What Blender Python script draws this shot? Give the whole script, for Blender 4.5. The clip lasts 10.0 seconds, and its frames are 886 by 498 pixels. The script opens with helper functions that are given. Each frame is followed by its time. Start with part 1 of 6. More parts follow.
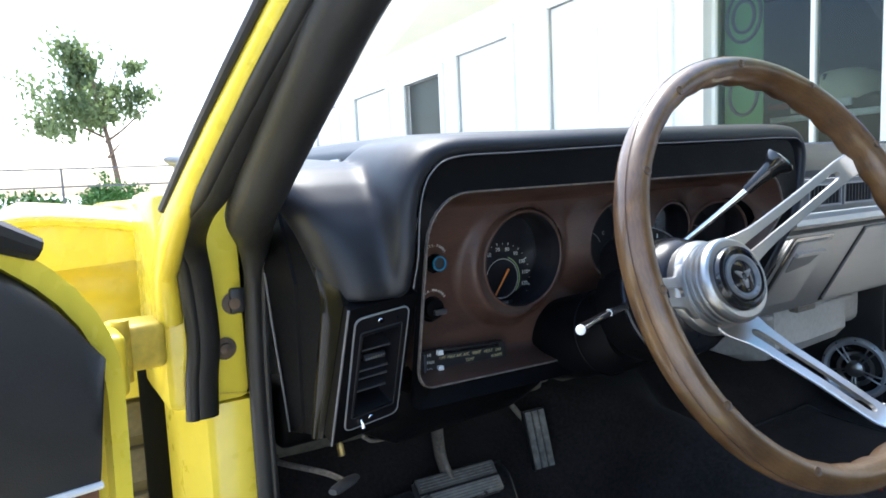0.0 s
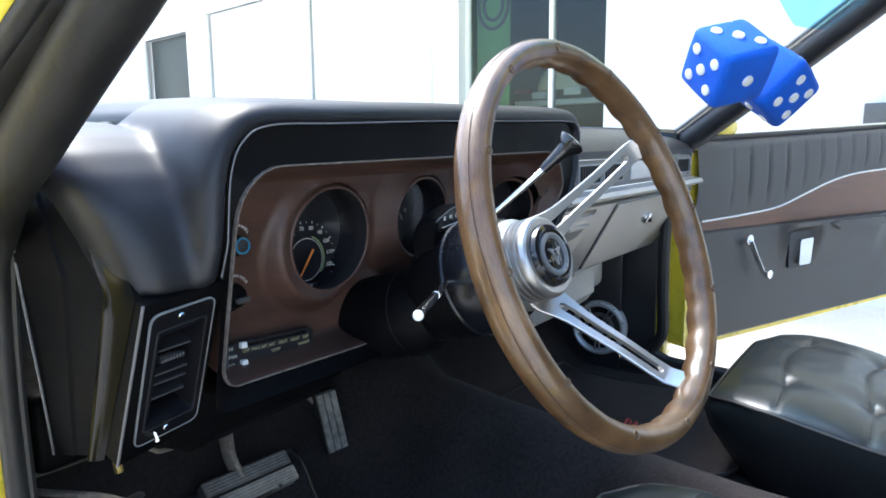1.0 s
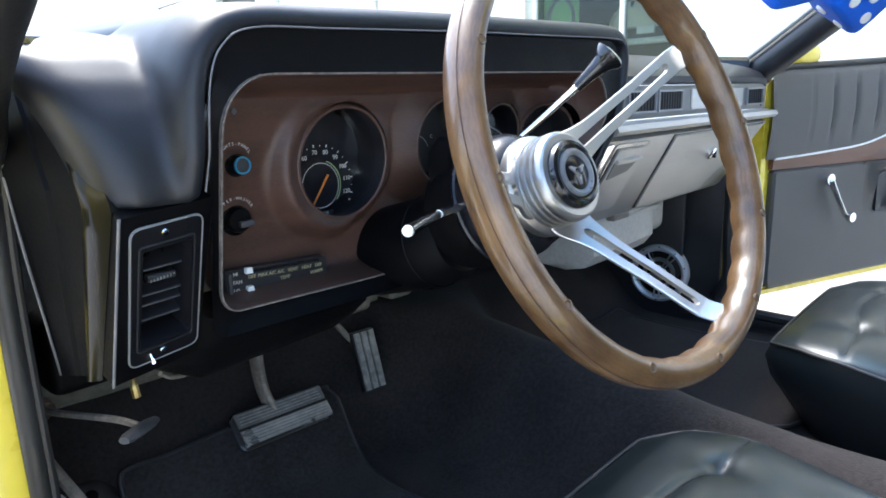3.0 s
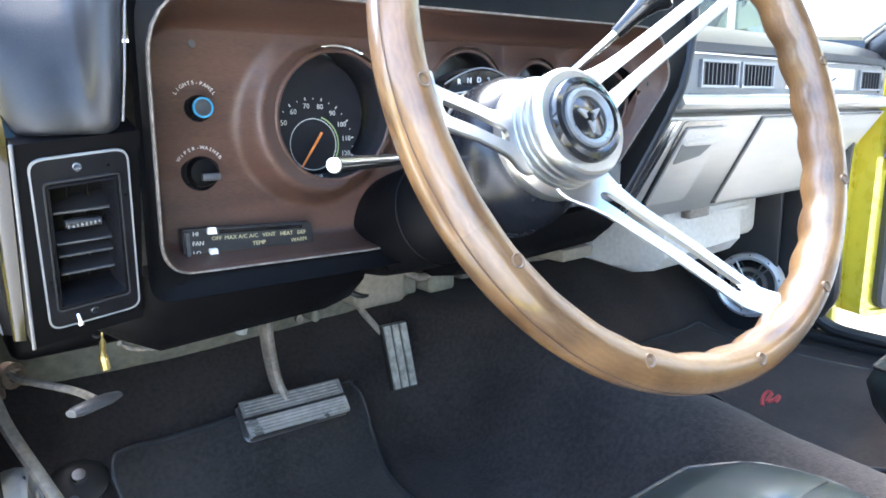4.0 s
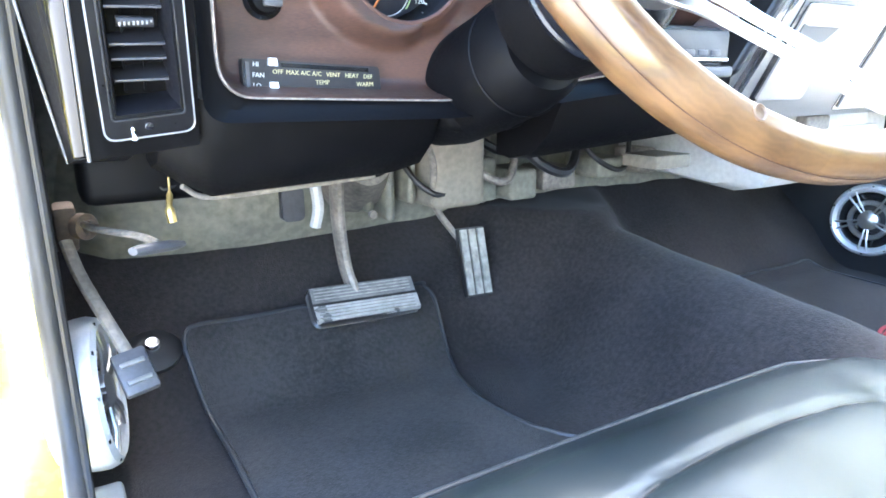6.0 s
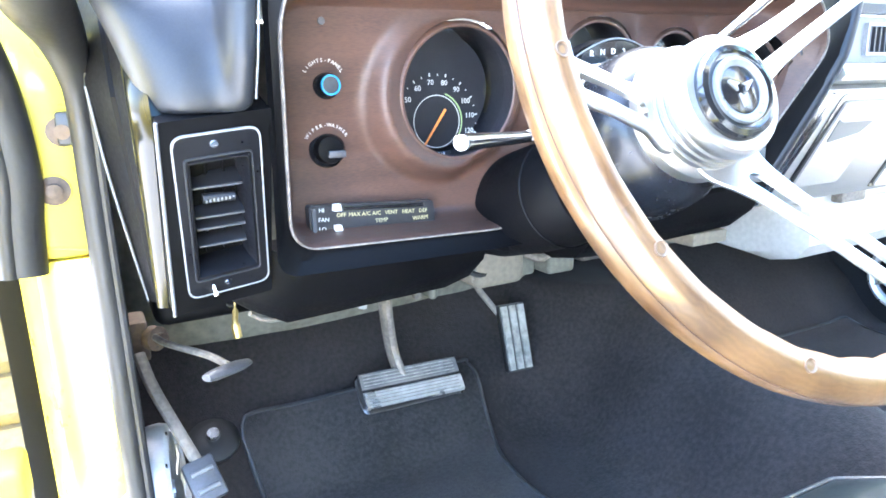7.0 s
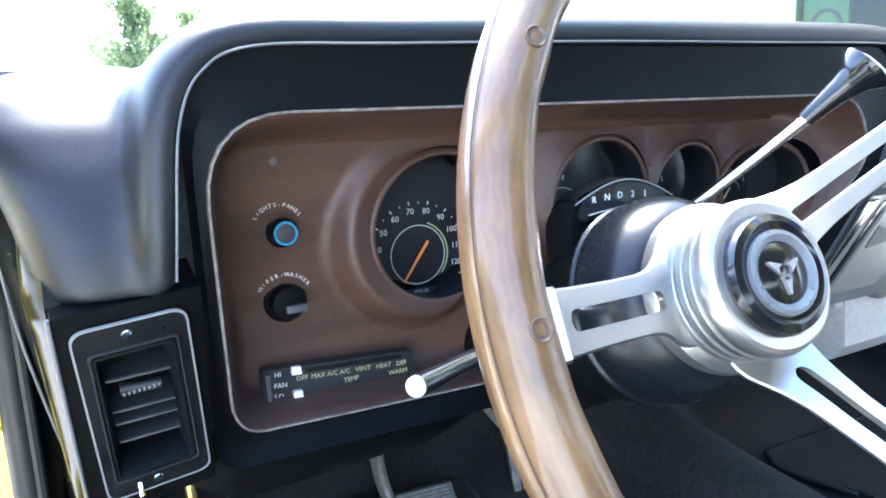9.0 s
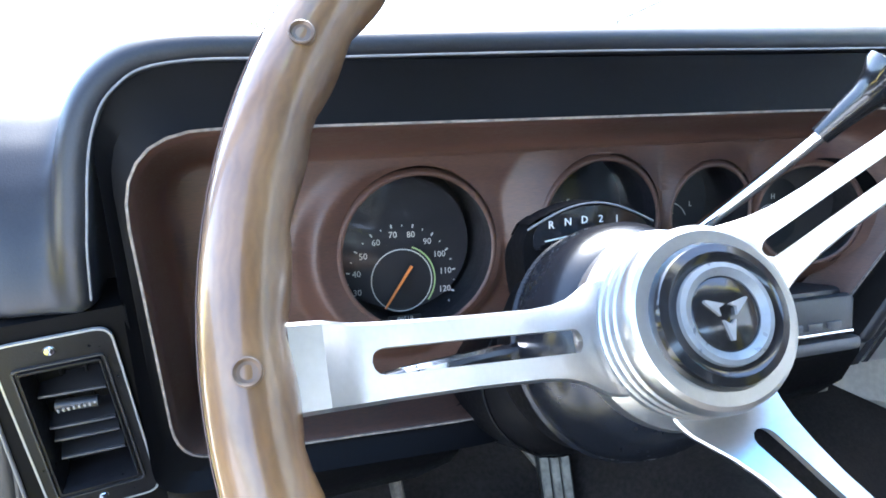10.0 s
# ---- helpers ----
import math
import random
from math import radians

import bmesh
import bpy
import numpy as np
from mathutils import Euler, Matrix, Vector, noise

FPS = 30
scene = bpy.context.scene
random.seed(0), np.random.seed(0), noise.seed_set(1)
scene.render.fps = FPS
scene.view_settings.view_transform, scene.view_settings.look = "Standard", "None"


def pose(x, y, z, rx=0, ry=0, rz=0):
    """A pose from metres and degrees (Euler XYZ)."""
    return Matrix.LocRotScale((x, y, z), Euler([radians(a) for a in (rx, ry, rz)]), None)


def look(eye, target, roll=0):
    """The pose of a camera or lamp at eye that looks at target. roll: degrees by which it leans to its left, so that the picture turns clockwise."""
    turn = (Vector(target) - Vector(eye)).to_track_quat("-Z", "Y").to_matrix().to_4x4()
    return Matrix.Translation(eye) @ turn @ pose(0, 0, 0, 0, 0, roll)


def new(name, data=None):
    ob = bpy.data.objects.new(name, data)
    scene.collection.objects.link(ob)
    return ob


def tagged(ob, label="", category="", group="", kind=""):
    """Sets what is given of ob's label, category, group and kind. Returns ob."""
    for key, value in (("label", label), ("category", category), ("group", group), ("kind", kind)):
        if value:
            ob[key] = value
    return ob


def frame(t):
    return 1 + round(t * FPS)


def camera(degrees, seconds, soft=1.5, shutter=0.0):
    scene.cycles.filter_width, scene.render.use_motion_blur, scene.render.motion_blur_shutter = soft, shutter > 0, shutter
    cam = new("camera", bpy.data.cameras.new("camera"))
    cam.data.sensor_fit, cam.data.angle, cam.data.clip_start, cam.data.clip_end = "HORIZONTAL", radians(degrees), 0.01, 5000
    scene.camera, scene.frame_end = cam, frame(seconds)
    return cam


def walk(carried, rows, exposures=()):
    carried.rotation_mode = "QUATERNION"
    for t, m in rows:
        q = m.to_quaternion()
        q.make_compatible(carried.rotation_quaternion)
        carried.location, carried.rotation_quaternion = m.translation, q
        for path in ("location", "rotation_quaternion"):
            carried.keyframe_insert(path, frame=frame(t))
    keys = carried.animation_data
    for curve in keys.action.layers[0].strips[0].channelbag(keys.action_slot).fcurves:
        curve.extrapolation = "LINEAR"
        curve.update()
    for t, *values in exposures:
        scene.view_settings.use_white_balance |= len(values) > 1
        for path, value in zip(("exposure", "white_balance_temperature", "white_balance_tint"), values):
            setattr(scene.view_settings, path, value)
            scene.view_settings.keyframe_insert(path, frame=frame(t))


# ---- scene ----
cam = camera(67.8, 10.0, soft=1.7)
PATH = [
    (0, (-0.082, 0.103, 0.791), (0.991, 1.777, 0.578), -2.5),
    (0.5, (-0.09, 0.152, 0.783), (1.315, 1.552, 0.522), -1.7),
    (1, (-0.093, 0.175, 0.794), (1.498, 1.345, 0.48), -0.5),
    (1.5, (-0.095, 0.165, 0.802), (1.6, 1.164, 0.441), -1.1),
    (2, (-0.109, 0.121, 0.818), (1.62, 1.053, 0.438), -1.5),
    (2.5, (-0.088, 0.147, 0.8), (1.546, 1.237, 0.424), -1.3),
    (2.7, (-0.066, 0.154, 0.78), (1.478, 1.354, 0.36), -1.3),
    (4, (0.105, 0.163, 0.695), (1.327, 1.693, 0.289), -0.9),
    (4.5, (0.131, 0.164, 0.63), (1.223, 1.779, 0.184), 0.0),
    (5, (0.134, 0.158, 0.574), (1.161, 1.805, 0.091), -0.7),
    (6.5, (0.126, 0.181, 0.626), (1.086, 1.862, 0.121), -0.6),
    (7, (0.109, 0.18, 0.694), (1.034, 1.891, 0.23), -1.6),
    (7.5, (0.104, 0.187, 0.745), (1.067, 1.894, 0.349), -0.9),
    (8, (0.122, 0.211, 0.783), (1.183, 1.861, 0.396), 0.3),
    (8.5, (0.153, 0.229, 0.777), (1.182, 1.897, 0.379), -0.8),
    (9, (0.181, 0.256, 0.762), (1.087, 2.006, 0.42), -2.3),
    (9.5, (0.244, 0.245, 0.76), (0.965, 2.085, 0.459), -1.6),
    (10, (0.281, 0.244, 0.754), (0.892, 2.132, 0.501), -2.3),
]

EXPOSURES = [(t, stops, kelvin, 10) for t, stops, kelvin in ((0, 2.1, 6050), (0.5, 2.25, 6050), (1.0, 2.35, 6050), (1.5, 2.45, 6050), (2.0, 2.4, 6050), (2.7, 2.3, 6050), (3.2, 3.0, 6050), (4, 4.08, 6100), (5, 4.25, 6050), (6.5, 5.47, 5900), (7, 5.28, 5900), (7.5, 4.55, 5700), (8, 3.95, 5750), (8.5, 3.75, 5800), (9, 3.75, 5780), (10, 3.75, 5780))]
walk(cam, [(t, look(eye, target, roll)) for t, eye, target, roll in PATH], EXPOSURES)

# ---- light ----
SUN_EL, SUN_AZ = 62.0, 15.0        # height over the horizon, compass bearing from +y
world = bpy.data.worlds.new("sky")
scene.world = world
world.use_nodes = True
wn = world.node_tree.nodes
sky = wn.new("ShaderNodeTexSky")
sky.sky_type, sky.sun_disc = "NISHITA", False
sky.sun_elevation, sky.sun_rotation = radians(SUN_EL), radians(SUN_AZ)
sky.air_density, sky.dust_density = 1.0, 2.5
world.node_tree.links.new(sky.outputs[0], wn["Background"].inputs[0])
wn["Background"].inputs[1].default_value = 0.15
sun = new("sun", bpy.data.lights.new("sun", "SUN"))
sun.data.energy, sun.data.angle, sun.data.color = 1.3, radians(30), (1.0, 0.98, 0.95)
sd = Vector((math.sin(radians(SUN_AZ)) * math.cos(radians(SUN_EL)), math.cos(radians(SUN_AZ)) * math.cos(radians(SUN_EL)), math.sin(radians(SUN_EL))))
sun.matrix_world = look(sd * 20, (0, 0, 0))


# ---- materials ----
def material(name, base, rough=0.5, metal=0.0, vary=0.15, scale=30.0, fine=300.0, bump=0.1, bump_scale=None, stretch=(1, 1, 1), second=None,
             coat=0.0, spec=0.5, sheen=0.0, rough_vary=0.12, per_object=0.0):
    """A surface with two scales of noise in colour and gloss, and a fine relief."""
    m = bpy.data.materials.new(name)
    m.use_nodes = True
    nt, nodes = m.node_tree, m.node_tree.nodes
    p = nodes["Principled BSDF"]
    co = nodes.new("ShaderNodeTexCoord")
    mp = nodes.new("ShaderNodeMapping")
    mp.inputs["Scale"].default_value = stretch
    nt.links.new(co.outputs["Object"], mp.inputs[0])
    big, small = nodes.new("ShaderNodeTexNoise"), nodes.new("ShaderNodeTexNoise")
    for n, sc, det in ((big, scale, 4), (small, fine, 3)):
        n.inputs["Scale"].default_value, n.inputs["Detail"].default_value = sc, det
        nt.links.new(mp.outputs[0], n.inputs["Vector"])
    add = nodes.new("ShaderNodeMath")
    add.operation = "ADD"
    half = nodes.new("ShaderNodeMath")
    half.operation = "MULTIPLY"
    half.inputs[1].default_value = 0.5
    nt.links.new(big.outputs[0], add.inputs[0])
    nt.links.new(small.outputs[0], add.inputs[1])
    nt.links.new(add.outputs[0], half.inputs[0])
    ramp = nodes.new("ShaderNodeValToRGB")
    lo = second or tuple(c * (1 - vary) for c in base)
    hi = tuple(min(1, c * (1 + vary)) for c in base)
    ramp.color_ramp.elements[0].position, ramp.color_ramp.elements[1].position = 0.38, 0.62
    ramp.color_ramp.elements[0].color, ramp.color_ramp.elements[1].color = (*lo, 1), (*hi, 1)
    nt.links.new(half.outputs[0], ramp.inputs[0])
    colour = ramp.outputs[0]
    if per_object:
        info, hsv, mr = nodes.new("ShaderNodeObjectInfo"), nodes.new("ShaderNodeHueSaturation"), nodes.new("ShaderNodeMapRange")
        mr.inputs[3].default_value, mr.inputs[4].default_value = 1 - per_object, 1 + per_object
        nt.links.new(info.outputs["Random"], mr.inputs[0])
        nt.links.new(mr.outputs[0], hsv.inputs["Value"])
        nt.links.new(colour, hsv.inputs["Color"])
        colour = hsv.outputs[0]
    nt.links.new(colour, p.inputs["Base Color"])
    rr = nodes.new("ShaderNodeMapRange")
    rr.inputs[1].default_value, rr.inputs[2].default_value = 0.3, 0.7
    rr.inputs[3].default_value, rr.inputs[4].default_value = max(0.02, rough - rough_vary), min(1, rough + rough_vary)
    nt.links.new(half.outputs[0], rr.inputs[0])
    nt.links.new(rr.outputs[0], p.inputs["Roughness"])
    p.inputs["Metallic"].default_value = metal
    p.inputs["Specular IOR Level"].default_value = spec
    p.inputs["Coat Weight"].default_value = coat
    p.inputs["Coat Roughness"].default_value = 0.08
    p.inputs["Sheen Weight"].default_value = sheen
    p.inputs["Sheen Roughness"].default_value = 0.5
    if bump:
        b = nodes.new("ShaderNodeBump")
        b.inputs["Strength"].default_value, b.inputs["Distance"].default_value = bump, 0.001
        if bump_scale:
            t = nodes.new("ShaderNodeTexNoise")
            t.inputs["Scale"].default_value, t.inputs["Detail"].default_value = bump_scale, 2
            nt.links.new(mp.outputs[0], t.inputs["Vector"])
            nt.links.new(t.outputs[0], b.inputs["Height"])
        else:
            nt.links.new(small.outputs[0], b.inputs["Height"])
        nt.links.new(b.outputs[0], p.inputs["Normal"])
    return m


def wood_material(name, dark, light, rough=0.28, coat=0.5, axis=(1, 1, 1), scale=9.0):
    """Long grain: stretched wave and noise, under a clear varnish."""
    m = material(name, light, rough, vary=0.1, bump=0.05, coat=coat)
    nt, nodes = m.node_tree, m.node_tree.nodes
    p = nodes["Principled BSDF"]
    mp = nodes.new("ShaderNodeMapping")
    mp.inputs["Scale"].default_value = axis
    uv = nodes.new("ShaderNodeUVMap")
    nt.links.new(uv.outputs[0], mp.inputs[0])
    wave, no = nodes.new("ShaderNodeTexWave"), nodes.new("ShaderNodeTexNoise")
    wave.bands_direction = "Y"
    wave.inputs["Scale"].default_value, wave.inputs["Distortion"].default_value, wave.inputs["Detail"].default_value = scale, 9.0, 4.0
    wave.inputs["Detail Scale"].default_value = 1.2
    no.inputs["Scale"].default_value, no.inputs["Detail"].default_value = scale * 0.35, 5
    nt.links.new(mp.outputs[0], wave.inputs["Vector"])
    nt.links.new(mp.outputs[0], no.inputs["Vector"])
    mix = nodes.new("ShaderNodeMath")
    mix.operation = "MULTIPLY_ADD"
    mix.inputs[1].default_value, mix.inputs[2].default_value = 0.06, 0.02
    nt.links.new(wave.outputs[1], mix.inputs[0])
    m2 = nodes.new("ShaderNodeMath")
    m2.operation = "MULTIPLY_ADD"
    m2.inputs[1].default_value = 0.92
    nt.links.new(no.outputs[0], m2.inputs[0])
    nt.links.new(mix.outputs[0], m2.inputs[2])
    ramp = nodes.new("ShaderNodeValToRGB")
    ramp.color_ramp.elements[0].position, ramp.color_ramp.elements[1].position = 0.34, 0.70
    ramp.color_ramp.elements[0].color, ramp.color_ramp.elements[1].color = (*dark, 1), (*light, 1)
    nt.links.new(m2.outputs[0], ramp.inputs[0])
    # glued blocks of slightly different tone
    sep, fl, wh, mr, hsv = nodes.new("ShaderNodeSeparateXYZ"), nodes.new("ShaderNodeMath"), nodes.new("ShaderNodeTexWhiteNoise"), nodes.new("ShaderNodeMapRange"), nodes.new("ShaderNodeHueSaturation")
    nt.links.new(uv.outputs[0], sep.inputs[0])
    fl.operation, wh.noise_dimensions = "FLOOR", "1D"
    nt.links.new(sep.outputs[0], fl.inputs[0])
    nt.links.new(fl.outputs[0], wh.inputs["W"])
    mr.inputs[3].default_value, mr.inputs[4].default_value = 0.82, 1.16
    nt.links.new(wh.outputs[0], mr.inputs[0])
    nt.links.new(mr.outputs[0], hsv.inputs["Value"])
    nt.links.new(ramp.outputs[0], hsv.inputs["Color"])
    nt.links.new(hsv.outputs[0], p.inputs["Base Color"])
    return m


def glass_material(name, tint, rough=0.0, gloss=0.05):
    m = bpy.data.materials.new(name)
    m.use_nodes = True
    nt, nodes = m.node_tree, m.node_tree.nodes
    out = nodes["Material Output"]
    tr, gl, mix = nodes.new("ShaderNodeBsdfTransparent"), nodes.new("ShaderNodeBsdfGlossy"), nodes.new("ShaderNodeMixShader")
    tr.inputs[0].default_value = (*tint, 1)
    gl.inputs["Roughness"].default_value = rough
    mix.inputs[0].default_value = gloss
    nt.links.new(tr.outputs[0], mix.inputs[1])
    nt.links.new(gl.outputs[0], mix.inputs[2])
    nt.links.new(mix.outputs[0], out.inputs[0])
    return m


VINYL = material("black_vinyl", (0.022, 0.022, 0.024), 0.42, vary=0.2, scale=14, fine=900, bump=0.25, bump_scale=1400)
PAD = material("dash_pad_vinyl", (0.0120, 0.0130, 0.0160), 0.42, vary=0.18, scale=9, fine=700, bump=0.12, bump_scale=1300, spec=0.34, rough_vary=0.05)
PLASTIC = material("black_plastic", (0.017, 0.017, 0.019), 0.38, vary=0.2, scale=25, bump=0.12, bump_scale=900)
GLOSSBLACK = material("gloss_black", (0.008, 0.008, 0.009), 0.16, vary=0.2, bump=0.02, coat=0.5)
RUBBER = material("black_rubber", (0.015, 0.0145, 0.0145), 0.5, vary=0.25, scale=20, fine=250, bump=0.2)
TRIMGREY = material("grey_plastic", (0.06, 0.06, 0.065), 0.42, vary=0.18, scale=40, bump=0.2, bump_scale=900)
SATIN = material("dark_satin_plastic", (0.028, 0.028, 0.03), 0.4, vary=0.2, scale=40, bump=0.15, bump_scale=900)
DOORVINYL = material("charcoal_vinyl", (0.062, 0.061, 0.060), 0.5, vary=0.14, scale=7, fine=800, bump=0.3, bump_scale=1100)
DASHGREY = material("grey_vinyl", (0.20, 0.195, 0.185), 0.5, vary=0.1, scale=9, fine=600, bump=0.25, bump_scale=1200)
SILVER = material("brushed_silver_panel", (0.52, 0.51, 0.49), 0.38, metal=0.55, vary=0.08, scale=12, fine=200, bump=0.05, stretch=(1, 1, 8))
CHROME = material("chrome", (0.85, 0.85, 0.86), 0.10, metal=1.0, vary=0.05, scale=30, bump=0.02, rough_vary=0.05)
PIPING = material("bright_piping", (0.27, 0.27, 0.27), 0.4, metal=0.4, vary=0.08, scale=60, bump=0, rough_vary=0.03)
CHROMELINE = material("bright_chrome_line", (0.42, 0.42, 0.42), 0.3, metal=0.5, vary=0.03, bump=0, rough_vary=0.02)
MATTBLACK = material("matt_black_panel", (0.0024, 0.0024, 0.0029), 0.55, vary=0.2, scale=20, bump=0.05, spec=0.10)
ALU = material("brushed_aluminium", (0.50, 0.496, 0.485), 0.34, metal=0.95, vary=0.04, scale=18, fine=420, bump=0.0, rough_vary=0.02)
WORN = material("worn_grey_rubber", (0.27, 0.26, 0.235), 0.42, vary=0.3, scale=18, fine=110, bump=0.15, second=(0.15, 0.148, 0.135))
STEEL = material("dull_steel", (0.21, 0.185, 0.155), 0.55, metal=0.25, vary=0.35, scale=25, fine=160, bump=0.3)
YELLOW = material("yellow_car_paint", (0.82, 0.66, 0.065), 0.28, vary=0.04, scale=3, fine=40, bump=0.01, coat=0.6, rough_vary=0.03)
YELLOWDIRT = material("dusty_yellow_paint", (0.66, 0.50, 0.07), 0.5, vary=0.25, scale=14, fine=90, bump=0.1, second=(0.56, 0.42, 0.06))
BROWN = material("woodgrain_brown_bezel", (0.068, 0.0345, 0.0240), 0.46, vary=0.22, scale=5, fine=200, bump=0.10, stretch=(1, 1, 9), second=(0.042, 0.0235, 0.0175), coat=0.0, spec=0.42)
BROWNTRIM = material("woodgrain_door_trim", (0.135, 0.065, 0.038), 0.42, vary=0.25, scale=6, fine=160, bump=0.08, stretch=(1, 1, 14))
WOODRIM = wood_material("walnut_rim", (0.062, 0.030, 0.0112), (0.162, 0.088, 0.034), rough=0.40, coat=0.52, axis=(4.2, 2.4, 1), scale=3.4)
CARPET = material("charcoal_carpet", (0.0265, 0.0220, 0.0210), 0.95, vary=0.38, scale=7, fine=170, bump=1.0, bump_scale=450, sheen=0.05, spec=0.2)
MATPILE = material("black_mat_pile", (0.028, 0.0255, 0.025), 0.95, vary=0.4, scale=9, fine=190, bump=1.0, bump_scale=420, sheen=0.05, spec=0.2)
# khaki paint, darkened so its colour holds the shade under the dash
FIREWALL = material("shade_darkened_khaki_metal", (0.20, 0.190, 0.148), 0.6, vary=0.2, scale=7, fine=80, bump=0.12, second=(0.125, 0.118, 0.09))
HEATERBOX = material("beige_heater_case", (0.50, 0.49, 0.46), 0.55, vary=0.12, scale=8, fine=120, bump=0.1)
WHITE = material("white_paint", (0.80, 0.80, 0.78), 0.4, vary=0.04, bump=0.03)
INK = material("pale_lettering", (0.62, 0.61, 0.57), 0.6, vary=0.05, bump=0)
YELLOWINK = material("yellow_lettering", (0.42, 0.37, 0.20), 0.6, vary=0.05, bump=0)
ORANGE = material("orange_needle", (0.75, 0.22, 0.03), 0.5, vary=0.05, bump=0)
GREENINK = material("green_arc", (0.35, 0.50, 0.20), 0.6, vary=0.05, bump=0)
BLUEKNOB = material("blue_knob_ring", (0.02, 0.22, 0.38), 0.3, vary=0.1, bump=0.02)
BLUEFUR = material("blue_plush", (0.002, 0.095, 0.56), 0.9, vary=0.12, scale=40, fine=500, bump=0.6, bump_scale=420, sheen=0.06)
REDCLOTH = material("red_embroidery", (0.30, 0.03, 0.035), 0.8, vary=0.2, fine=600, bump=0.5)
# black vinyl; the teal in its base stands for reflected sky
SEAT = material("sky_tinted_black_vinyl", (0.0085, 0.0130, 0.0150), 0.33, vary=0.15, scale=6, fine=300, bump=0.18, bump_scale=70, spec=0.58, coat=0.0, rough_vary=0.04)
STUCCO = material("white_stucco", (0.80, 0.81, 0.785), 0.8, vary=0.05, scale=3, fine=90, bump=0.5, bump_scale=60)
EAVE = material("cream_eave_paint", (0.76, 0.72, 0.56), 0.6, vary=0.06, scale=4, bump=0.1)
# dark tone: painted shade in the open doorway, and the indoor car's body
DARKFILL = material("dark_fill", (0.03, 0.036, 0.034), 0.35, vary=0.3, scale=2, bump=0.05)
# near-black wall colour that holds the dimness of the shop's room
ROOMSHADE = material("room_dimness", (0.03, 0.03, 0.03), 0.8, vary=0.3, scale=2)
CONCRETE = material("pale_concrete", (0.68, 0.66, 0.62), 0.85, vary=0.12, scale=1.2, fine=45, bump=0.4, bump_scale=120)
GREY = material("grey_box_paint", (0.10, 0.105, 0.11), 0.5, vary=0.1)
LEAF = material("leaves", (0.12, 0.15, 0.07), 0.6, vary=0.3, scale=3, second=(0.08, 0.11, 0.045), bump=0)
for lm, tint in ((LEAF, (0.20, 0.27, 0.10)),):
    nodes = lm.node_tree.nodes
    tl, mxs = nodes.new("ShaderNodeBsdfTranslucent"), nodes.new("ShaderNodeMixShader")
    tl.inputs[0].default_value, mxs.inputs[0].default_value = (*tint, 1), 0.5
    lm.node_tree.links.new(nodes["Principled BSDF"].outputs[0], mxs.inputs[1])
    lm.node_tree.links.new(tl.outputs[0], mxs.inputs[2])
    lm.node_tree.links.new(mxs.outputs[0], nodes["Material Output"].inputs[0])
HEDGELEAF = material("hedge_leaves", (0.07, 0.17, 0.03), 0.6, vary=0.35, scale=3, second=(0.04, 0.10, 0.015), bump=0)
BARK = material("bark", (0.16, 0.11, 0.075), 0.9, vary=0.3, scale=8, bump=0.8, bump_scale=40)
BRASS = material("dull_brass", (0.50, 0.36, 0.13), 0.4, metal=0.8, vary=0.2)
BRONZE = material("gloss_end_panel", (0.0075, 0.0075, 0.0065), 0.15, vary=0.1, scale=4, fine=20, bump=0.0, coat=0.0, rough_vary=0.0, spec=0.14)
RIVET = material("dished_steel_rivet", (0.105, 0.066, 0.040), 0.5, metal=0.2, vary=0.2, scale=60, bump=0.1)
SPEAKERRIM = material("silver_speaker_rim", (0.62, 0.62, 0.63), 0.32, metal=0.3, vary=0.06, scale=60, bump=0.02, rough_vary=0.03)
VENTBLACK = material("satin_vent_frame", (0.0060, 0.0060, 0.0075), 0.36, vary=0.15, scale=40, bump=0.1, bump_scale=900, spec=0.32)
CAPRING = material("pale_grey_cap_ring", (0.17, 0.18, 0.19), 0.32, vary=0.1, scale=60, bump=0.03, metal=0.3)
SLAT = material("black_vent_slat", (0.009, 0.009, 0.011), 0.5, vary=0.15, scale=40, bump=0.05)
THINLINE = material("dull_edge_line", (0.13, 0.13, 0.135), 0.4, vary=0.1, scale=60, bump=0)
GREENPOSTER = material("green_poster", (0.16, 0.36, 0.13), 0.5, vary=0.35, scale=3)
GLASS = glass_material("clear_glass", (0.93, 0.97, 0.95))
GAUGEGLASS = glass_material("gauge_lens", (0.9, 0.9, 0.9), 0.05)
TINT = glass_material("blue_tint_band", (0.30, 0.76, 0.95))
SHOPGLASS = glass_material("shop_glass", (0.62, 0.66, 0.64), 0.0, 0.03)
BELL = material("satin_black_column", (0.006, 0.007, 0.010), 0.26, vary=0.15, scale=20, bump=0.03, bump_scale=700, rough_vary=0.03, spec=0.38)
DIALBLACK = material("dial_black", (0.011, 0.011, 0.015), 0.5, vary=0.1, bump=0)
WORNEDGE = material("worn_bright_edge", (0.20, 0.175, 0.155), 0.42, metal=0.3, vary=0.35, scale=120, bump=0)
BRIGHTRIB = material("polished_worn_rib", (0.50, 0.49, 0.47), 0.30, metal=0.6, vary=0.15, scale=18, fine=90, bump=0.05, second=(0.36, 0.355, 0.34), rough_vary=0.05)
DARKRIB = material("dark_worn_rubber", (0.14, 0.135, 0.128), 0.38, vary=0.3, scale=18, fine=90, bump=0.12, second=(0.08, 0.078, 0.075))
RUST = material("rusty_steel", (0.12, 0.085, 0.06), 0.7, metal=0.2, vary=0.35, scale=40, fine=200, bump=0.3)
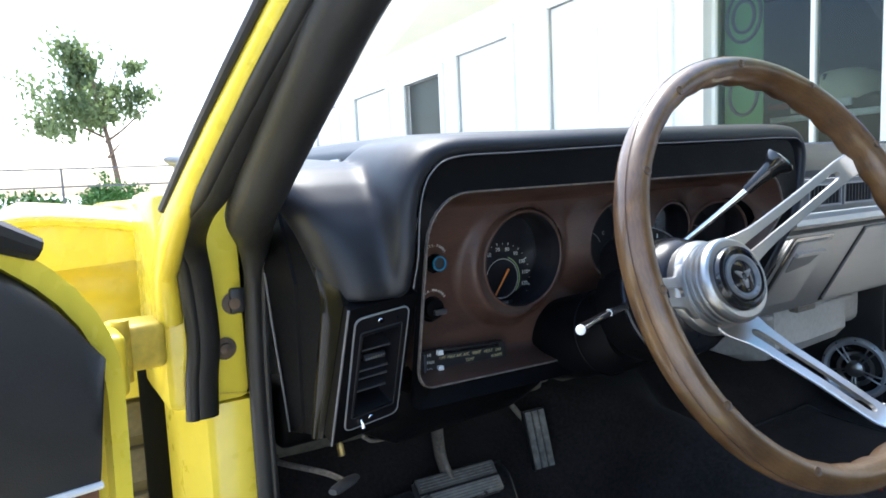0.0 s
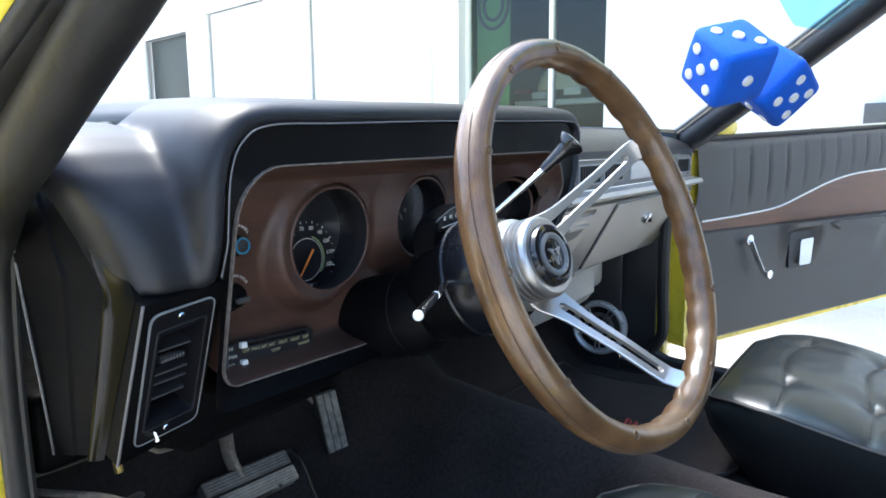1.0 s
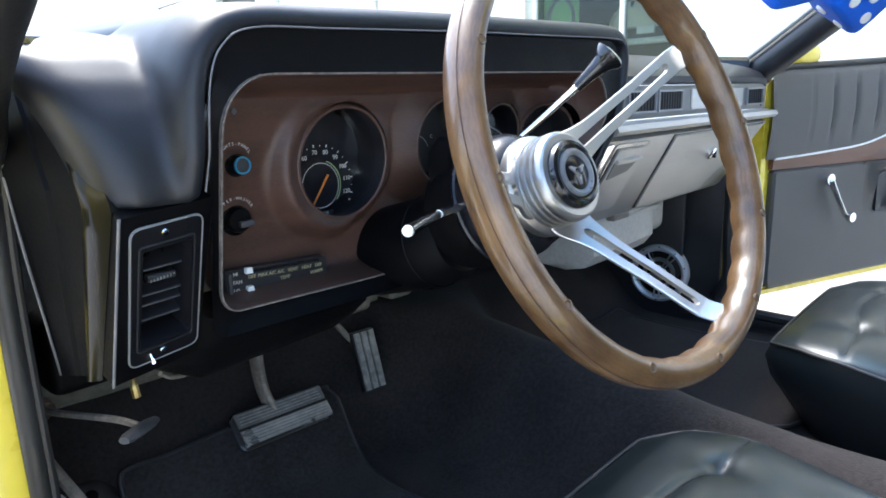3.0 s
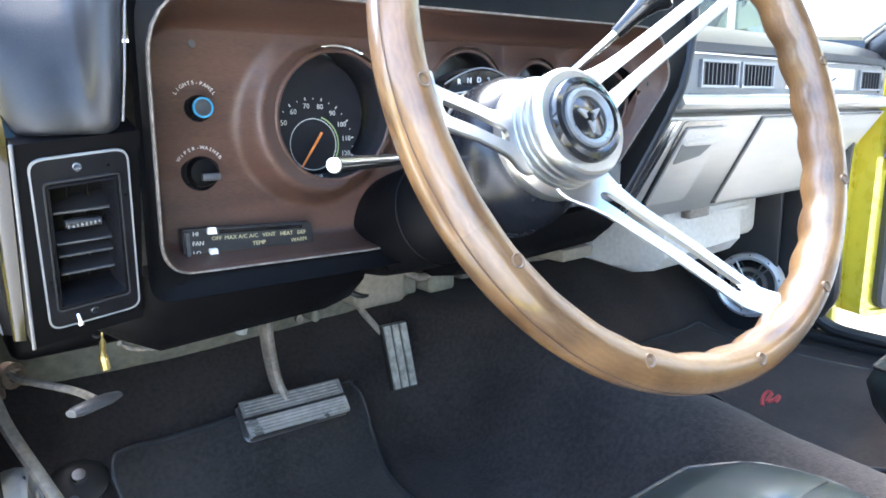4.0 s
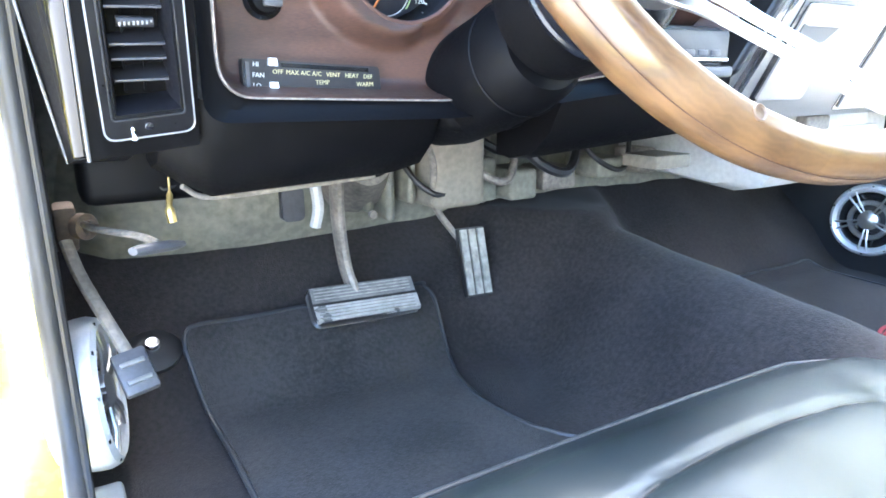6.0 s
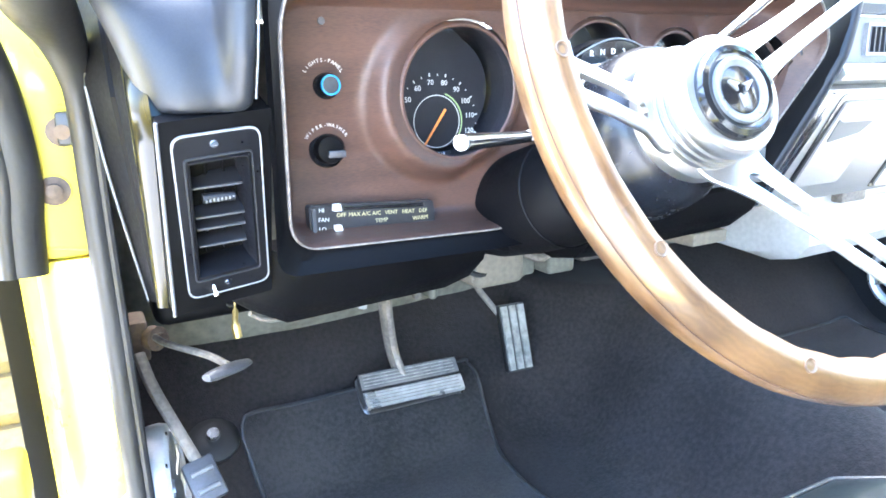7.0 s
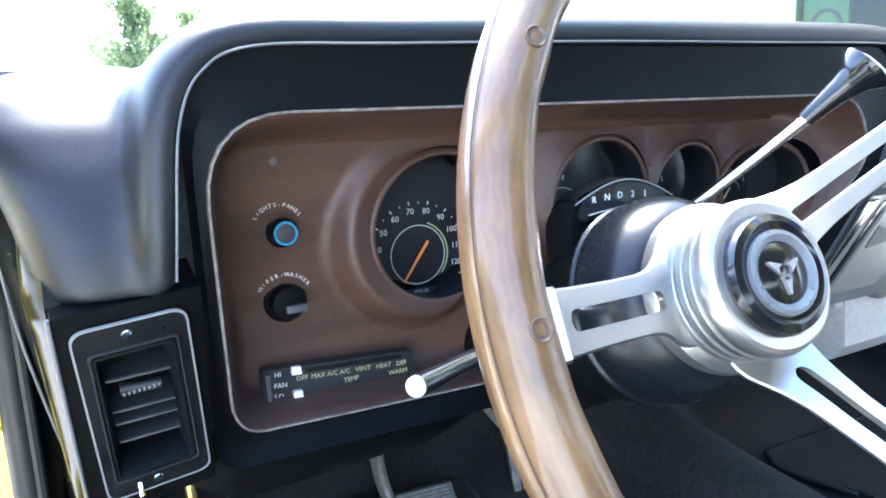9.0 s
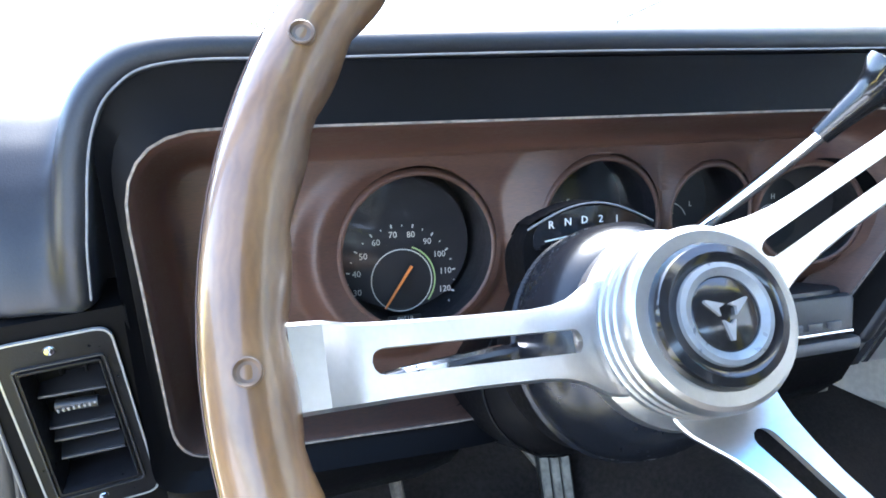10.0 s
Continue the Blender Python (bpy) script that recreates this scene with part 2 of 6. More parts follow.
SHIELD = material("dusty_splash_shield", (0.20, 0.175, 0.135), 0.75, vary=0.2, scale=12, fine=120, bump=0.2)
HEADLINER = material("black_headliner", (0.03, 0.03, 0.03), 0.9, vary=0.2)


# ---- mesh helpers ----
def thing(name, at, label, category, group="", kind=""):
    ob = new(name)
    ob.matrix_basis = Matrix.Translation(at)
    return tagged(ob, label, category, group, kind)


def part(name, bm, mat, parent=None, label="", smooth=True, angle=35):
    """One mesh object from a bmesh in world places, under parent."""
    bmesh.ops.recalc_face_normals(bm, faces=bm.faces[:])
    me = bpy.data.meshes.new(name)
    bm.to_mesh(me)
    bm.free()
    me.materials.append(mat)
    if smooth:
        me.shade_smooth()
        me.set_sharp_from_angle(angle=radians(angle))
    ob = new(name, me)
    if parent:
        ob.parent = parent
        m = parent.matrix_basis
        if parent.parent:
            m = parent.parent.matrix_basis @ parent.matrix_parent_inverse @ m
        ob.matrix_parent_inverse = m.inverted()
    return tagged(ob, label)


def box(bm, lo, hi, bevel=0.0, m=None, seg=2):
    r = bmesh.ops.create_cube(bm, size=1)
    vs = r["verts"]
    for v in vs:
        v.co = Vector([lo[i] + (hi[i] - lo[i]) * (v.co[i] + 0.5) for i in range(3)])
    if bevel:
        es = list({e for v in vs for e in v.link_edges})
        res = bmesh.ops.bevel(bm, geom=es, offset=bevel, segments=seg, profile=0.5, affect="EDGES")
        vs = list({v for f in res["faces"] for v in f.verts} | {v for v in vs if v.is_valid})
    if m:
        for v in vs:
            v.co = m @ v.co
    return bm


def bx(lo, hi, bevel=0.0, m=None, seg=2):
    return box(bmesh.new(), lo, hi, bevel, m, seg)


def loft(bm, rings, closed=True, caps=True, wrap=False):
    """Quads between rings of equally many points; with UVs: u along, v round."""
    uv = bm.loops.layers.uv.verify()
    vr = [[bm.verts.new(p) for p in r] for r in rings]
    n, k = len(vr[0]), len(vr)
    for i in range(k if wrap else k - 1):
        a, b = vr[i], vr[(i + 1) % k]
        for j in range(n if closed else n - 1):
            j2 = (j + 1) % n
            f = bm.faces.new((a[j], a[j2], b[j2], b[j]))
            for lp, (u, v) in zip(f.loops, ((i, j), (i, j + 1), (i + 1, j + 1), (i + 1, j))):
                lp[uv].uv = (u / k, v / n)
    if caps and closed and not wrap:
        bm.faces.new(vr[0][::-1])
        bm.faces.new(vr[-1])
    return bm


def lathe(profile, m, seg=32, bm=None, closed_ends=True):
    """profile: (radius, height) pairs, turned round the local z axis of m."""
    bm = bm or bmesh.new()
    rings = []
    for r, h in profile:
        r = max(r, 1e-5)
        rings.append([m @ Vector((r * math.cos(2 * math.pi * j / seg), r * math.sin(2 * math.pi * j / seg), h)) for j in range(seg)])
    return loft(bm, rings, True, closed_ends)


def along(pts):
    """Frames along a run of points."""
    pts = [Vector(p) for p in pts]
    out, up = [], None
    for i, p in enumerate(pts):
        t = (pts[min(i + 1, len(pts) - 1)] - pts[max(i - 1, 0)]).normalized()
        if up is None:
            up = Vector((0, 0, 1)) if abs(t.z) < 0.9 else Vector((0, 1, 0))
        x = t.cross(up).normalized()
        up = x.cross(t).normalized()
        out.append((p, x, up, t))
    return out


def tube(pts, radius, seg=10, bm=None, flat=1.0, caps=True):
    """A round or flattened bar along points; radius: a number or one for each point."""
    bm = bm or bmesh.new()
    fr = along(pts)
    rings = []
    for i, (p, x, u, t) in enumerate(fr):
        r = radius[i] if isinstance(radius, (list, tuple)) else radius
        rings.append([p + x * r * math.cos(2 * math.pi * j / seg) + u * r * flat * math.sin(2 * math.pi * j / seg) for j in range(seg)])
    return loft(bm, rings, True, caps)


def smooth_line(pts, n=8):
    """Catmull-Rom through points."""
    P = [Vector(p) for p in pts]
    P = [2 * P[0] - P[1]] + P + [2 * P[-1] - P[-2]]
    out = []
    for i in range(1, len(P) - 2):
        a, b, c, d = P[i - 1:i + 3]
        for k in range(n):
            t = k / n
            out.append(0.5 * (2 * b + (c - a) * t + (2 * a - 5 * b + 4 * c - d) * t * t + (3 * b - a - 3 * c + d) * t ** 3))
    return out + [P[-2]]


def rounded(corners, n=6):
    """A closed outline from (x, z, radius) corners."""
    out, k = [], len(corners)
    for i in range(k):
        p = Vector(corners[i][:2])
        a, b = Vector(corners[i - 1][:2]) - p, Vector(corners[(i + 1) % k][:2]) - p
        r = corners[i][2]
        p1, p2 = p + a.normalized() * r, p + b.normalized() * r
        for j in range(n + 1):
            t = j / n
            out.append((1 - t) ** 2 * p1 + 2 * t * (1 - t) * p + t * t * p2)
    return out


def prism(outline, y0, y1, bm=None, f=None):
    """An outline of (x, z) pairs drawn out from y0 to y1; f maps each point."""
    bm = bm or bmesh.new()
    g = f or (lambda v: v)
    return loft(bm, [[g(Vector((p[0], y0, p[1]))) for p in outline], [g(Vector((p[0], y1, p[1]))) for p in outline]])


def frame_ring(outer, inner, y0, y1, bm=None, f=None):
    """A flat frame between two outlines, with depth."""
    bm = bm or bmesh.new()
    g = f or (lambda v: v)
    rings = [[g(Vector((p[0], y, p[1]))) for p in o] for o, y in ((outer, y1), (outer, y0), (inner, y0), (inner, y1))]
    return loft(bm, rings, True, False, wrap=True)


def basis(origin, z_axis, x_hint=(1, 0, 0)):
    z = Vector(z_axis).normalized()
    x = Vector(x_hint)
    x = (x - z * x.dot(z)).normalized()
    y = z.cross(x)
    return Matrix.Translation(origin) @ Matrix((x, y, z)).transposed().to_4x4()


def lettering(text, size, m, mat, parent, name="lettering", depth=0.0002, label=""):
    cu = bpy.data.curves.new(name, "FONT")
    cu.body, cu.size, cu.align_x, cu.align_y, cu.extrude, cu.resolution_u = text, size, "CENTER", "CENTER", depth, 2
    tmp = bpy.data.objects.new("tmp", cu)
    scene.collection.objects.link(tmp)
    bpy.context.view_layer.update()
    me = bpy.data.meshes.new_from_object(tmp.evaluated_get(bpy.context.evaluated_depsgraph_get()))
    bpy.data.objects.remove(tmp)
    me.transform(m)
    me.materials.clear()
    me.materials.append(mat)
    ob = new(name, me)
    ob.parent = parent
    q = parent.matrix_basis
    if parent.parent:
        q = parent.parent.matrix_basis @ parent.matrix_parent_inverse @ q
    ob.matrix_parent_inverse = q.inverted()
    return tagged(ob, label)


def facing(x, y, z, tilt=0.0):
    """Lettering frame for a face that looks back along -y: text runs along +x, up is +z."""
    return pose(x, y, z, 90 - tilt, 0, 0)


def remeshed(ob, voxel, smooth_n):
    r = ob.modifiers.new("remesh", "REMESH")
    r.mode, r.voxel_size, r.use_smooth_shade = "VOXEL", voxel, True
    s = ob.modifiers.new("smooth", "SMOOTH")
    s.factor, s.iterations = 0.5, smooth_n
    return ob


# ---- car body and setting ----
GROUND = thing("ground", (0, 0, 0), "pale sunlit concrete yard in front of the building", "ground", kind="structure")
bm = bmesh.new()
box(bm, (-400, -400, -0.3), (400, 400, -0.002))
part("concrete_sheet", bm, CONCRETE, GROUND, smooth=False)
SLAB = bmesh.new()
box(SLAB, (-0.73, -0.73, -0.05), (0.73, 0.73, 0.0), 0.006, seg=1)
SLABME = bpy.data.meshes.new("paving_slab")
SLAB.to_mesh(SLABME)
SLAB.free()
SLABME.materials.append(material("concrete_slab", (0.69, 0.67, 0.63), 0.85, vary=0.1, scale=2.5, fine=60, bump=0.4, bump_scale=120, per_object=0.06))

BODY = thing("car", (0.845, 0, 0.2), "bright yellow coupe with both doors standing open", "car")


def pillar_at(s, side, dx=0.0, dy=0.0, dz=0.0):
    """A point on the windscreen pillar: s 0 at its foot, 1 at the roof; side -1 driver's, 1 passenger's."""
    x = 0.095 + 0.10 * s + 0.08 * s * s + dx
    return Vector((x if side < 0 else 1.69 - x, 0.66 - 0.64 * s + dy, 0.775 + 0.455 * s + dz))


for side in (-1, 1):
    S = [i / 14 for i in range(15)]
    if side > 0:
        part("pillar_trim", tube([pillar_at(s, side, 0.012, 0.014, 0.014) for s in [-0.10, -0.05] + S], 0.032, 16), PLASTIC, BODY, "black plastic pillar trim")
        part("glass_edge", tube([pillar_at(s, side, 0.036, 0.040, 0.034) for s in S], 0.005, 8), PIPING, BODY, "pale edge of the screen glass")
    part("pillar", tube([pillar_at(s, side, -0.062, 0.031, 0.0) for s in reversed(S)] + ([(0.030, 0.725, 0.748), (0.033, 0.785, 0.712), (0.038, 0.805, 0.66)] if side < 0 else []), [0.0080] * 12 + [0.0095, 0.0105, 0.0115] + ([0.013, 0.013, 0.013] if side < 0 else []), 14), YELLOW, BODY, "yellow painted windscreen pillar")
    if side > 0:
        part("weatherstrip", tube([pillar_at(s, side, -0.043, 0.020, 0.0) for s in S], 0.014, 12), RUBBER, BODY, "black rubber door weatherstrip")
    part("drip_moulding", tube([pillar_at(s, side, -0.074, 0.038, 0.0) for s in S], 0.0040, 8), RUBBER, BODY)
mx = lambda x, side: x if side < 0 else 1.69 - x
# hinge pillars, kick panels, sills
for side in (-1, 1):
    bm = bmesh.new()
    a, b = sorted((mx(0.026, side), mx(0.150, side)))
    box(bm, (a if side < 0 else 1.600, 0.797 if side < 0 else 0.70, 0.22 if side > 0 else 0.565), (0.112 if side < 0 else b, 0.93, 0.79), 0.012)
    if side < 0:
        foot_outline = [(0.112, 0.797), (0.074, 0.797), (0.064, 0.803), (0.046, 0.86), (0.044, 0.93), (0.112, 0.93)]
        loft(bm, [[(x, y, z) for x, y in foot_outline] for z in (0.22, 0.566)])
    part("hinge_pillar", bm, YELLOW, BODY)
    foot = [(mx(0.096, side), 0.700, 0.765), (mx(0.109, side), 0.742, 0.735), (mx(0.1135, side), 0.768, 0.69), (mx(0.1135, side), 0.779, 0.60), (mx(0.1140, side), 0.780, 0.45), (mx(0.1145, side), 0.775, 0.32), (mx(0.1145, side), 0.70, 0.25), (mx(0.1145, side), 0.5, 0.235), (mx(0.1145, side), -0.4, 0.235)]
    if side > 0:
        foot = [(x - 0.022, y - 0.085 * (y > 0.71), z) for x, y, z in foot]
    if side < 0:
        # pillar trim and windlace run into one another
        foot = [tuple(pillar_at(s, -1, -0.006 - 0.07 * min(s, 0.3), 0.008)) for s in (1.0, 0.8, 0.6, 0.45, 0.3, 0.2, 0.1, 0.04)] + foot
        lace = smooth_line(foot, 8)
        k0 = 64
        rad = [0.024 if i < k0 else max(0.0098, 0.024 - 0.0010 * (i - k0)) for i in range(len(lace))]
        part("windlace", tube(lace, rad, 16, flat=0.85), RUBBER, BODY, "black pillar trim running into the windlace")
        part("windlace_bead", tube([p + Vector((0.0085, -0.006, 0)) for p in lace[76:]], 0.0036, 8), RUBBER, BODY)
    else:
        part("windlace", tube(smooth_line(foot, 8), 0.0145, 10), RUBBER, BODY, "black windlace along the door opening")
    a, b = sorted((mx(0.03, side), mx(0.145, side)))
    part("sill", bx((a, -0.9, 0.10), (b, 0.83, 0.215), 0.02), YELLOW if side < 0 else VINYL, BODY)
    a, b = sorted((mx(0.118, side), mx(0.150, side)))
    part("sill_plate", bx((a, -0.8, 0.21), (b, 0.80, 0.228), 0.005), SILVER if side < 0 else VINYL, BODY)
    a, b = sorted((mx(0.138 if side > 0 else 0.112, side), mx(0.150 if side > 0 else 0.124, side)))
    part("kick_panel", bx((a, 0.80 if side > 0 else 0.835, 0.19), (b, 1.20, 0.62 if side > 0 else 0.79), 0.004), VINYL, BODY, "black kick panel")
# driver's jamb: hanging weatherstrip, door switch, bolt
strip = smooth_line([tuple(pillar_at(s, -1, -0.043, 0.020)) for s in (1.0, 0.8, 0.6, 0.4, 0.25, 0.12, 0.03)] + [(0.050, 0.715, 0.765), (0.053, 0.762, 0.738), (0.060, 0.780, 0.70), (0.064, 0.786, 0.64), (0.060, 0.788, 0.60), (0.0575, 0.788, 0.560)], 8)
for off, r, fl in ((0.0, 0.0165, 0.62), (-0.010, 0.0075, 1.0)):
    part("weatherstrip", tube([p + Vector((off, -0.004 * (off != 0), 0)) for p in strip], r, 12, flat=fl), RUBBER, BODY, "black rubber weatherstrip with a loose end")
# solid black blocks paint the shade of the jamb's two gaps
part("jamb_gap_shade", bx((0.036, 0.944, 0.665), (0.078, 0.954, 0.712), 0.002), MATTBLACK, BODY, "black block for the shade in the gap behind the hinge")
part("jamb_gap_shade", bx((0.018, 0.930, 0.25), (0.047, 0.936, 0.60), 0.002), MATTBLACK, BODY)
part("jamb_inner", bx((0.1125, 0.788, 0.22), (0.1245, 0.93, 0.79), 0.004), MATTBLACK, BODY, "black inner jamb")
part("jamb_inner", bx((1.586, 0.722, 0.22), (1.598, 0.93, 0.70), 0.003), VINYL, BODY)
part("jamb_seam", tube([(0.075, 0.7965, 0.578), (0.110, 0.7965, 0.572)], 0.0009, 6), YELLOWDIRT, BODY)
for x, z in ((0.0985, 0.671), (0.0865, 0.6245)):
    part("jamb_bolt", lathe([(0.0, -0.004), (0.011, -0.003), (0.012, 0.0), (0.006, 0.001), (0.006, 0.006), (0.0, 0.007)], basis((x, 0.795, z), (0, -1, 0)), 16), RUST, BODY)
part("switch_bracket", bx((0.0945, 0.790, 0.660), (0.118, 0.798, 0.687), 0.003), PLASTIC, BODY)
# fenders, bonnet, cowl, roof, screen
for side in (-1, 1):
    rings = []
    for y, top in ((0.955, 0.764), (1.2, 0.770), (1.8, 0.78), (2.7, 0.77), (2.9, 0.72)):
        xs = [(-0.13, 0.30), (-0.165, 0.50), (-0.16, 0.66), (-0.12, top - 0.02), (-0.08, top), (0.0, top - 0.008), (0.10, top - 0.022), (0.10, top - 0.05), (0.0, top - 0.055), (-0.10, top - 0.06), (-0.13, 0.62), (-0.12, 0.30)]
        rings.append([(mx(x, side), y, z) for x, z in xs])
    part("fender", loft(bmesh.new(), rings), YELLOW, BODY, "yellow front fender")
    lip = [(mx(x, side), 0.952, z) for x, z in ((-0.13, 0.30), (-0.165, 0.50), (-0.16, 0.66), (-0.12, 0.744), (-0.08, 0.764), (0.0, 0.757), (0.05, 0.745), (0.075, 0.728))]
    part("fender_lip", tube(smooth_line(lip, 6), 0.007, 8), YELLOW, BODY)
    rings = []
    for x, top in ((-0.125, 0.752), (-0.085, 0.762), (-0.04, 0.760), (0.0, 0.752), (0.045, 0.735), (0.085, 0.712)):
        rings.append([(mx(x, side), 0.962 + 0.050 * math.sin(math.pi * min(1.0, v * 1.15)) - 0.012 * max(0.0, v - 0.6), top - (top - 0.545) * v) for v in [k / 9 for k in range(10)]] + [(mx(x, side), 1.06, 0.545), (mx(x, side), 1.06, top)])
    part("fender_apron", loft(bmesh.new(), rings), YELLOW, BODY, "curved yellow inner fender wall")
    shield = part("splash_shield", bx((min(mx(-0.12, side), mx(0.10, side)), 1.03, 0.14), (max(mx(-0.12, side), mx(0.10, side)), 1.05, 0.56), 0.004), SHIELD, BODY, "dusty grey-brown ribbed splash shield")
    for k in range(6):
        part("rib", bx((min(mx(-0.115, side), mx(0.095, side)), 1.018, 0.165 + 0.062 * k), (max(mx(-0.115, side), mx(0.095, side)), 1.034, 0.212 + 0.062 * k), 0.006), SHIELD, shield)
rings = []
for y, z in ((1.36, 0.770), (1.6, 0.775), (2.2, 0.765), (2.85, 0.72)):
    rings.append([(0.11 + (1.47) * k / 12, y, z + 0.02 * math.sin(math.pi * k / 12)) for k in range(13)] + [(1.58 - 1.47 * k / 12, y, z - 0.02) for k in range(13)])
part("bonnet", loft(bmesh.new(), rings), YELLOW, BODY, "yellow bonnet")
part("cowl_panel", bx((0.10, 1.16, 0.755), (1.59, 1.36, 0.780), 0.008), PLASTIC, BODY)
rings = []
for y, z, w in ((0.08, 1.205, 0.62), (0.02, 1.235, 0.64), (-0.3, 1.27, 0.66), (-0.9, 1.27, 0.64), (-1.4, 1.20, 0.60)):
    rings.append([(0.845 + w * math.sin(a), y, z - 0.05 * (1 - math.cos(a * 0.9))) for a in [math.pi / 2 * (k / 8 - 1) for k in range(17)]] + [(0.845 + w * 0.98 * math.sin(a), y, z - 0.03 - 0.05 * (1 - math.cos(a * 0.9))) for a in [math.pi / 2 * (1 - k / 8) for k in range(17)]])
part("roof", loft(bmesh.new(), rings), YELLOW, BODY, "yellow roof panel")
part("headliner", loft(bmesh.new(), [[(p[0] * 0.96 + 0.845 * 0.04, p[1], p[2] - 0.035) for p in r] for r in rings]), HEADLINER, BODY, "black headliner")
part("rear_bulkhead", bx((0.12, -1.25, 0.2), (1.57, -1.18, 0.95), 0.01), VINYL, BODY)
for side in (-1, 1):
    a, b = sorted((mx(0.02, side), mx(0.12, side)))
    part("rear_quarter", bx((a, -1.8, 0.2), (b, -0.62, 0.86), 0.02), YELLOW, BODY)
    part("rear_roof_pillar", tube([(mx(0.10, side), -1.5, 0.86), (mx(0.24, side), -0.95, 1.24)], 0.09, 10, flat=0.4), YELLOW, BODY)
SCREEN = thing("windscreen", (0.845, 1.15, 0.8), "clear raked windscreen with a blue tint band along its top", "windscreen")


def screen_point(u, s):
    """u across 0..1, s up 0..1"""
    x0, x1 = 0.13 + 0.17 * s, 1.56 - 0.17 * s
    bow = math.sin(math.pi * u)
    return Vector((x0 + (x1 - x0) * u, 0.70 + 0.46 * bow * (1 - 0.55 * s) - 0.64 * s, 0.795 + 0.42 * s + 0.045 * bow * (1 - s)))


def tint_line(u):
    e = min(u, 1 - u)
    return min(0.74, 0.52 + 1.1 * max(0.0, e - 0.045))


def screen_strip(lo, hi):
    bm = bmesh.new()
    n = 40
    rings = [[screen_point(u / n, lo(u / n) + (hi(u / n) - lo(u / n)) * t / 6) for u in range(n + 1)] for t in range(7)]
    return loft(bm, rings, closed=False)


g = part("glass", screen_strip(lambda u: 0.0, tint_line), GLASS, SCREEN)
g.visible_shadow = False
g = part("tint_band", screen_strip(tint_line, lambda u: 1.0), TINT, SCREEN, "blue tinted band")
g.visible_shadow = False
edge = [screen_point(u / 30, 0.0) + Vector((0, 0.0, 0.004)) for u in range(31)]
part("lower_seal", tube(edge, 0.009, 8), GLOSSBLACK, SCREEN, "black screen seal")
part("corner_seal", tube([screen_point(0.80 + 0.2 * k / 8, 0.015) for k in range(9)], [0.010 + 0.0018 * k for k in range(9)], 10), GLOSSBLACK, SCREEN)
WIPER = thing("windscreen_wiper", (0.95, 1.2, 0.85), "thin green-grey wiper arm lying along the screen foot", "wiper")
part("arm", tube(smooth_line([(0.80, 1.17, 0.838), (0.90, 1.16, 0.848), (1.05, 1.14, 0.866), (1.14, 1.13, 0.870)], 6), 0.005, 8, flat=0.6), TRIMGREY, WIPER)
part("blade", bx((0.82, 1.175, 0.838), (1.12, 1.181, 0.852), 0.002), RUBBER, WIPER)

# ---- floor ----
def floor_z(x, y):
    z = 0.195
    if y > 0.875:
        t = y - 0.875
        z += 0.82 * t * min(1, t / 0.09)
    z = min(z, 0.42)
    h = 0.115 + 0.085 * max(0.0, min(1.0, (y - 0.35) / 0.75))
    h *= 1 - 0.5 * max(0.0, min(1.0, (0.195 - y) / 0.03))
    d = abs(x - 0.845) / 0.215
    if d < 1:
        z = max(z, min(0.388, z + h * (0.5 + 0.5 * math.cos(math.pi * d)) ** 1.25))
    return z


bm = bmesh.new()
NX, NY = 110, 120
rings = []
for j in range(NY + 1):
    y = -1.2 + 2.305 * j / NY
    rings.append([(0.122 + 1.420 * i / NX, y, floor_z(0.122 + 1.420 * i / NX, y) + 0.004 * noise.noise((i * 0.21, j * 0.2, 0))) for i in range(NX + 1)])
loft(bm, rings, closed=False)
FLOOR = part("floor_carpet", bm, CARPET, smooth=True, angle=80)
tagged(FLOOR, "worn charcoal cut-pile carpet over floor and transmission hump", "carpet", kind="structure")
WALLF = thing("firewall", (0.845, 1.2, 0.3), "khaki painted steel firewall behind the pedals", "firewall", kind="structure")
bm = bmesh.new()
box(bm, (0.09, 1.11, 0.15), (1.60, 1.16, 0.79), 0.004)
part("panel", bm, FIREWALL, WALLF)
sec = [(1.100, 0.34), (1.074, 0.385), (1.066, 0.42), (1.068, 0.46), (1.082, 0.52), (1.112, 0.58)]
part("toe_board", loft(bmesh.new(), [[(x, y + dy, z) for y, z in sec] + [(x, 1.13, 0.58), (x, 1.13, 0.34)] for x, dy in ((0.128, 0.045), (0.150, 0.022), (0.18, 0.006), (0.22, 0.0), (0.34, -0.004), (0.46, 0.0), (0.60, 0.006), (0.72, 0.012), (0.86, 0.025))]), FIREWALL, WALLF, "smooth pressed toe board")
part("grommet", prism(rounded([(0.396, 0.398, 0.010), (0.428, 0.398, 0.010), (0.428, 0.446, 0.010), (0.396, 0.446, 0.010)], 5), 1.052, 1.075), TRIMGREY, WALLF, "dark oval blanking grommet")
part("grommet_rib", tube(smooth_line([(0.446, 1.064, 0.385), (0.450, 1.058, 0.415), (0.447, 1.062, 0.455)], 5), 0.0085, 8), HEATERBOX, WALLF, "pale rib beside the grommet")
part("column_plate", bx((0.600, 0.985, 0.402), (0.690, 1.09, 0.60), 0.014, seg=3), SHIELD, WALLF, "grey box where the column meets the firewall")
part("brake_bracket", bx((0.34, 0.90, 0.50), (0.50, 1.14, 0.62), 0.012), FIREWALL, WALLF)
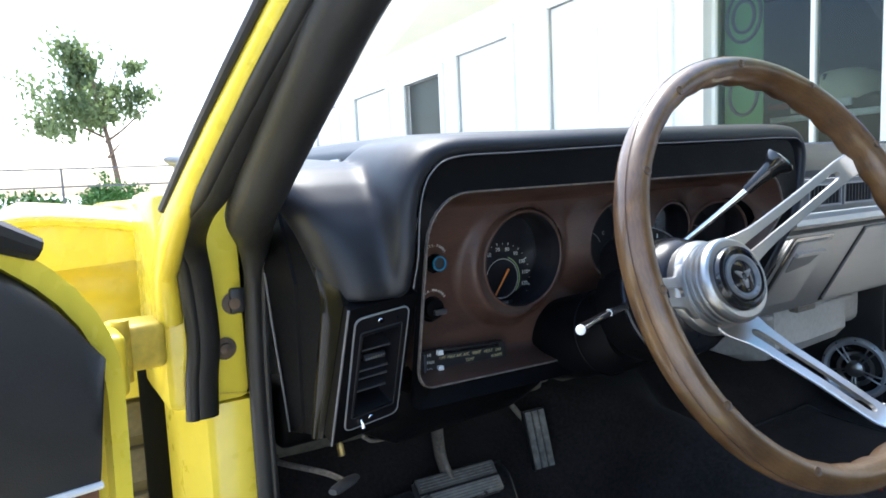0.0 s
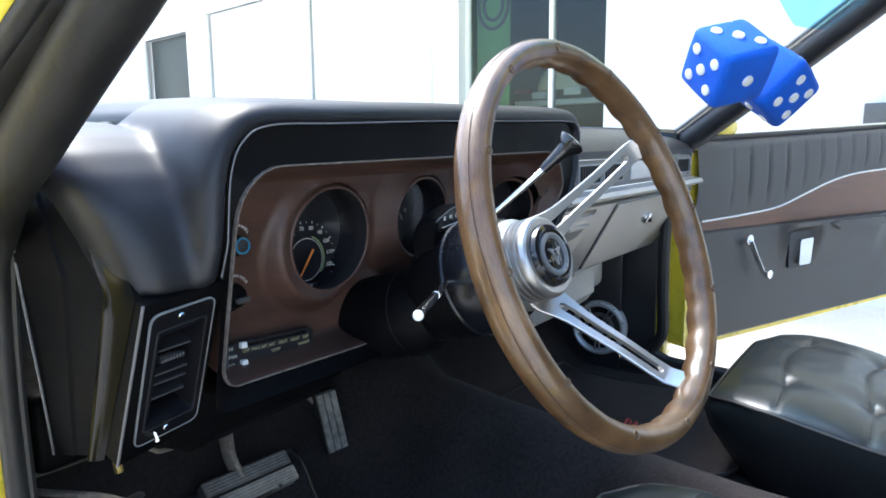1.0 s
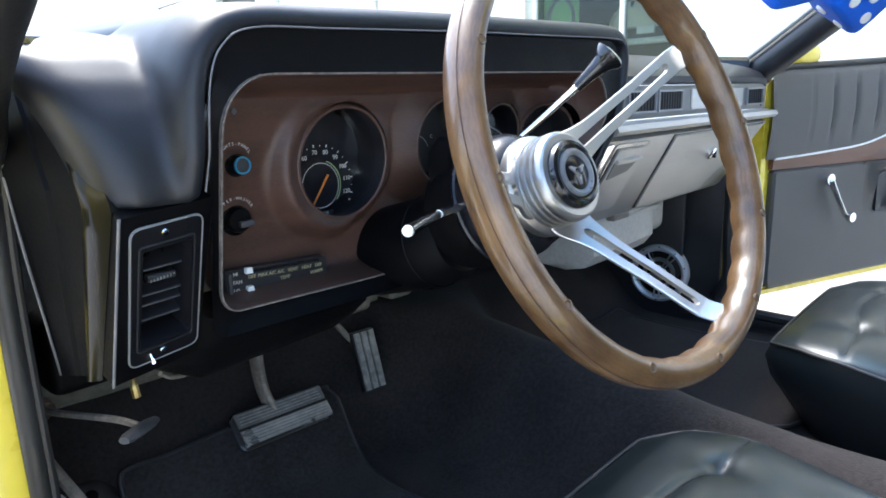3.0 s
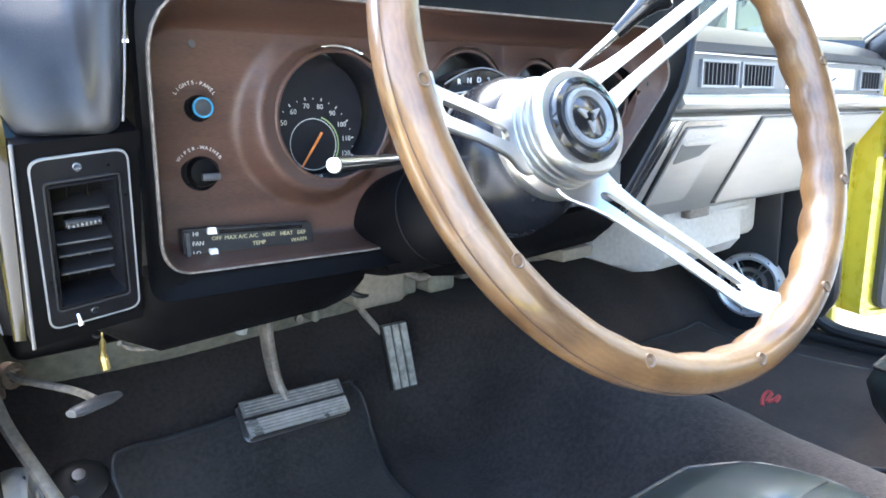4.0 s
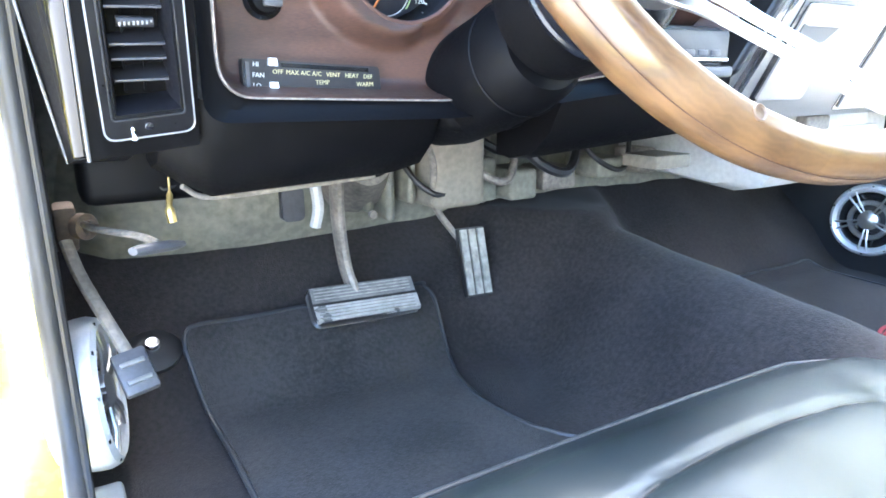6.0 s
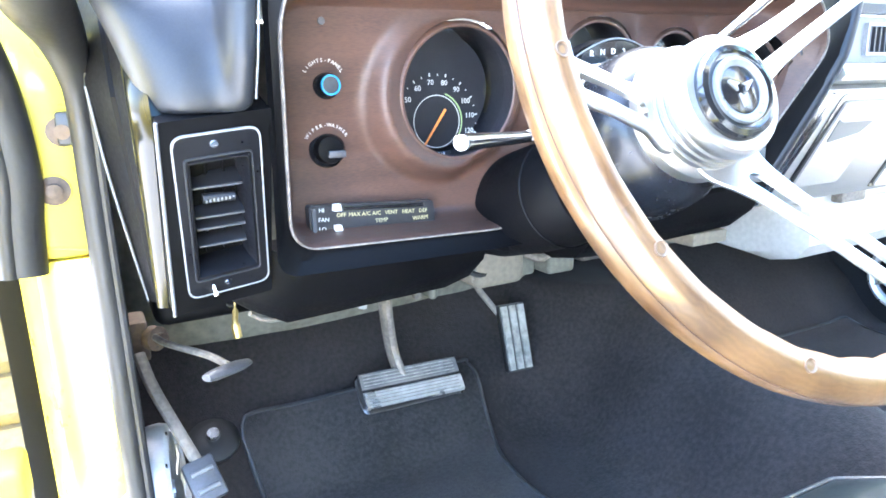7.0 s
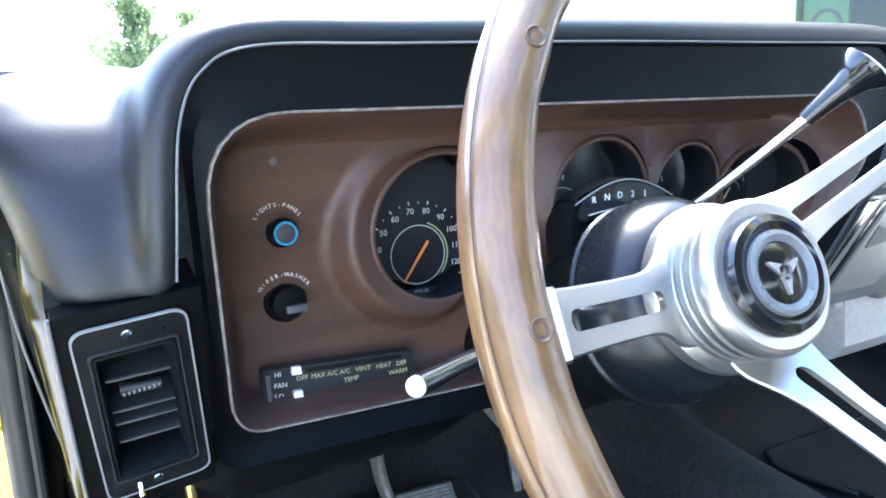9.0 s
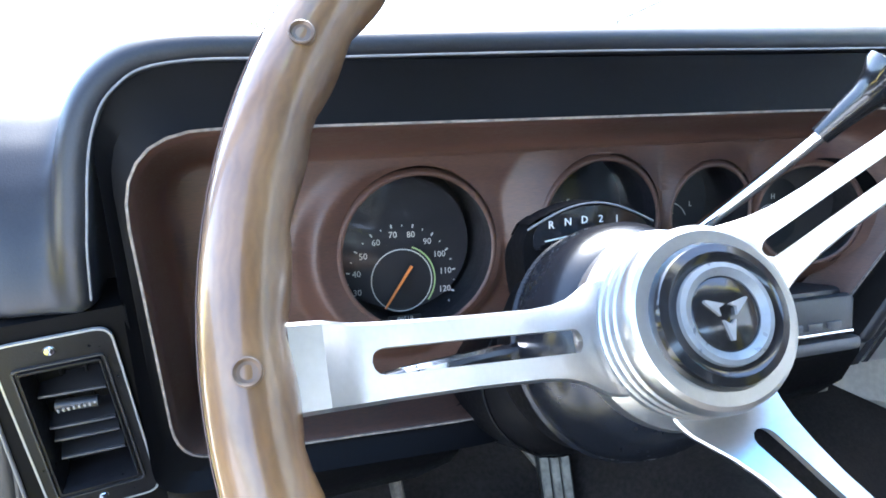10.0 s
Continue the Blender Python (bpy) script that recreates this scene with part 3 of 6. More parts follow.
for i, (x, y, z) in enumerate(((0.55, 1.08, 0.47), (0.62, 1.09, 0.455), (0.70, 1.09, 0.46), (0.76, 1.09, 0.475))):
    part("harness", tube(smooth_line([(x - 0.06, y, z + 0.05), (x - 0.02, y - 0.03, z + 0.01), (x + 0.03, y - 0.02, z), (x + 0.07, y, z + 0.05)], 6), 0.006 + 0.002 * (i % 2), 8), PLASTIC if i % 2 else STEEL, WALLF)
part("side_plate", bx((0.150, 0.84, 0.478), (0.262, 0.90, 0.56), 0.012, seg=3), MATTBLACK, WALLF, "dark plate above the release handle")
for x0, y0, z0, x1, y1, z1, mt in ((0.545, 1.03, 0.385, 0.560, 1.10, 0.50, FIREWALL), (0.515, 1.04, 0.40, 0.53, 1.07, 0.50, FIREWALL), (0.575, 1.02, 0.41, 0.59, 1.07, 0.50, FIREWALL), (0.700, 1.02, 0.40, 0.735, 1.10, 0.47, FIREWALL), (0.745, 1.0, 0.40, 0.80, 1.08, 0.45, FIREWALL), (0.83, 1.02, 0.405, 0.90, 1.10, 0.445, STEEL), (0.93, 1.0, 0.42, 1.0, 1.09, 0.455, FIREWALL), (1.01, 0.98, 0.425, 1.05, 1.05, 0.47, STEEL)):
    part("bracket", bx((x0, y0, z0), (x1, y1, z1), 0.008, seg=3), mt, WALLF)
for k, (x, z, dx) in enumerate(((0.56, 0.44, 0.10), (0.66, 0.45, 0.12), (0.77, 0.455, 0.14), (0.90, 0.45, 0.13))):
    part("hose", tube(smooth_line([(x, 1.04, z + 0.05), (x + dx * 0.25, 1.0, z), (x + dx * 0.6, 0.99, z - 0.012), (x + dx, 1.03, z + 0.04)], 6), 0.0045 + 0.002 * (k % 3), 8), (RUBBER, STEEL, PLASTIC)[k % 3], WALLF)
for x, z in ((0.52, 0.40), (0.71, 0.405), (0.86, 0.415)):
    part("bolt", lathe([(0.0, 0.0), (0.007, 0.0), (0.006, 0.005), (0.0, 0.006)], basis((x, 1.028, z), (0, -1, 0)), 8), STEEL, WALLF)
part("column_boot", lathe([(0.034, -0.02), (0.04, 0.0), (0.05, 0.03), (0.06, 0.06)], basis((0.505, 1.02, 0.475), (0.07, 0.95, -0.30)), 20), STEEL, WALLF)


def mat_outline(flip):
    pts = [(0.240, 0.962), (0.245, 0.978), (0.262, 0.985), (0.335, 0.983), (0.555, 0.986), (0.577, 0.981), (0.584, 0.962), (0.580, 0.935), (0.570, 0.895), (0.556, 0.852), (0.548, 0.80), (0.548, 0.76), (0.557, 0.708), (0.572, 0.675), (0.595, 0.62), (0.60, 0.42), (0.255, 0.42), (0.255, 0.70), (0.254, 0.86), (0.247, 0.925)]
    return [((1.69 - x) if flip else x, y - (0.07 if flip and y > 0.8 else 0.0)) for x, y in pts]


def floor_mat(flip, label, pile):
    t = thing("floor_mat", (mx(0.43, 1 if flip else -1), 0.7, 0.2), label, "floor mat", "floor mats")
    o = mat_outline(flip)
    line = [p for p in smooth_line([(x, y, 0) for x, y in o + [o[0]]], 6)][:-1]
    bm = bmesh.new()
    vs = [bm.verts.new((p.x, p.y, 0)) for p in line]
    bm.faces.new(vs)
    for k in range(60):
        y = 0.43 + 0.6 * k / 60
        geom = bm.verts[:] + bm.edges[:] + bm.faces[:]
        bmesh.ops.bisect_plane(bm, geom=geom, plane_co=(0, y, 0), plane_no=(0, 1, 0))
    for k in range(26):
        x = mx(0.23 + 0.38 * k / 26, 1 if flip else -1)
        geom = bm.verts[:] + bm.edges[:] + bm.faces[:]
        bmesh.ops.bisect_plane(bm, geom=geom, plane_co=(x, 0, 0), plane_no=(1, 0, 0))
    for v in bm.verts:
        v.co.z = floor_z(v.co.x, v.co.y) + 0.014
    r = bmesh.ops.extrude_face_region(bm, geom=bm.faces[:])
    for v in r["geom"]:
        if isinstance(v, bmesh.types.BMVert):
            v.co.z -= 0.007
    part("mat_top", bm, pile, t, angle=60)
    edge = [(p.x, p.y, floor_z(p.x, p.y) + 0.013) for p in line]
    part("bound_edge", tube(edge + edge[:1], 0.0032, 6), SATIN, t, "stitched dark grey edge binding")
    return t


floor_mat(False, "black carpet floor mat with bound edges under the pedals", MATPILE)
pm = floor_mat(True, "black carpet floor mat with a small red embroidered mark", CARPET)
squiggle = [(-0.034, 0.004), (-0.016, 0.009), (0.010, 0.012), (0.030, 0.009), (0.024, 0.002), (0.0, 0.003), (-0.014, 0.0), (0.006, -0.006), (0.026, -0.010), (0.012, -0.012), (-0.006, -0.010)]
line = smooth_line([(1.186 + u, 0.634 + v + 0.25 * u, floor_z(1.186 + u, 0.634 + v + 0.25 * u) + 0.0135) for u, v in squiggle], 4)
part("embroidery", tube(line, 0.0034, 6), REDCLOTH, pm, "small red embroidered squiggle")

# ---- dashboard ----
DASH = thing("dashboard", (0.845, 0.8, 0.5), "padded black vinyl dashboard with silver passenger panel", "dashboard")


def lip_path():
    return smooth_line([(x, 0, z) for x, z in ((0.2045, 0.686), (0.208, 0.73), (0.214, 0.775), (0.228, 0.802), (0.258, 0.8165), (0.34, 0.820), (0.50, 0.8255), (0.66, 0.829), (0.80, 0.832), (0.835, 0.827), (0.850, 0.805), (0.842, 0.75), (0.815, 0.67), (0.780, 0.59))], 6)


LIP = lip_path()


def lip_y(z):
    return 0.606 + max(0.0, 0.72 - z) * 0.30


bm = bmesh.new()
rings = []
for i, p in enumerate(LIP):
    t = (LIP[min(i + 1, len(LIP) - 1)] - LIP[max(i - 1, 0)]).normalized()
    o = Vector((-t.z, 0, t.x))
    y0 = lip_y(p.z)
    sec = [(-0.008, 0.004), (-0.004, 0.0), (0.004, 0.001), (0.010, 0.008), (0.0135, 0.022), (0.016, 0.05), (0.017, 0.16), (-0.008, 0.16)]
    rings.append([p + o * a + Vector((0, y0 + b, 0)) for a, b in sec])
loft(bm, rings)
# roll of the top and the flat top behind it
prof = [(0.625, 0.812), (0.635, 0.8325), (0.66, 0.8415), (0.72, 0.846), (0.85, 0.848), (1.02, 0.85), (1.15, 0.845), (1.15, 0.80), (0.70, 0.80), (0.645, 0.822)]
loft(bm, [[(x, y, z - dz) for y, z in prof] for x, dz in ((0.235, 0.024), (0.26, 0.008), (0.35, 0.004), (0.55, 0.0), (0.80, -0.003), (0.842, 0.006))])
# cheek at the driver's end
rings = []
for z, xl, yf in ((0.683, 0.146, 0.623), (0.70, 0.143, 0.624), (0.725, 0.137, 0.630), (0.75, 0.128, 0.640), (0.772, 0.119, 0.654), (0.79, 0.113, 0.674), (0.802, 0.113, 0.70), (0.812, 0.125, 0.745)):
    r = 0.034
    yb = 1.15
    pts = [(0.206, yf), (xl + r, yf)] + [(xl + r - r * math.sin(a), yf + r - r * math.cos(a)) for a in (0.4, 0.8, 1.2)] + [(xl, yf + r + 0.005), (xl - 0.12 * max(0.0, min(0.1, z - 0.70)), yf + 0.12), (xl - 0.12 * max(0.0, min(0.1, z - 0.70)), yb), (0.206, yb)]
    rings.append([(x, y, 0.813 - (0.813 - z) * (1 - 0.66 * max(0.0, min(1.0, (y - 0.672) / 0.085))) + 0.03 * max(0, min(1, (y - 0.72) / 0.4))) for x, y in pts])
loft(bm, rings)
pad = part("pad", bm, PAD, DASH, "soft black padded dash top and instrument hood")
remeshed(pad, 0.0036, 26)
part("lip_piping", tube([p + Vector(((b - a).z, 0, -(b - a).x)).normalized() * 0.0066 + Vector((0, lip_y(p.z) - 0.0003, 0)) for a, p, b in zip(LIP, LIP[1:56], LIP[2:])], 0.0007, 6), THINLINE, DASH, "thin bright edge line")

BEZ = rounded([(0.240, 0.577, 0.028), (0.2285, 0.777, 0.050), (0.768, 0.783, 0.030), (0.806, 0.728, 0.02), (0.752, 0.606, 0.02), (0.44, 0.570, 0.02)], 7)
LIN = rounded([(0.227, 0.560, 0.020), (0.2185, 0.810, 0.046), (0.826, 0.824, 0.030), (0.838, 0.74, 0.02), (0.772, 0.588, 0.02), (0.44, 0.556, 0.02)], 7)


def bez_y(x, z):
    return 0.716 - 0.28 * max(0, z - 0.645) - 0.95 * max(0, x - 0.722)


def rim_y(x, z):
    return 0.677 - 0.30 * max(0, z - 0.577) - 0.22 * max(0, x - 0.722) - 0.010 * max(0.0, min(1.0, (0.285 - x) / 0.04))


bm = bmesh.new()
loft(bm, [[(p.x, lip_y(p.y) + 0.006, p.y) for p in LIN], [(p.x * 0.5 + q.x * 0.5, 0.5 * (lip_y(p.y) + 0.006 + rim_y(q.x, q.y)) + 0.004, p.y * 0.5 + q.y * 0.5) for p, q in zip(LIN, BEZ)], [(q.x, rim_y(q.x, q.y) + 0.001, q.y) for q in BEZ]], True, False)
part("hood_cavity", bm, MATTBLACK, DASH, "black inner face of the instrument hood")
part("hood_badge", bx((0.470, 0.641, 0.785), (0.540, 0.645, 0.797), 0.002), SATIN, DASH, "faint dark plate under the hood")

# vent panel at the driver's end, leaning under
VC, VX = Vector((0.1915, 0.6575, 0.6130)), Vector((0.0595, 0.003, 0.0055)).normalized()
VW = Vector((-0.0175, -0.057, 0.122))
VW = (VW - VX * VW.dot(VX)).normalized()
VI = VW.cross(VX)


def vent_map(v):
    return VC + VX * v.x + VI * v.y + VW * v.z


VO3 = rounded([(-0.0277, -0.064, 0.007), (0.0277, -0.064, 0.007), (0.026, 0.064, 0.007), (-0.026, 0.064, 0.007)], 5)
part("vent_surround", frame_ring(rounded([(-0.0425, -0.081, 0.002), (0.033, -0.081, 0.002), (0.038, 0.077, 0.002), (-0.0345, 0.077, 0.002)], 5), VO3, 0.0005, 0.03, None, vent_map), MATTBLACK, DASH, "black end panel")
part("corner_trim", tube([vent_map(Vector((-0.0386 + 0.042 * z, 0.0, z))) for z in (-0.081, 0.0, 0.0775)], 0.0012, 8), THINLINE, DASH, "dull vertical corner trim")
bm = bmesh.new()
rings, back_rings = [], []
for k in range(13):
    v = k / 12
    front = Vector((0.1525, 0.706, 0.538)).lerp(Vector((0.1505, 0.632, 0.684)), min(1.0, v * 1.5))
    rear = Vector((0.1435, 0.778, 0.526)).lerp(Vector((0.119, 0.748, 0.705)), min(1.0, v * 1.5))
    up = Vector((0, 0.05, 0.10)) * max(0.0, v - 2 / 3) * 3
    # a rounded gloss edge in front, a set-back matt side behind it
    edge_row = []
    for j in range(11):
        u = 0.24 * j / 10
        p = front.lerp(rear, u) + up
        edge_row.append((p.x - 0.0055 * math.sin(math.pi * min(1.0, j / 10 * 0.75)) + 0.004 * max(0.0, j / 10 - 0.8) * 5, p.y, p.z))
    b = front.lerp(rear, 0.24) + up
    rings.append(edge_row + [(0.185, b.y, b.z), (0.185, front.y + up.y + 0.01, front.z + up.z)])
    c = front.lerp(rear, 0.60) + up
    r = rear + up
    back_rings.append([(b.x + 0.005, b.y - 0.002, b.z), (c.x + 0.004, c.y, c.z), (c.x + 0.001, c.y + 0.002, c.z), (r.x, r.y, r.z), (0.186, r.y, r.z), (0.186, b.y - 0.002, b.z)])
loft(bm, rings)
part("end_panel", bm, BRONZE, DASH, "glossy black rounded dash end")
part("end_side", loft(bmesh.new(), back_rings), MATTBLACK, DASH, "set-back black side of the dash end", angle=25)
part("end_bead", tube(smooth_line([(0.119, 0.748, 0.705), (0.125, 0.752, 0.645), (0.134, 0.763, 0.585), (0.1435, 0.778, 0.526)], 5), 0.0011, 6), THINLINE, DASH, "thin dull bead at the panel's rear edge")
for yy, zz in ((0.738, 0.652), (0.748, 0.600), (0.758, 0.552)):
    part("end_screw", lathe([(0.0, 0.0), (0.0032, 0.0), (0.0028, 0.0012), (0.0, 0.0018)], basis((0.1325 + (0.652 - zz) * 0.10, yy, zz), (-1, 0, 0)), 10), STEEL, DASH)

for yy, zz in ((0.795, 0.610), (0.802, 0.572)):
    part("end_screw", lathe([(0.0, 0.0), (0.004, 0.0), (0.0035, 0.0012), (0.0, 0.0018)], basis((0.1240, yy, zz), (-1, 0, 0)), 12), STEEL, DASH)
VENT = thing("air_vent", tuple(VC), "dark grey upright dash air vent with chrome edge and slats", "air vent")
VO = rounded([(-0.0307, -0.0672, 0.009), (0.0307, -0.0672, 0.009), (0.0290, 0.0672, 0.009), (-0.0290, 0.0672, 0.009)], 5)
VO2 = rounded([(-0.0296, -0.0661, 0.0082), (0.0296, -0.0661, 0.0082), (0.0279, 0.0661, 0.0082), (-0.0279, 0.0661, 0.0082)], 5)
VM = rounded([(-0.0225, -0.0500, 0.002), (0.0222, -0.0500, 0.002), (0.0205, 0.0485, 0.002), (-0.0205, 0.0485, 0.002)], 5)
VN = rounded([(-0.0180, -0.0445, 0.001), (0.0178, -0.0445, 0.001), (0.0165, 0.0430, 0.001), (-0.0165, 0.0430, 0.001)], 5)
part("chrome_edge", frame_ring(VO, VO2, -0.0024, -0.0006, None, vent_map), CHROMELINE, VENT, "chrome edging")
part("frame", frame_ring(VO2, VM, -0.002, 0.003, None, vent_map), VENTBLACK, VENT)
part("inner_frame", loft(bmesh.new(), [[vent_map(Vector((p.x * k, y, p.y * k))) for p in o] for o, y, k in ((VM, -0.0015, 1.0), (VM, -0.0032, 0.985), (VM, -0.0032, 0.955), (VN, 0.010, 1.0), (VN, 0.024, 1.0))], True, False), VENTBLACK, VENT, "recessed inner frame", angle=25)
VE = rounded([(-0.0246, -0.0522, 0.003), (0.0243, -0.0522, 0.003), (0.0226, 0.0507, 0.003), (-0.0226, 0.0507, 0.003)], 5)
VE2 = rounded([(-0.0237, -0.0513, 0.003), (0.0234, -0.0513, 0.003), (0.0217, 0.0498, 0.003), (-0.0217, 0.0498, 0.003)], 5)
# lighter ring: the highlight along the inner frame's edge is put into its colour
part("raised_edge", frame_ring(VE, VE2, -0.0034, -0.0015, None, vent_map), SATIN, VENT, "raised inner edge, lighter for its highlight")
part("duct", prism(VN, 0.020, 0.026, None, vent_map), MATTBLACK, VENT)
for z in (-0.0265, -0.0115, -0.0015, 0.0230):
    sl = lambda v, z=z: vent_map(Vector((v.x, 0.011 + v.y * 0.96 - v.z * 0.28, z + v.z * 0.96 + v.y * 0.28)))
    blade = part("slat", prism([(-0.0174, -0.0008), (0.0172, -0.0008), (0.0172, 0.0008), (-0.0174, 0.0008)], -0.005, 0.010, None, sl), SLAT, VENT)
    # paler strip paints the light caught by the blade's front edge
    part("edge", bx((-0.0172, -0.0008, -0.0060), (0.0170, 0.0008, -0.0046), 0.0003, basis(vent_map(Vector((0, 0.011, z - 0.0014))), VI)), TRIMGREY, blade, "lighter strip for the lit front edge")
for x in (-0.007, 0.006):
    part("vane", bx((-0.0006, -0.043, 0.0), (0.0006, 0.0415, 0.005), 0.0002, basis(vent_map(Vector((x, 0.0165, 0))), VI)), MATTBLACK, VENT)
part("thumbwheel", lathe([(0.0, -0.011), (0.0034, -0.011), (0.0034, 0.011), (0.0, 0.011)], basis(vent_map(Vector((0, 0.007, 0.0115))), (1, 0, 0), (0, 0, 1)), 16), PLASTIC, VENT, "ribbed thumbwheel")
for k in range(8):
    part("thumbwheel_rib", bx((-0.0006, -0.0015, -0.0040), (0.0006, 0.0010, -0.0030), 0.0002, basis(vent_map(Vector((-0.0095 + 0.0027 * k, 0.007, 0.0115))), VI)), PIPING, VENT)
for x, z in ((-0.002, 0.0585), (-0.001, -0.0590)):
    part("screw", lathe([(0.0, 0.0), (0.0030, 0.0), (0.0025, 0.0010), (0.0, 0.0012)], basis(vent_map(Vector((x, -0.002, z))), -VI), 12), CHROME, VENT)
part("shutter_lever", tube([vent_map(Vector((-0.012, 0.0, -0.058))), vent_map(Vector((-0.012, -0.005, -0.063))), vent_map(Vector((-0.012, -0.006, -0.0655)))], [0.0013, 0.0015, 0.0022], 8), CHROME, VENT, "small chrome lever")

# lower panel under the cluster
low = [(0.688, 0.566), (0.690, 0.552), (0.706, 0.522), (0.735, 0.498), (0.775, 0.490), (0.80, 0.494), (0.80, 0.56)]
bm = bmesh.new()
loft(bm, [[(x, y + dy, z + dz) for y, z in low] for x, dy, dz in ((0.205, 0.01, 0.028), (0.225, 0.0, 0.014), (0.25, 0.0, 0.0), (0.41, 0.0, 0.006), (0.44, 0.004, 0.012))])
part("lower_panel", bm, MATTBLACK, DASH, "black lower panel")
bm = bmesh.new()
loft(bm, [[(x, y + dy, z + dz) for y, z in low] for x, dy, dz in ((0.575, 0.0, 0.012), (0.60, 0.0, 0.010), (0.79, -0.03, 0.028), (0.80, -0.02, 0.03))])
part("lower_panel", bm, MATTBLACK, DASH)

part("panel_lip", tube(smooth_line([(0.225, 0.768, 0.502), (0.25, 0.777, 0.489), (0.33, 0.778, 0.491), (0.41, 0.778, 0.495)], 6), 0.0025, 8), STEEL, DASH, "dull folded lower edge")
# passenger side: padded top, vent strip, ledge, glove box face
PD = [(1.15, 0.838), (0.90, 0.832), (0.75, 0.822), (0.68, 0.806), (0.652, 0.793), (0.640, 0.780), (0.641, 0.770), (0.66, 0.765), (1.15, 0.765)]
bm = bmesh.new()
loft(bm, [[(x, y + dy, z + dz) for y, z in PD] for x, dy, dz in ((0.82, 0.0, -0.002), (1.10, 0.0, 0.0), (1.45, 0.0, 0.0), (1.55, 0.0, -0.003), (1.580, 0.006, -0.010), (1.592, 0.02, -0.022))])
part("passenger_pad", bm, PAD, DASH, "black padded passenger dash top")
part("vent_strip", bx((0.845, 0.648, 0.710), (1.588, 0.70, 0.769), 0.004), DASHGREY, DASH, "grey vent strip")
for z in (0.766, 0.7125):
    part("strip_trim", tube([(0.86, 0.646, z), (1.584, 0.646, z)], 0.002, 8), CHROME, DASH)
led = [(0.648, 0.712), (0.622, 0.708), (0.618, 0.700), (0.624, 0.694), (0.66, 0.688), (0.70, 0.70)]
bm = bmesh.new()
loft(bm, [[(x, y, z) for y, z in led] for x in (0.85, 0.90, 1.3, 1.584)])
part("ledge", bm, SILVER, DASH, "bright ledge under the vents")
gl = [(0.652, 0.690), (0.640, 0.684), (0.734, 0.540), (0.745, 0.532), (0.80, 0.55), (0.80, 0.690)]
bm = bmesh.new()
loft(bm, [[(x, y, z) for y, z in gl] for x in (0.83, 0.95, 1.3, 1.575)])
part("passenger_panel", bm, SILVER, DASH, "pale silver-grey passenger panel")


def glove_map(v):
    d = Vector((0, 0.094, -0.144)).normalized()
    nrm = Vector((0, 0.144, 0.094)).normalized()
    return Vector((v.x, 0.640, 0.684)) + d * (-v.z) + nrm * v.y


part("glove_box_door", prism(rounded([(1.135, -0.168, 0.004), (1.43, -0.168, 0.004), (1.555, -0.004, 0.006), (1.098, -0.004, 0.006)], 4), -0.004, 0.002, None, glove_map), SILVER, DASH, "pale silver glove box door")
part("glove_box_gap", prism([(1.128, -0.171), (1.44, -0.171), (1.563, -0.001), (1.091, -0.001)], -0.0012, 0.001, None, glove_map), GLOSSBLACK, DASH)
lk = part("glove_box_lock", lathe([(0.0, 0.0), (0.014, 0.0), (0.014, 0.006), (0.011, 0.009), (0.008, 0.010), (0.0, 0.010)], basis(glove_map(Vector((1.33, -0.004, -0.058))), glove_map(Vector((0, -1, 0))) - glove_map(Vector((0, 0, 0)))), 18), CHROME, DASH, "chrome lock with a key slot")
part("key_slot", bx((1.328, 0.655, 0.622), (1.332, 0.664, 0.638), 0.0005), GLOSSBLACK, lk)
part("ash_tray_gap", prism(rounded([(0.914, -0.150, 0.004), (1.028, -0.150, 0.004), (1.004, -0.006, 0.006), (0.892, -0.006, 0.008)], 4), -0.0012, 0.001, None, glove_map), GLOSSBLACK, DASH)
part("ash_tray", prism(rounded([(0.925, -0.148, 0.004), (1.022, -0.148, 0.004), (1.001, -0.016, 0.004), (0.905, -0.016, 0.006)], 4), -0.004, 0.002, None, glove_map), SILVER, DASH, "pale silver ash tray front")
# flat grey plate paints the shading of a scoop under the lip
part("scoop_shade", prism(rounded([(0.922, -0.074, 0.003), (0.978, -0.062, 0.003), (0.992, -0.040, 0.003), (0.914, -0.040, 0.003)], 4), -0.0055, -0.003, None, glove_map), DASHGREY, DASH, "finger scoop, its shade drawn as a grey plate")
part("scoop_lip", prism([(0.915, -0.040), (0.994, -0.040), (0.996, -0.034), (0.916, -0.034)], -0.0095, -0.003, None, glove_map), SILVER, DASH)
part("panel_edge", prism([(0.86, -0.17), (0.872, -0.17), (0.862, -0.002), (0.850, -0.002)], -0.006, 0.002, None, glove_map), CHROME, DASH, "bright edge strips")
part("panel_edge", prism([(0.878, -0.17), (0.886, -0.17), (0.874, -0.002), (0.866, -0.002)], -0.005, 0.002, None, glove_map), CHROME, DASH)


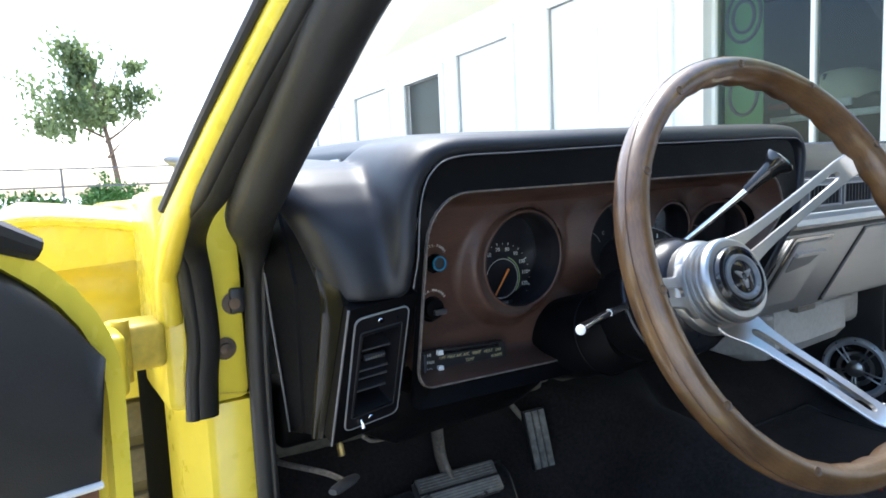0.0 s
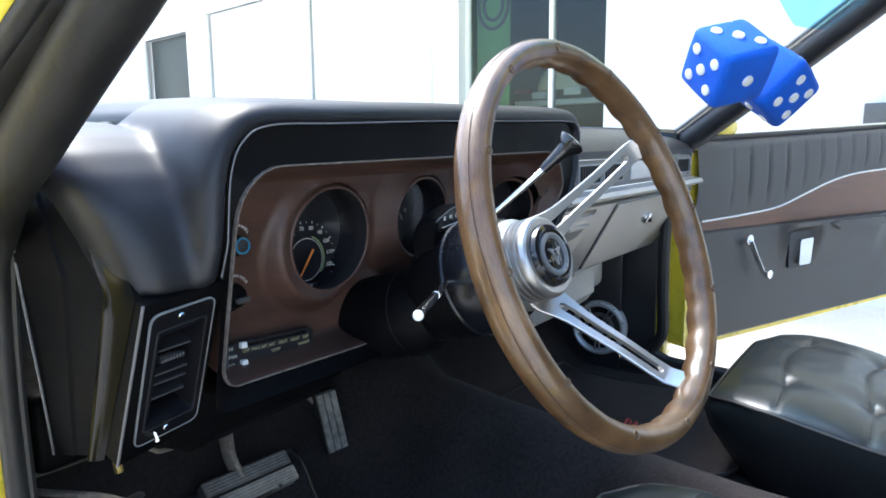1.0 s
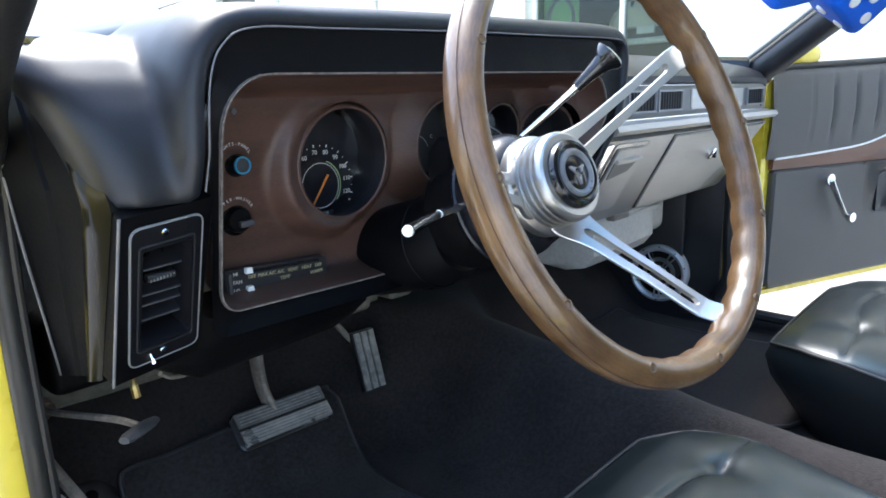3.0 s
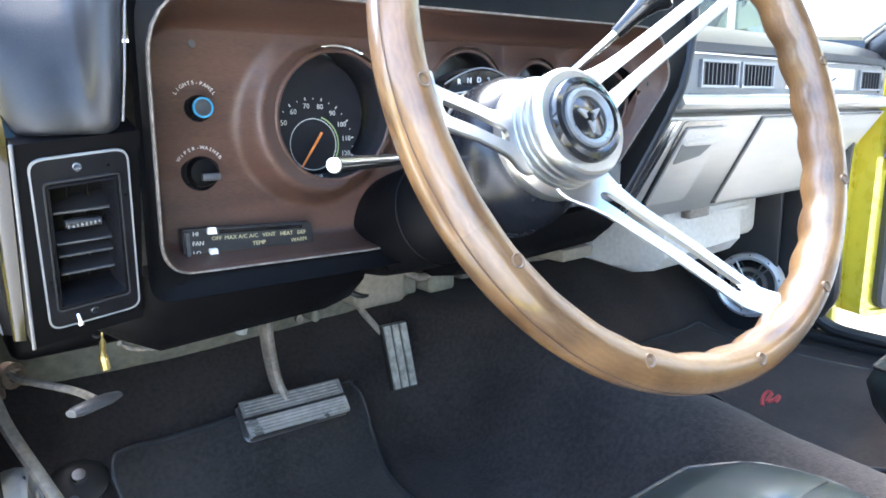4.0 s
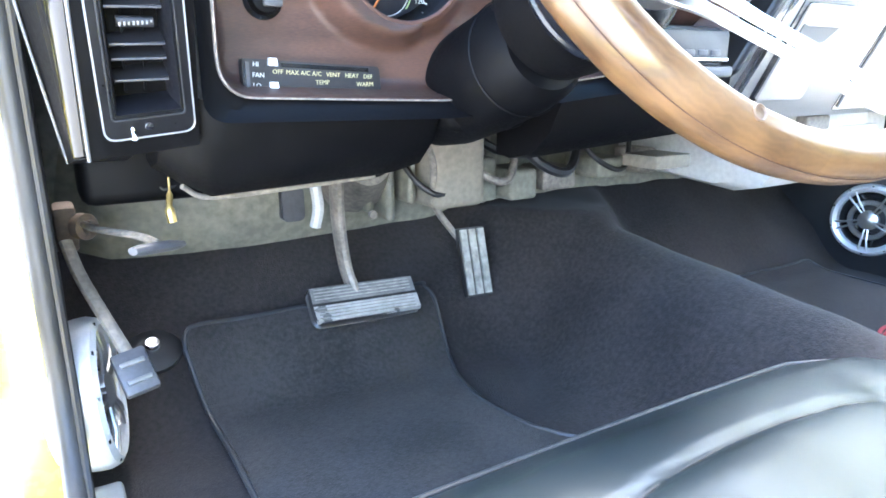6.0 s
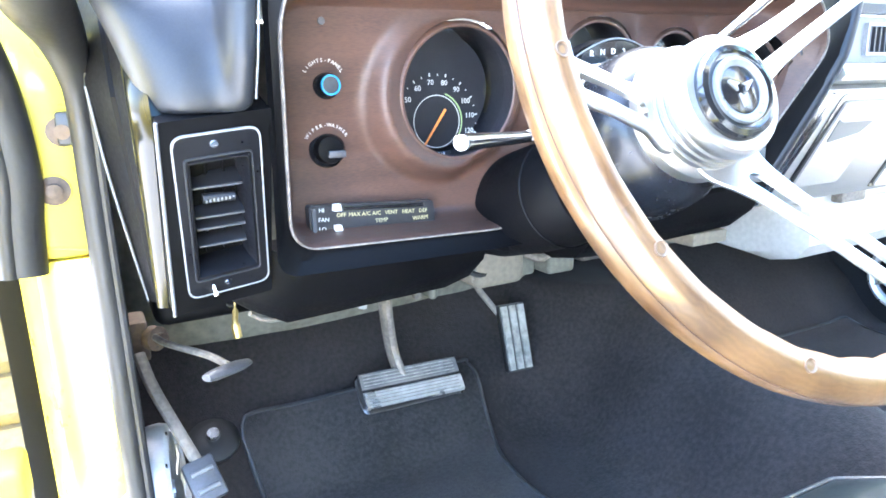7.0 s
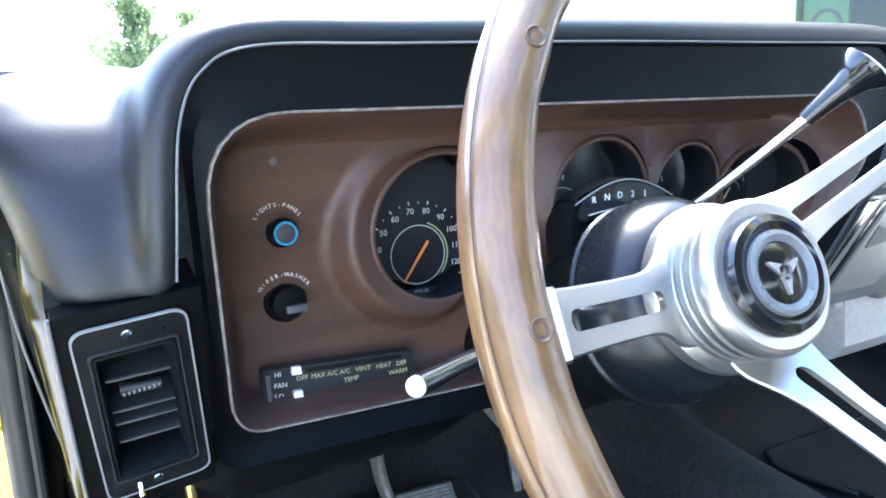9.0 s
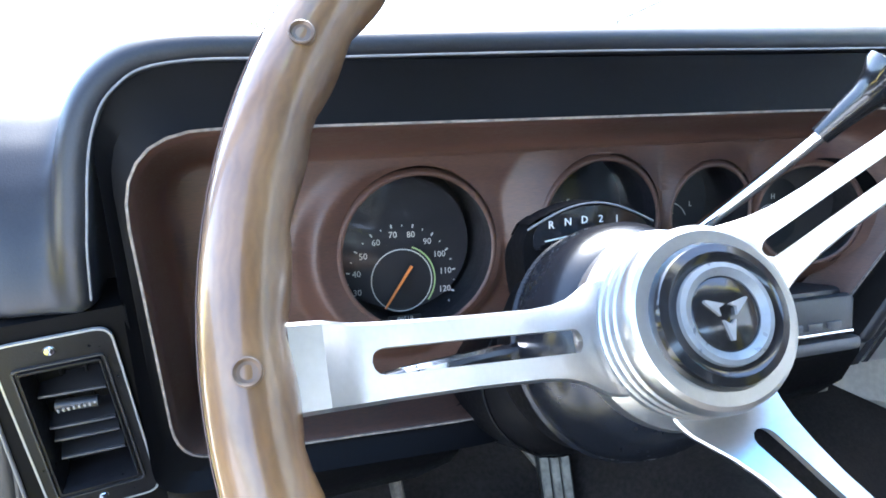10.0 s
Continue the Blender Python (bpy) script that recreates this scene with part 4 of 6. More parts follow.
def grille(x0, x1, z0, z1, n, label):
    t = thing("air_vent", ((x0 + x1) / 2, 0.646, (z0 + z1) / 2), label, "air vent", "passenger vents")
    o, i = [(x0, z0), (x1, z0), (x1, z1), (x0, z1)], [(x0 + .003, z0 + .003), (x1 - .003, z0 + .003), (x1 - .003, z1 - .003), (x0 + .003, z1 - .003)]
    part("frame", frame_ring(o, i, 0.6425, 0.650), PIPING, t, "chrome frame")
    part("duct", prism(i, 0.6475, 0.650), GLOSSBLACK, t)
    for k in range(n):
        x = x0 + (x1 - x0) * (k + 0.7) / (n + 0.4)
        part("vane", bx((x - 0.0012, 0.6435, z0 + 0.004), (x + 0.0012, 0.6475, z1 - 0.004)), PLASTIC, t)
    return t


grille(0.925, 1.022, 0.722, 0.758, 9, "dark dash vent with upright vanes and chrome frame")
grille(1.030, 1.125, 0.722, 0.758, 9, "dark dash vent with upright vanes and chrome frame")
grille(1.452, 1.552, 0.722, 0.758, 7, "small dark dash vent near the passenger door")
part("script_plate", bx((1.17, 0.6445, 0.722), (1.43, 0.649, 0.758), 0.002), SILVER, DASH, "silver plate with a small script mark")
part("script_mark", tube(smooth_line([(1.27, 0.6435, 0.738), (1.285, 0.6435, 0.746), (1.295, 0.6435, 0.735), (1.31, 0.6435, 0.743), (1.33, 0.6435, 0.737), (1.345, 0.6435, 0.741)], 5), 0.0012, 6), GLOSSBLACK, DASH)

# ---- instrument cluster ----
CLUSTER = thing("instrument_cluster", (0.5, 0.68, 0.57), "brown woodgrain instrument panel with round black gauges", "instrument panel")
GAUGES = [(0.4090, 0.6945, 0.0565), (0.5470, 0.7070, 0.0485), (0.6455, 0.7100, 0.0375), (0.7400, 0.7040, 0.0405)]


def inset(o, d):
    c = Vector((sum(p.x for p in o) / len(o), sum(p.y for p in o) / len(o)))
    out = []
    n = len(o)
    for i in range(n):
        t = (o[(i + 1) % n] - o[i - 1]).normalized()
        nn = Vector((-t.y, t.x))
        if nn.dot(c - o[i]) < 0:
            nn = -nn
        out.append(o[i] + nn * d)
    return out


bm = bmesh.new()
steps = [(0.0, 0.0), (0.0012, -0.0015), (0.0025, 0.0005), (0.004, 0.16), (0.006, 0.40), (0.009, 0.68), (0.012, 0.86), (0.015, 0.96), (0.0185, 1.0)]
rings = []
for d, k in steps:
    ring = []
    for p in inset(BEZ, d):
        r, f = rim_y(p.x, p.y), bez_y(p.x, p.y)
        ring.append((p.x, r + k if abs(k) < 0.01 else r + (f - r) * k, p.y))
    rings.append(ring)
loft(bm, rings, True, False)
bm.verts.ensure_lookup_table()
inner = [v for v in bm.verts if any(e.is_boundary for e in v.link_edges)][-len(BEZ):]
edges = [e for e in bm.edges if e.is_boundary and all(v in inner for v in e.verts)]


def gauge_lean(x):
    return -0.45 if x > 0.7 else 0.0


def lip_out(x):
    """How far a gauge's front edge stands out of the panel."""
    return 0.0085 if x < 0.45 else 0.0228


def lip_plane(gx, gz, x, z):
    """Depth of a gauge's front edge, in line with its leaning face."""
    return bez_y(gx, gz) - lip_out(gx) + gauge_lean(gx) * (x - gx) - 0.10 * (z - gz)


def panel_y(x, z):
    """The bezel's face with a flared hood swelling out round each gauge."""
    base, out = bez_y(x, z), 0.0
    for gx, gz, gr in GAUGES:
        rho, lip = math.hypot(x - gx, z - gz), lip_plane(gx, gz, x, z)
        if gx < 0.45:        # a funnel with a rounded ridge on its far side
            w = max(0.0, math.cos(math.atan2(z - gz, x - gx) - radians(195))) ** 0.7
            ring, ridge = gr + 0.003 + 0.0145 * w, lip - 0.009 * w
            if rho < ring:
                return lip + (ridge - lip) * (rho - gr - 0.003) / max(0.001, ring - gr - 0.003)
            s = max(0.0, 1 - (rho - ring) / 0.019)
            out = min(out, (ridge - base) * s * s * (3 - 2 * s))
            continue
        s = max(0.0, min(1.0, 1 - (rho - gr - 0.003) / (0.033 * gr / 0.0545)))
        out = min(out, (lip - base) * s ** 1.1)
    return base + out


for gx, gz, gr in GAUGES:
    vs = [bm.verts.new((gx + (gr + 0.003) * math.cos(2 * math.pi * k / 56), bez_y(gx, gz), gz + (gr + 0.003) * math.sin(2 * math.pi * k / 56))) for k in range(56)]
    for k in range(56):
        edges.append(bm.edges.new((vs[k], vs[(k + 1) % 56])))
res = bmesh.ops.triangle_fill(bm, edges=edges, use_beauty=True, use_dissolve=False, normal=(0, -1, 0))
geom = [g for g in res["geom"] if isinstance(g, bmesh.types.BMFace)]
geom = geom + list({e for f in geom for e in f.edges}) + list({v for f in geom for v in f.verts})
cuts = [((0, 0, 0.580 + 0.0052 * k), (0, 0, 1)) for k in range(40)] + [((0, 0, 0.6026 + 0.0052 * k), (0, 0, 1)) for k in range(34)] + [((0.238 + 0.0056 * k, 0, 0), (1, 0, 0)) for k in range(102)] + [((0.3248 + 0.0056 * k, 0, 0), (1, 0, 0)) for k in range(30)]
for co, no in cuts:
    geom = bmesh.ops.bisect_plane(bm, geom=geom, plane_co=co, plane_no=no)["geom"]
for v in geom:
    if isinstance(v, bmesh.types.BMVert):
        v.co.y = panel_y(v.co.x, v.co.z)
part("bezel", bm, BROWN, CLUSTER, smooth=True, angle=70)
part("bezel_trim", frame_ring([Vector((p.x, p.y)) for p in inset(BEZ, -0.0004)], inset(BEZ, 0.0010), 0, 1, None,
     lambda v: Vector((v.x, rim_y(v.x, v.z) - 0.003 + 0.005 * v.y, v.z))), WORNEDGE, CLUSTER, "thin bright edge round the bezel")
for gx, gz, gr in GAUGES:
    y0 = bez_y(gx, gz)
    tilt = Vector((gauge_lean(gx), -1, -0.10))
    lift = lip_out(gx) - 0.0228
    G = basis((gx, y0 - lift, gz), tilt)
    prof = [(gr + 0.0042, 0.0205), (gr + 0.0030, 0.0226), (gr + 0.0016, 0.0236), (gr + 0.0002, 0.0236), (gr - 0.0010, 0.0226)]
    part("gauge_surround", lathe(prof, G, 56, closed_ends=False), BROWN, CLUSTER)
    part("gauge_well", lathe([(gr - 0.0008, 0.0227), (gr - 0.0004, 0.0190), (gr + 0.0020, 0.006), (gr + 0.0040, -0.010), (gr + 0.0040, -0.034 + lift), (0.0, -0.0345 + lift)], G, 48, closed_ends=False), DIALBLACK, CLUSTER, "black gauge face")
    part("gauge_lens", lathe([(gr + 0.0015, 0.004), (0.0, 0.004)], G, 40, closed_ends=False), GAUGEGLASS, CLUSTER).visible_shadow = False
YF = bez_y(0.405, 0.695) + 0.0310
# speedometer: dial low in its well
SX, SZ = 0.4045, 0.6670


def dial_ring(x, y, z, r, w, mat, parent, name, a0=0, a1=360, label=""):
    bm = bmesh.new()
    n = 40
    pts = [[(x + rr * math.cos(radians(a0 + (a1 - a0) * k / n)), y, z + rr * math.sin(radians(a0 + (a1 - a0) * k / n))) for rr in (r - w, r + w)] for k in range(n + 1)]
    for a, b in zip(pts, pts[1:]):
        bm.faces.new([bm.verts.new(q) for q in (a[0], a[1], b[1], b[0])])
    bmesh.ops.remove_doubles(bm, verts=bm.verts[:], dist=1e-6)
    return part(name, bm, mat, parent, label, smooth=False)


DIAL = part("speedometer_dial", lathe([(0.052, 0.0), (0.052, 0.002), (0.0, 0.002)], basis((SX + 0.004, YF + 0.003, SZ + 0.0275), (0, -1, -0.1)), 40), DIALBLACK, CLUSTER)
dial_ring(SX, YF - 0.0015, SZ, 0.0240, 0.0004, INK, DIAL, "dial_circle")
dial_ring(SX, YF - 0.0015, SZ, 0.0266, 0.0006, GREENINK, DIAL, "green_arc", -40, 70, "green economy arc")
for k in range(13):
    a = radians(237 - k * 23)
    r = 0.0358
    if math.hypot(SX + r * math.cos(a) - 0.4090, SZ + r * math.sin(a) - 0.6945) > 0.0525:
        continue
    lettering(str(10 * (k + 1)), 0.0068, facing(SX + r * math.cos(a), YF - 0.0015, SZ + r * math.sin(a)), INK, DIAL, "numeral")
    bm = bmesh.new()
    m = facing(SX, YF - 0.0015, SZ) @ pose(0, 0, 0, 0, 0, math.degrees(a))
    box(bm, (0.0412, -0.0006, 0), (0.0440, 0.0006, 0.0003), 0, m)
    m2 = facing(SX, YF - 0.0015, SZ) @ pose(0, 0, 0, 0, 0, math.degrees(a) - 11.5)
    box(bm, (0.0415, -0.0004, 0), (0.0430, 0.0004, 0.0003), 0, m2)
    part("tick", bm, INK, DIAL, smooth=False)
part("odometer", bx((SX - 0.012, YF - 0.002, SZ - 0.033), (SX + 0.014, YF - 0.0005, SZ - 0.0275)), PLASTIC, DIAL)
lettering("00518", 0.005, facing(SX + 0.001, YF - 0.0023, SZ - 0.0303), INK, DIAL, "odometer_digits")
a, b = Vector((0.3895, YF - 0.005, 0.6465)), Vector((0.4120, YF - 0.005, 0.6780))
part("needle", tube([a, b], [0.0009, 0.0013], 6), ORANGE, CLUSTER, "orange speedometer needle")
for gi, (gx, gz, gr) in enumerate(GAUGES[1:]):
    y = bez_y(gx, gz) + 0.024
    d = part("gauge_dial", lathe([(gr * 0.78, 0.0), (gr * 0.78, 0.002), (0.0, 0.002)], basis((gx, y + 0.004, gz - 0.1 * gr), (0, -1, -0.1)), 32), DIALBLACK, CLUSTER)
    dial_ring(gx - 0.1 * gr, y, gz - 0.35 * gr, gr * 0.45, 0.0004, INK, d, "dial_circle", 20, 160)
    part("needle", tube([(gx - 0.35 * gr, y - 0.001, gz - 0.5 * gr), (gx - 0.05 * gr, y - 0.001, gz - 0.12 * gr)], 0.0009, 6), YELLOWINK, CLUSTER)
    for k in range(3):
        a = radians(150 - 55 * k)
        lettering("EFC"[k] if gi == 0 else ("C", "H", "L")[k], 0.0065, facing(gx + 0.6 * gr * math.cos(a), y, gz - 0.35 * gr + 0.62 * gr * math.sin(a)), INK, d, "gauge_letter")


def knob(x, z, r, mat_ring, label, lever=False):
    y = bez_y(x, z)
    t = thing("dash_knob", (x, y, z), label, "knob", "dash knobs")
    part("collar", lathe([(r * 1.25, 0.0), (r * 1.25, 0.0015), (r * 1.08, 0.003), (r, 0.004), (0, 0.004)], basis((x, y, z), (0, -1, 0)), 28), GLOSSBLACK, t)
    part("body", lathe([(r, 0.002), (r * 0.96, 0.008), (r * 0.86, 0.0115), (r * 0.7, 0.012), (0, 0.012)], basis((x, y, z), (0, -1, 0)), 28), MATTBLACK, t)
    if lever:
        part("grip", bx((x - r * 0.25, y - 0.0165, z - r * 0.52), (x + r * 0.92, y - 0.010, z - r * 0.05), 0.0012), TRIMGREY, t, "raised grey grip")
    else:
        part("ring", lathe([(r * 0.92, 0.0108), (r * 0.90, 0.0130), (r * 0.76, 0.0130), (r * 0.74, 0.0118)], basis((x, y, z), (0, -1, 0)), 28), mat_ring, t, "blue ring on the knob face")
        part("face", lathe([(r * 0.74, 0.0121), (0, 0.0125)], basis((x, y, z), (0, -1, 0)), 24, closed_ends=False), SATIN, t)
    return t


knob(0.2880, 0.7015, 0.0088, BLUEKNOB, "black light switch knob with a blue ring")
knob(0.2900, 0.6500, 0.0125, None, "black wiper switch knob with a grey grip", True)


def arc_text(text, x, z, r, size, a0, a1):
    n = len(text)
    for i, c in enumerate(text):
        if c == " ":
            continue
        a = radians(a0 + (a1 - a0) * i / (n - 1))
        px, pz = x + r * math.cos(a), z + r * math.sin(a)
        m = facing(px, bez_y(px, pz) - 0.0012, pz) @ pose(0, 0, 0, 0, 0, math.degrees(a) - 90)
        lettering(c, size, m, INK, CLUSTER, "letter")


arc_text("LIGHTS-PANEL", 0.2850, 0.7025, 0.0180, 0.0040, 146, 34)
arc_text("WIPER-WASHER", 0.2895, 0.6500, 0.0200, 0.0040, 146, 34)
# heater control plate
HEAT = thing("heater_control", (0.325, 0.716, 0.598), "black heater control plate with pale letters and white sliders", "heater control")
HO = rounded([(0.267, 0.5815, 0.003), (0.384, 0.5815, 0.003), (0.382, 0.6065, 0.003), (0.267, 0.6065, 0.003)], 4)
hm = lambda v: Vector((v.x, 0.7075 + v.y, v.z - 0.0010 - (v.x - 0.267) * 0.055))
part("plate", prism(HO, -0.006, 0.004, None, hm), PLASTIC, HEAT)
part("slot", prism([(0.297, 0.6015), (0.372, 0.6015), (0.372, 0.6050), (0.297, 0.6050)], -0.0065, -0.005, None, hm), GLOSSBLACK, HEAT)
part("slot", prism([(0.297, 0.5830), (0.372, 0.5830), (0.372, 0.5865), (0.297, 0.5865)], -0.0065, -0.005, None, hm), GLOSSBLACK, HEAT)
for z in (0.6050, 0.5870):
    part("slider", prism([(0.2868, z - 0.0028), (0.2937, z - 0.0028), (0.2930, z + 0.0028), (0.2873, z + 0.0028)], -0.0105, -0.006, None, hm), WHITE, HEAT, "white slider knob")
part("fan_switch", prism([(0.2685, 0.584), (0.2715, 0.584), (0.2715, 0.604), (0.2685, 0.604)], -0.010, -0.006, None, hm), TRIMGREY, HEAT)
for txt, x, z in (("HI", 0.2775, 0.6025), ("FAN", 0.279, 0.5945), ("LO", 0.2775, 0.5865)):
    lettering(txt, 0.0050, facing(x, 0.7011, z - 0.0010 - (x - 0.267) * 0.055) @ pose(0, 0, 0, 0, 0, -3), INK, HEAT)
for txt, x in (("OFF", 0.2945), ("MAX A/C", 0.3110), ("A/C", 0.3265), ("VENT", 0.3405), ("HEAT", 0.3570), ("DEF", 0.3715)):
    lettering(txt, 0.0049, facing(x, 0.7011, 0.5968 - (x - 0.267) * 0.055) @ pose(0, 0, 0, 0, 0, -3), YELLOWINK, HEAT)
lettering("TEMP", 0.0050, facing(0.331, 0.7011, 0.5903 - 0.064 * 0.055), YELLOWINK, HEAT)
lettering("WARM", 0.0050, facing(0.3685, 0.7011, 0.5905 - 0.103 * 0.055), YELLOWINK, HEAT)
for x, z in ((0.283, 0.749), (0.700, 0.766), (0.788, 0.724)):
    part("screw", lathe([(0.0, 0.0), (0.0032, 0.0), (0.0028, 0.0012), (0.0, 0.0016)], basis((x, panel_y(x, z), z), (0, -1, 0)), 12), TRIMGREY, CLUSTER)
RADIO = thing("radio", (0.72, 0.66, 0.61), "dark push-button radio with a chrome strip under the gauges", "radio")
part("body", bx((0.62, 0.655, 0.588), (0.772, 0.72, 0.640), 0.006), PLASTIC, RADIO)
part("face", bx((0.64, 0.645, 0.603), (0.766, 0.657, 0.636), 0.005), SATIN, RADIO, "dark radio face")
part("face_strip", bx((0.645, 0.6425, 0.6045), (0.762, 0.646, 0.6075), 0.001), CHROME, RADIO, "thin chrome strip")
part("lower_lip", bx((0.625, 0.644, 0.588), (0.774, 0.66, 0.600), 0.004), TRIMGREY, RADIO)
for k in range(5):
    part("button", bx((0.655 + 0.02 * k, 0.6435, 0.6095), (0.670 + 0.02 * k, 0.647, 0.6155), 0.001), TRIMGREY, RADIO)

# ---- steering column and wheel ----
WN = Vector((0.0823, 0.9320, -0.3600)).normalized()
WC = Vector((0.4540, 0.3965, 0.7135))
WHEEL_M = basis(WC, -WN, (1, -0.0866, 0))        # local z towards the driver, x to the right
COLUMN = thing("steering_column", (0.49, 0.7, 0.6), "black steering column with gear selector and stalks", "steering column")


def col(h):
    return WC + Vector((0.0055, 0.005, -0.002)) + WN * h


CM = basis(col(0), WN, (1, 0, 0))
BELLM = CM @ Matrix.Diagonal((1.0, 1.09, 1.0, 1.0))
part("bell", lathe([(0.0, 0.098), (0.030, 0.100), (0.040, 0.104), (0.048, 0.112), (0.0535, 0.124), (0.0560, 0.138), (0.0560, 0.150), (0.0545, 0.156), (0.0, 0.158)], BELLM, 56), BELL, COLUMN, "satin black bell behind the wheel", angle=50)
part("bell_edge", lathe([(0.0555, 0.151), (0.0572, 0.153), (0.0568, 0.156), (0.0540, 0.157)], BELLM, 56, closed_ends=False), BELL, COLUMN)
part("collar", lathe([(0.0, 0.157), (0.0540, 0.158), (0.0540, 0.185), (0.050, 0.205), (0.0, 0.21)], BELLM, 48), MATTBLACK, COLUMN, "black collar of the column")
part("tube", lathe([(0.036, 0.19), (0.034, 0.42), (0.024, 0.44), (0.022, 0.68)], CM, 28), MATTBLACK, COLUMN)
hh = 0.035
part("cover_seam", lathe([(0.0578, hh), (0.0590, hh + 0.001), (0.0590, hh + 0.002), (0.0578, hh + 0.003)], basis((0.480, 0.600, 0.616), (0.04, 0.95, -0.28)) @ Matrix.Diagonal((0.86, 0.86, 1, 1)), 44, closed_ends=False), MATTBLACK, COLUMN)
part("column_cover", lathe([(0.0, -0.004), (0.044, 0.0), (0.053, 0.012), (0.0575, 0.04), (0.0590, 0.09), (0.0575, 0.15), (0.05, 0.19), (0.0, 0.20)], basis((0.480, 0.600, 0.616), (0.04, 0.95, -0.28)) @ Matrix.Diagonal((0.86, 0.86, 1, 1)), 44), MATTBLACK, COLUMN, "black column cover")
part("lower_cover", bx((0.440, 0.680, 0.540), (0.540, 0.80, 0.600), 0.022, seg=4), MATTBLACK, COLUMN, "black cover where the column meets the panel")
SEL = rounded([(0.437, 0.672, 0.02), (0.517, 0.672, 0.02), (0.521, 0.716, 0.014), (0.477, 0.742, 0.045), (0.433, 0.716, 0.014)], 6)
part("selector_housing", loft(bmesh.new(), [[(p.x, y, p.y - dz) for p in SEL] for y, dz in ((0.574, 0.0), (0.590, 0.0), (0.600, 0.008))]), MATTBLACK, COLUMN)
pts = [(0.4365 + 0.081 * k / 20, 0.5725, 0.7165 + 0.0130 * math.sin(math.pi * k / 20)) for k in range(21)]
part("selector_rim", tube(pts, 0.0006, 6), THINLINE, COLUMN)
part("selector_window", prism(rounded([(0.440, 0.704, 0.004), (0.477, 0.712, 0.03), (0.514, 0.704, 0.004), (0.514, 0.717, 0.006), (0.477, 0.736, 0.035), (0.440, 0.717, 0.006)], 5), 0.5728, 0.576), GLOSSBLACK, COLUMN)
for i, c in enumerate("RND21"):
    x = 0.4510 + 0.0105 * i
    lettering(c, 0.0060, facing(x, 0.5723, 0.7165 + 0.0035 * math.sin(math.pi * (x - 0.437) / 0.08)), INK, COLUMN, "gear_letter")
part("selector_underline", tube([(0.447, 0.5722, 0.7095), (0.477, 0.5722, 0.7135), (0.507, 0.5722, 0.7095)], 0.0004, 5), INK, COLUMN)
lever = part("shift_lever", tube(smooth_line([(0.515, 0.640, 0.660), (0.540, 0.628, 0.672), (0.562, 0.600, 0.700), (0.588, 0.574, 0.730), (0.6165, 0.545, 0.7645)], 5), 0.0042, 12), CHROME, COLUMN, "chrome gear lever")
part("shift_knob", tube([(0.6145, 0.5475, 0.7620), (0.6215, 0.5390, 0.7725), (0.6280, 0.5315, 0.7815), (0.6325, 0.5265, 0.7880), (0.6360, 0.5230, 0.7925), (0.6380, 0.5210, 0.7950), (0.6390, 0.5200, 0.7965)], [0.0062, 0.0074, 0.0090, 0.0120, 0.0168, 0.0176, 0.0145], 20), GLOSSBLACK, lever, "flared gloss black lever knob")
stalk = part("turn_signal_stalk", tube([(0.440, 0.560, 0.655), (0.395, 0.535, 0.661), (0.345, 0.505, 0.667)], [0.0045, 0.0040, 0.0036], 10), CHROME, COLUMN, "chrome turn signal stalk")
part("handle", tube([(0.352, 0.509, 0.6665), (0.325, 0.4955, 0.667), (0.300, 0.483, 0.668), (0.280, 0.4725, 0.6685)], [0.0034, 0.0038, 0.0042, 0.0046], 14), GLOSSBLACK, stalk)
part("end_cap", lathe([(0.0040, -0.002), (0.0041, 0.0), (0.0033, 0.0014), (0.0, 0.0020)], basis((0.2785, 0.4715, 0.6685), (-0.75, -0.62, 0.02)), 18), WHITE, stalk, "white stalk end")

WHEEL = new("steering_wheel")
WHEEL.matrix_basis = Matrix.Translation(WC)
tagged(WHEEL, "three-spoke steering wheel with varnished walnut rim and aluminium spokes", "steering wheel")
RM, RR = 0.1722, 0.0112
bm = bmesh.new()
rings = []
NR = 180
for i in range(NR):
    a = 2 * math.pi * i / NR
    ring = []
    for j in range(18):
        b = 2 * math.pi * j / 18
        # finger grips on the inner back side
        r = RR + 0.0024 * max(0.0, math.cos(b - 3.75)) ** 1.5 * (abs(math.sin(a * 17)) - 0.6)
        c = RM + r * math.cos(b)
        ring.append(WHEEL_M @ Vector((c * math.cos(a), c * math.sin(a), r * math.sin(b) * 1.34 - 0.002)))
    rings.append(ring)
loft(bm, rings, True, False, wrap=True)
uvl = bm.loops.layers.uv.verify()
for f in bm.faces:
    for lp in f.loops:
        u, v = lp[uvl].uv
        lp[uvl].uv = (u * 7.0, v * 1.0)
part("rim", bm, WOODRIM, WHEEL, "varnished walnut rim with finger grips", angle=60)
part("rim_inlay", tube([WHEEL_M @ Vector(((RM + RR * 0.95) * math.cos(a), (RM + RR * 0.95) * math.sin(a), RR * 0.36)) for a in [2 * math.pi * k / 120 for k in range(121)]], 0.00025, 5), BROWN, WHEEL, "thin dark inlay line")
for k in range(12):
    a = radians(-176.8 + 30.0 * k)
    p = WHEEL_M @ Vector(((RM - 0.001) * math.cos(a), (RM - 0.001) * math.sin(a), RR * 1.34 - 0.0014))
    part("rivet", lathe([(0.0036, -0.003), (0.0036, -0.0002), (0.0032, 0.0), (0.0025, -0.0007), (0.0, -0.0011)], basis(p, -WN), 18), RIVET, WHEEL)
SPOKES = (-177.0, -67.5, 32.5)
